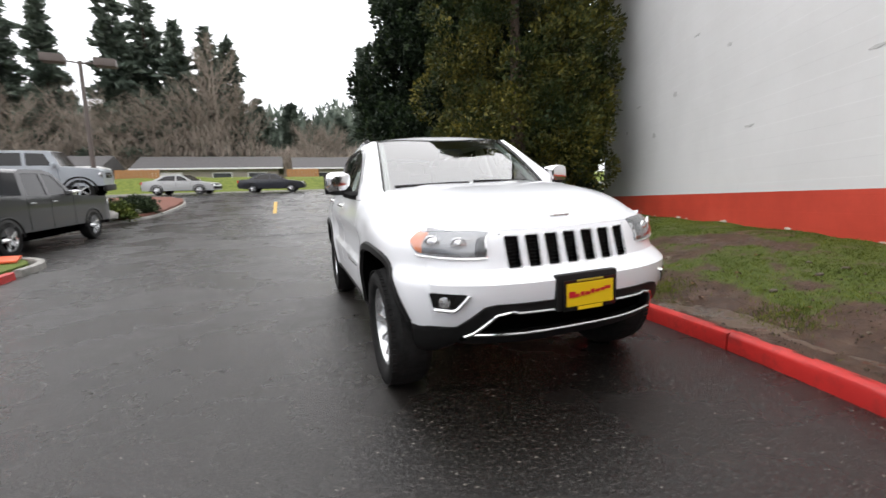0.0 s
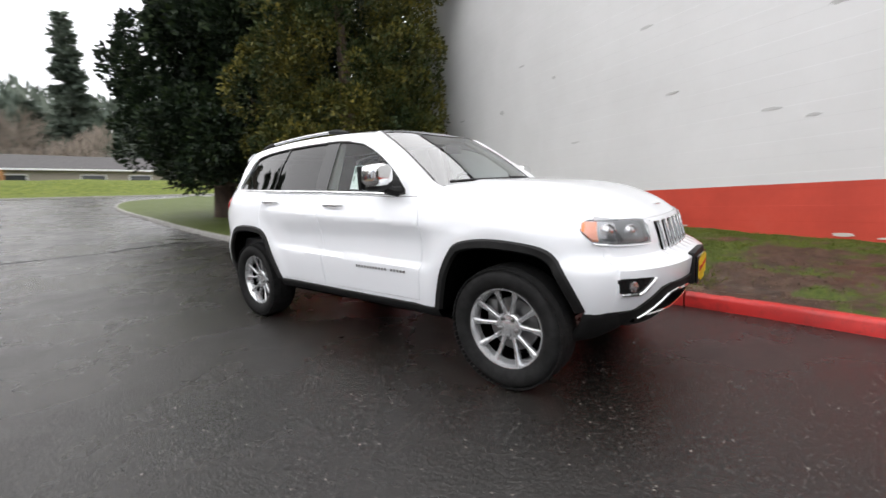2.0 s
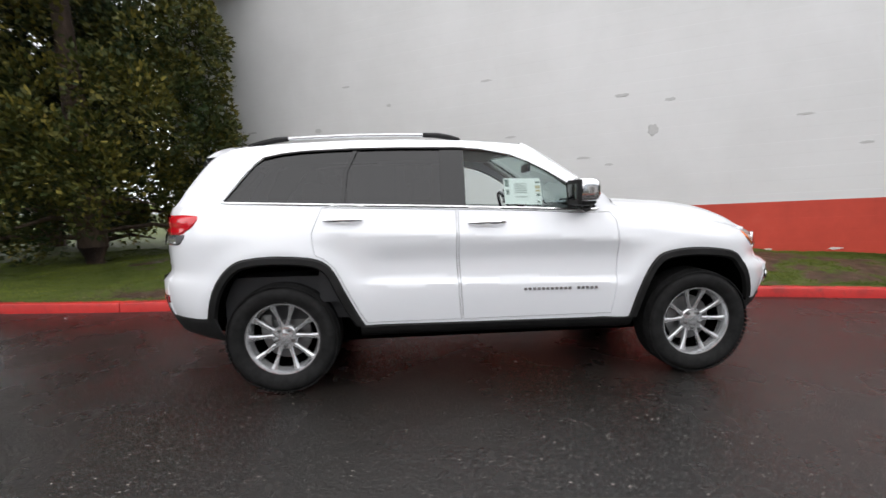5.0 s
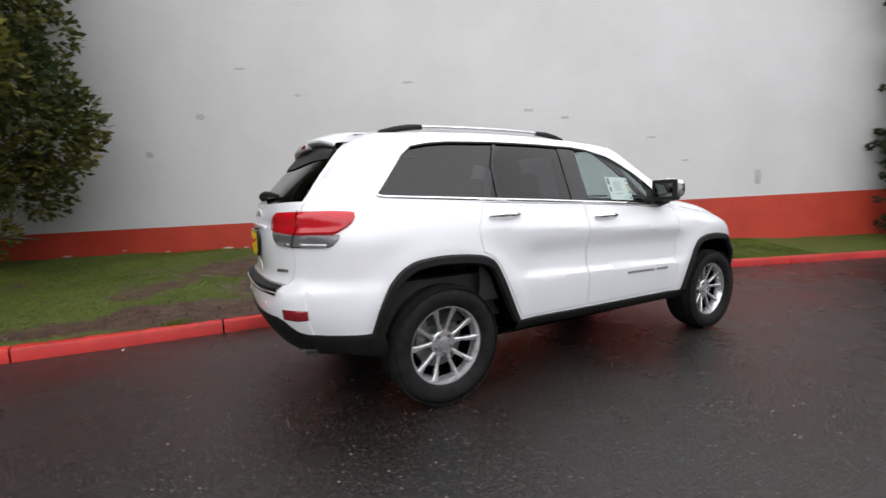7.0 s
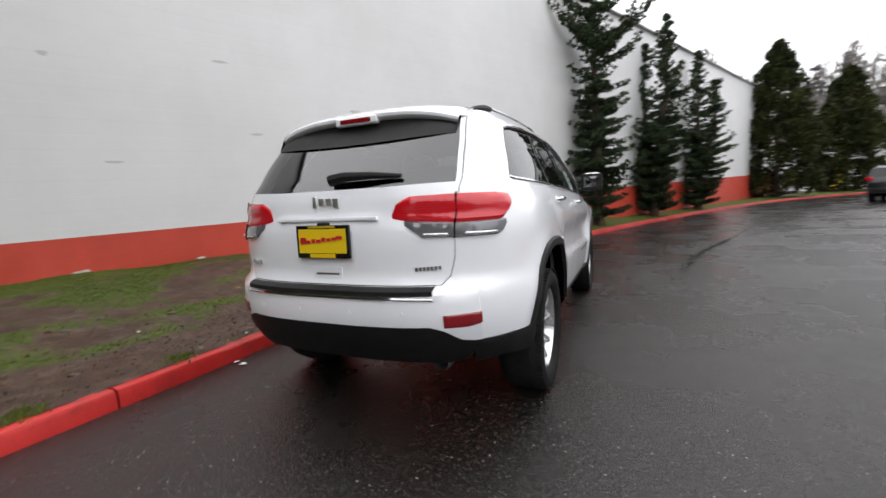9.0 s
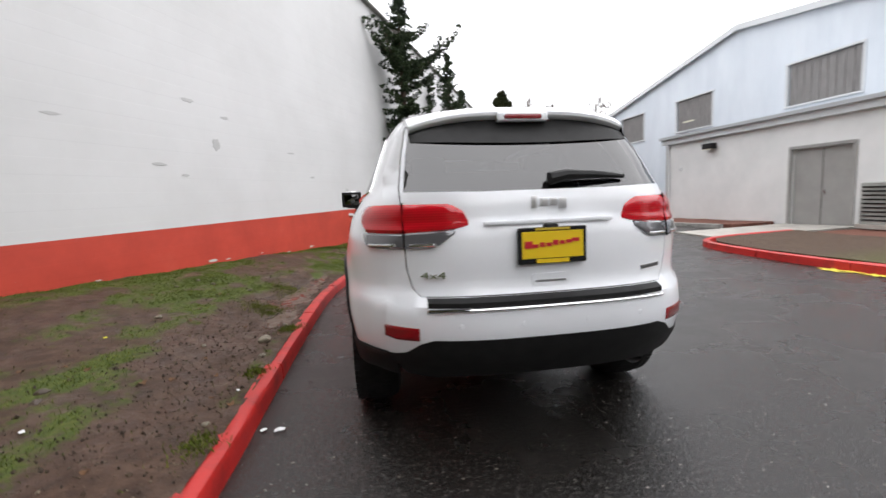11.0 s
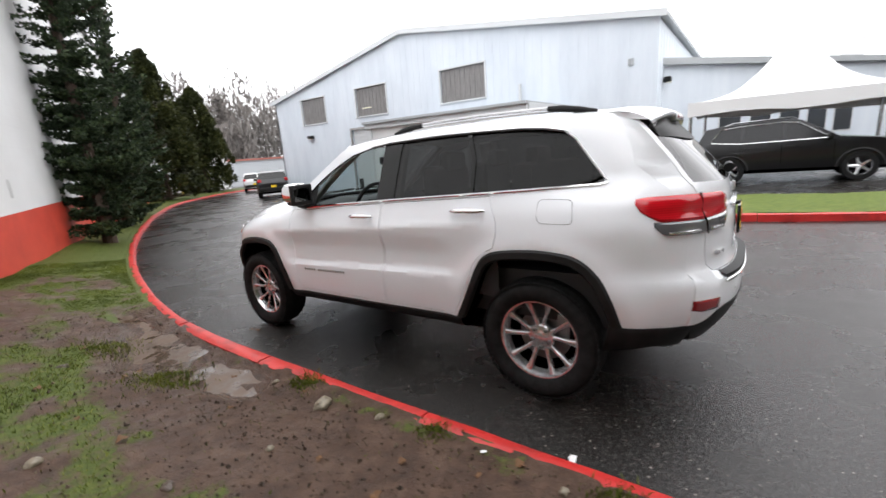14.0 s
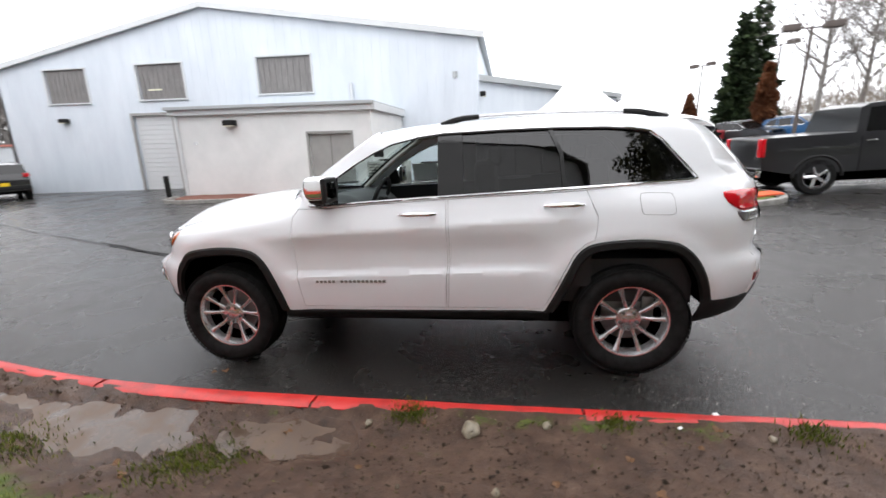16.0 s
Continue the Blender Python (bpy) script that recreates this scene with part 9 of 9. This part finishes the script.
# repairs and chips on the white wall
def wall_patch(name, y, z, r, material, label, wide=1.3, square=False):
    bm = bmesh.new()
    n = 20
    vs = []
    for k in range(n):
        a = 2 * math.pi * k / n
        if square:
            ca, sa = math.cos(a), math.sin(a)
            m_ = max(abs(ca), abs(sa))
            q = (r * ca / m_ * wide, r * sa / m_)
        else:
            q = r * (1 + 0.45 * noise.noise((math.cos(a) * 1.5 + y, math.sin(a) * 1.5 + z, 3)) + 0.2 * noise.noise((math.cos(a) * 5 + y, math.sin(a) * 5, z)))
            q = (q * math.cos(a) * wide, q * math.sin(a))
        vs.append(q)
    ring0 = [bm.verts.new((-0.001, a, b)) for a, b in vs]
    ring1 = [bm.verts.new((-0.006, a * 0.93, b * 0.93)) for a, b in vs]
    for k in range(n):
        bm.faces.new((ring0[k], ring0[(k + 1) % n], ring1[(k + 1) % n], ring1[k]))
    bm.faces.new(ring1)
    bmesh.ops.recalc_face_normals(bm, faces=bm.faces)
    ob = part(name, bm, material, wall_white, label)
    ob.matrix_basis = Matrix.Translation((0, y / math.cos(ang), z))
    return ob


grey_patch = mat("grey_mortar_patch", (0.5, 0.5, 0.49), 0.8)
bump(grey_patch, noise_of(grey_patch, coords(grey_patch), 40, 5), 0.6, 0.008)
bare_block = mat("bare_pale_block", (0.62, 0.58, 0.53), 0.85)
bump(bare_block, noise_of(bare_block, coords(bare_block), 30, 5), 0.8, 0.01)
wall_patch("patch", -3.65, 2.38, 0.095, grey_patch, "rough grey mortar patch", 0.9)
wall_patch("patch", 2.52, 3.06, 0.05, grey_patch, "small chipped grey spot", 1.6)
wall_patch("patch", -7.86, 1.48, 0.16, grey_patch, "rectangular grey repair", 0.45, True)
for y, z, r, w in ((-3.2, 3.02, 0.03, 4), (-3.9, 2.86, 0.025, 3.5), (-2.6, 2.0, 0.02, 6), (-3.0, 1.85, 0.02, 4), (-1.4, 2.5, 0.02, 5), (0.4, 2.05, 0.018, 6), (0.9, 3.4, 0.03, 2), (1.8, 3.9, 0.02, 5), (3.4, 2.4, 0.06, 1.2), (4.2, 3.2, 0.02, 6), (4.9, 2.7, 0.04, 1.5), (-5.6, 2.4, 0.02, 6), (-6.3, 1.9, 0.022, 4), (-1.0, 3.6, 0.02, 6)):
    wall_patch("chip", y, z, r, grey_patch, "", w)
for y in (-6.0, -5.2, -4.4, -3.6, -3.3, -1.6, -0.4, 0.9, 2.0, 2.3, 3.3, 4.0, 4.9):
    x = wall_x(y)
    wall_patch("peeled_paint", y, lawn_z(x - 0.05, y) + 0.035 + 0.02 * math.sin(y * 5), 0.015 + 0.006 * math.sin(y * 9), bare_block, "pale bare block where red paint peeled", 4.5 + math.sin(y * 3))
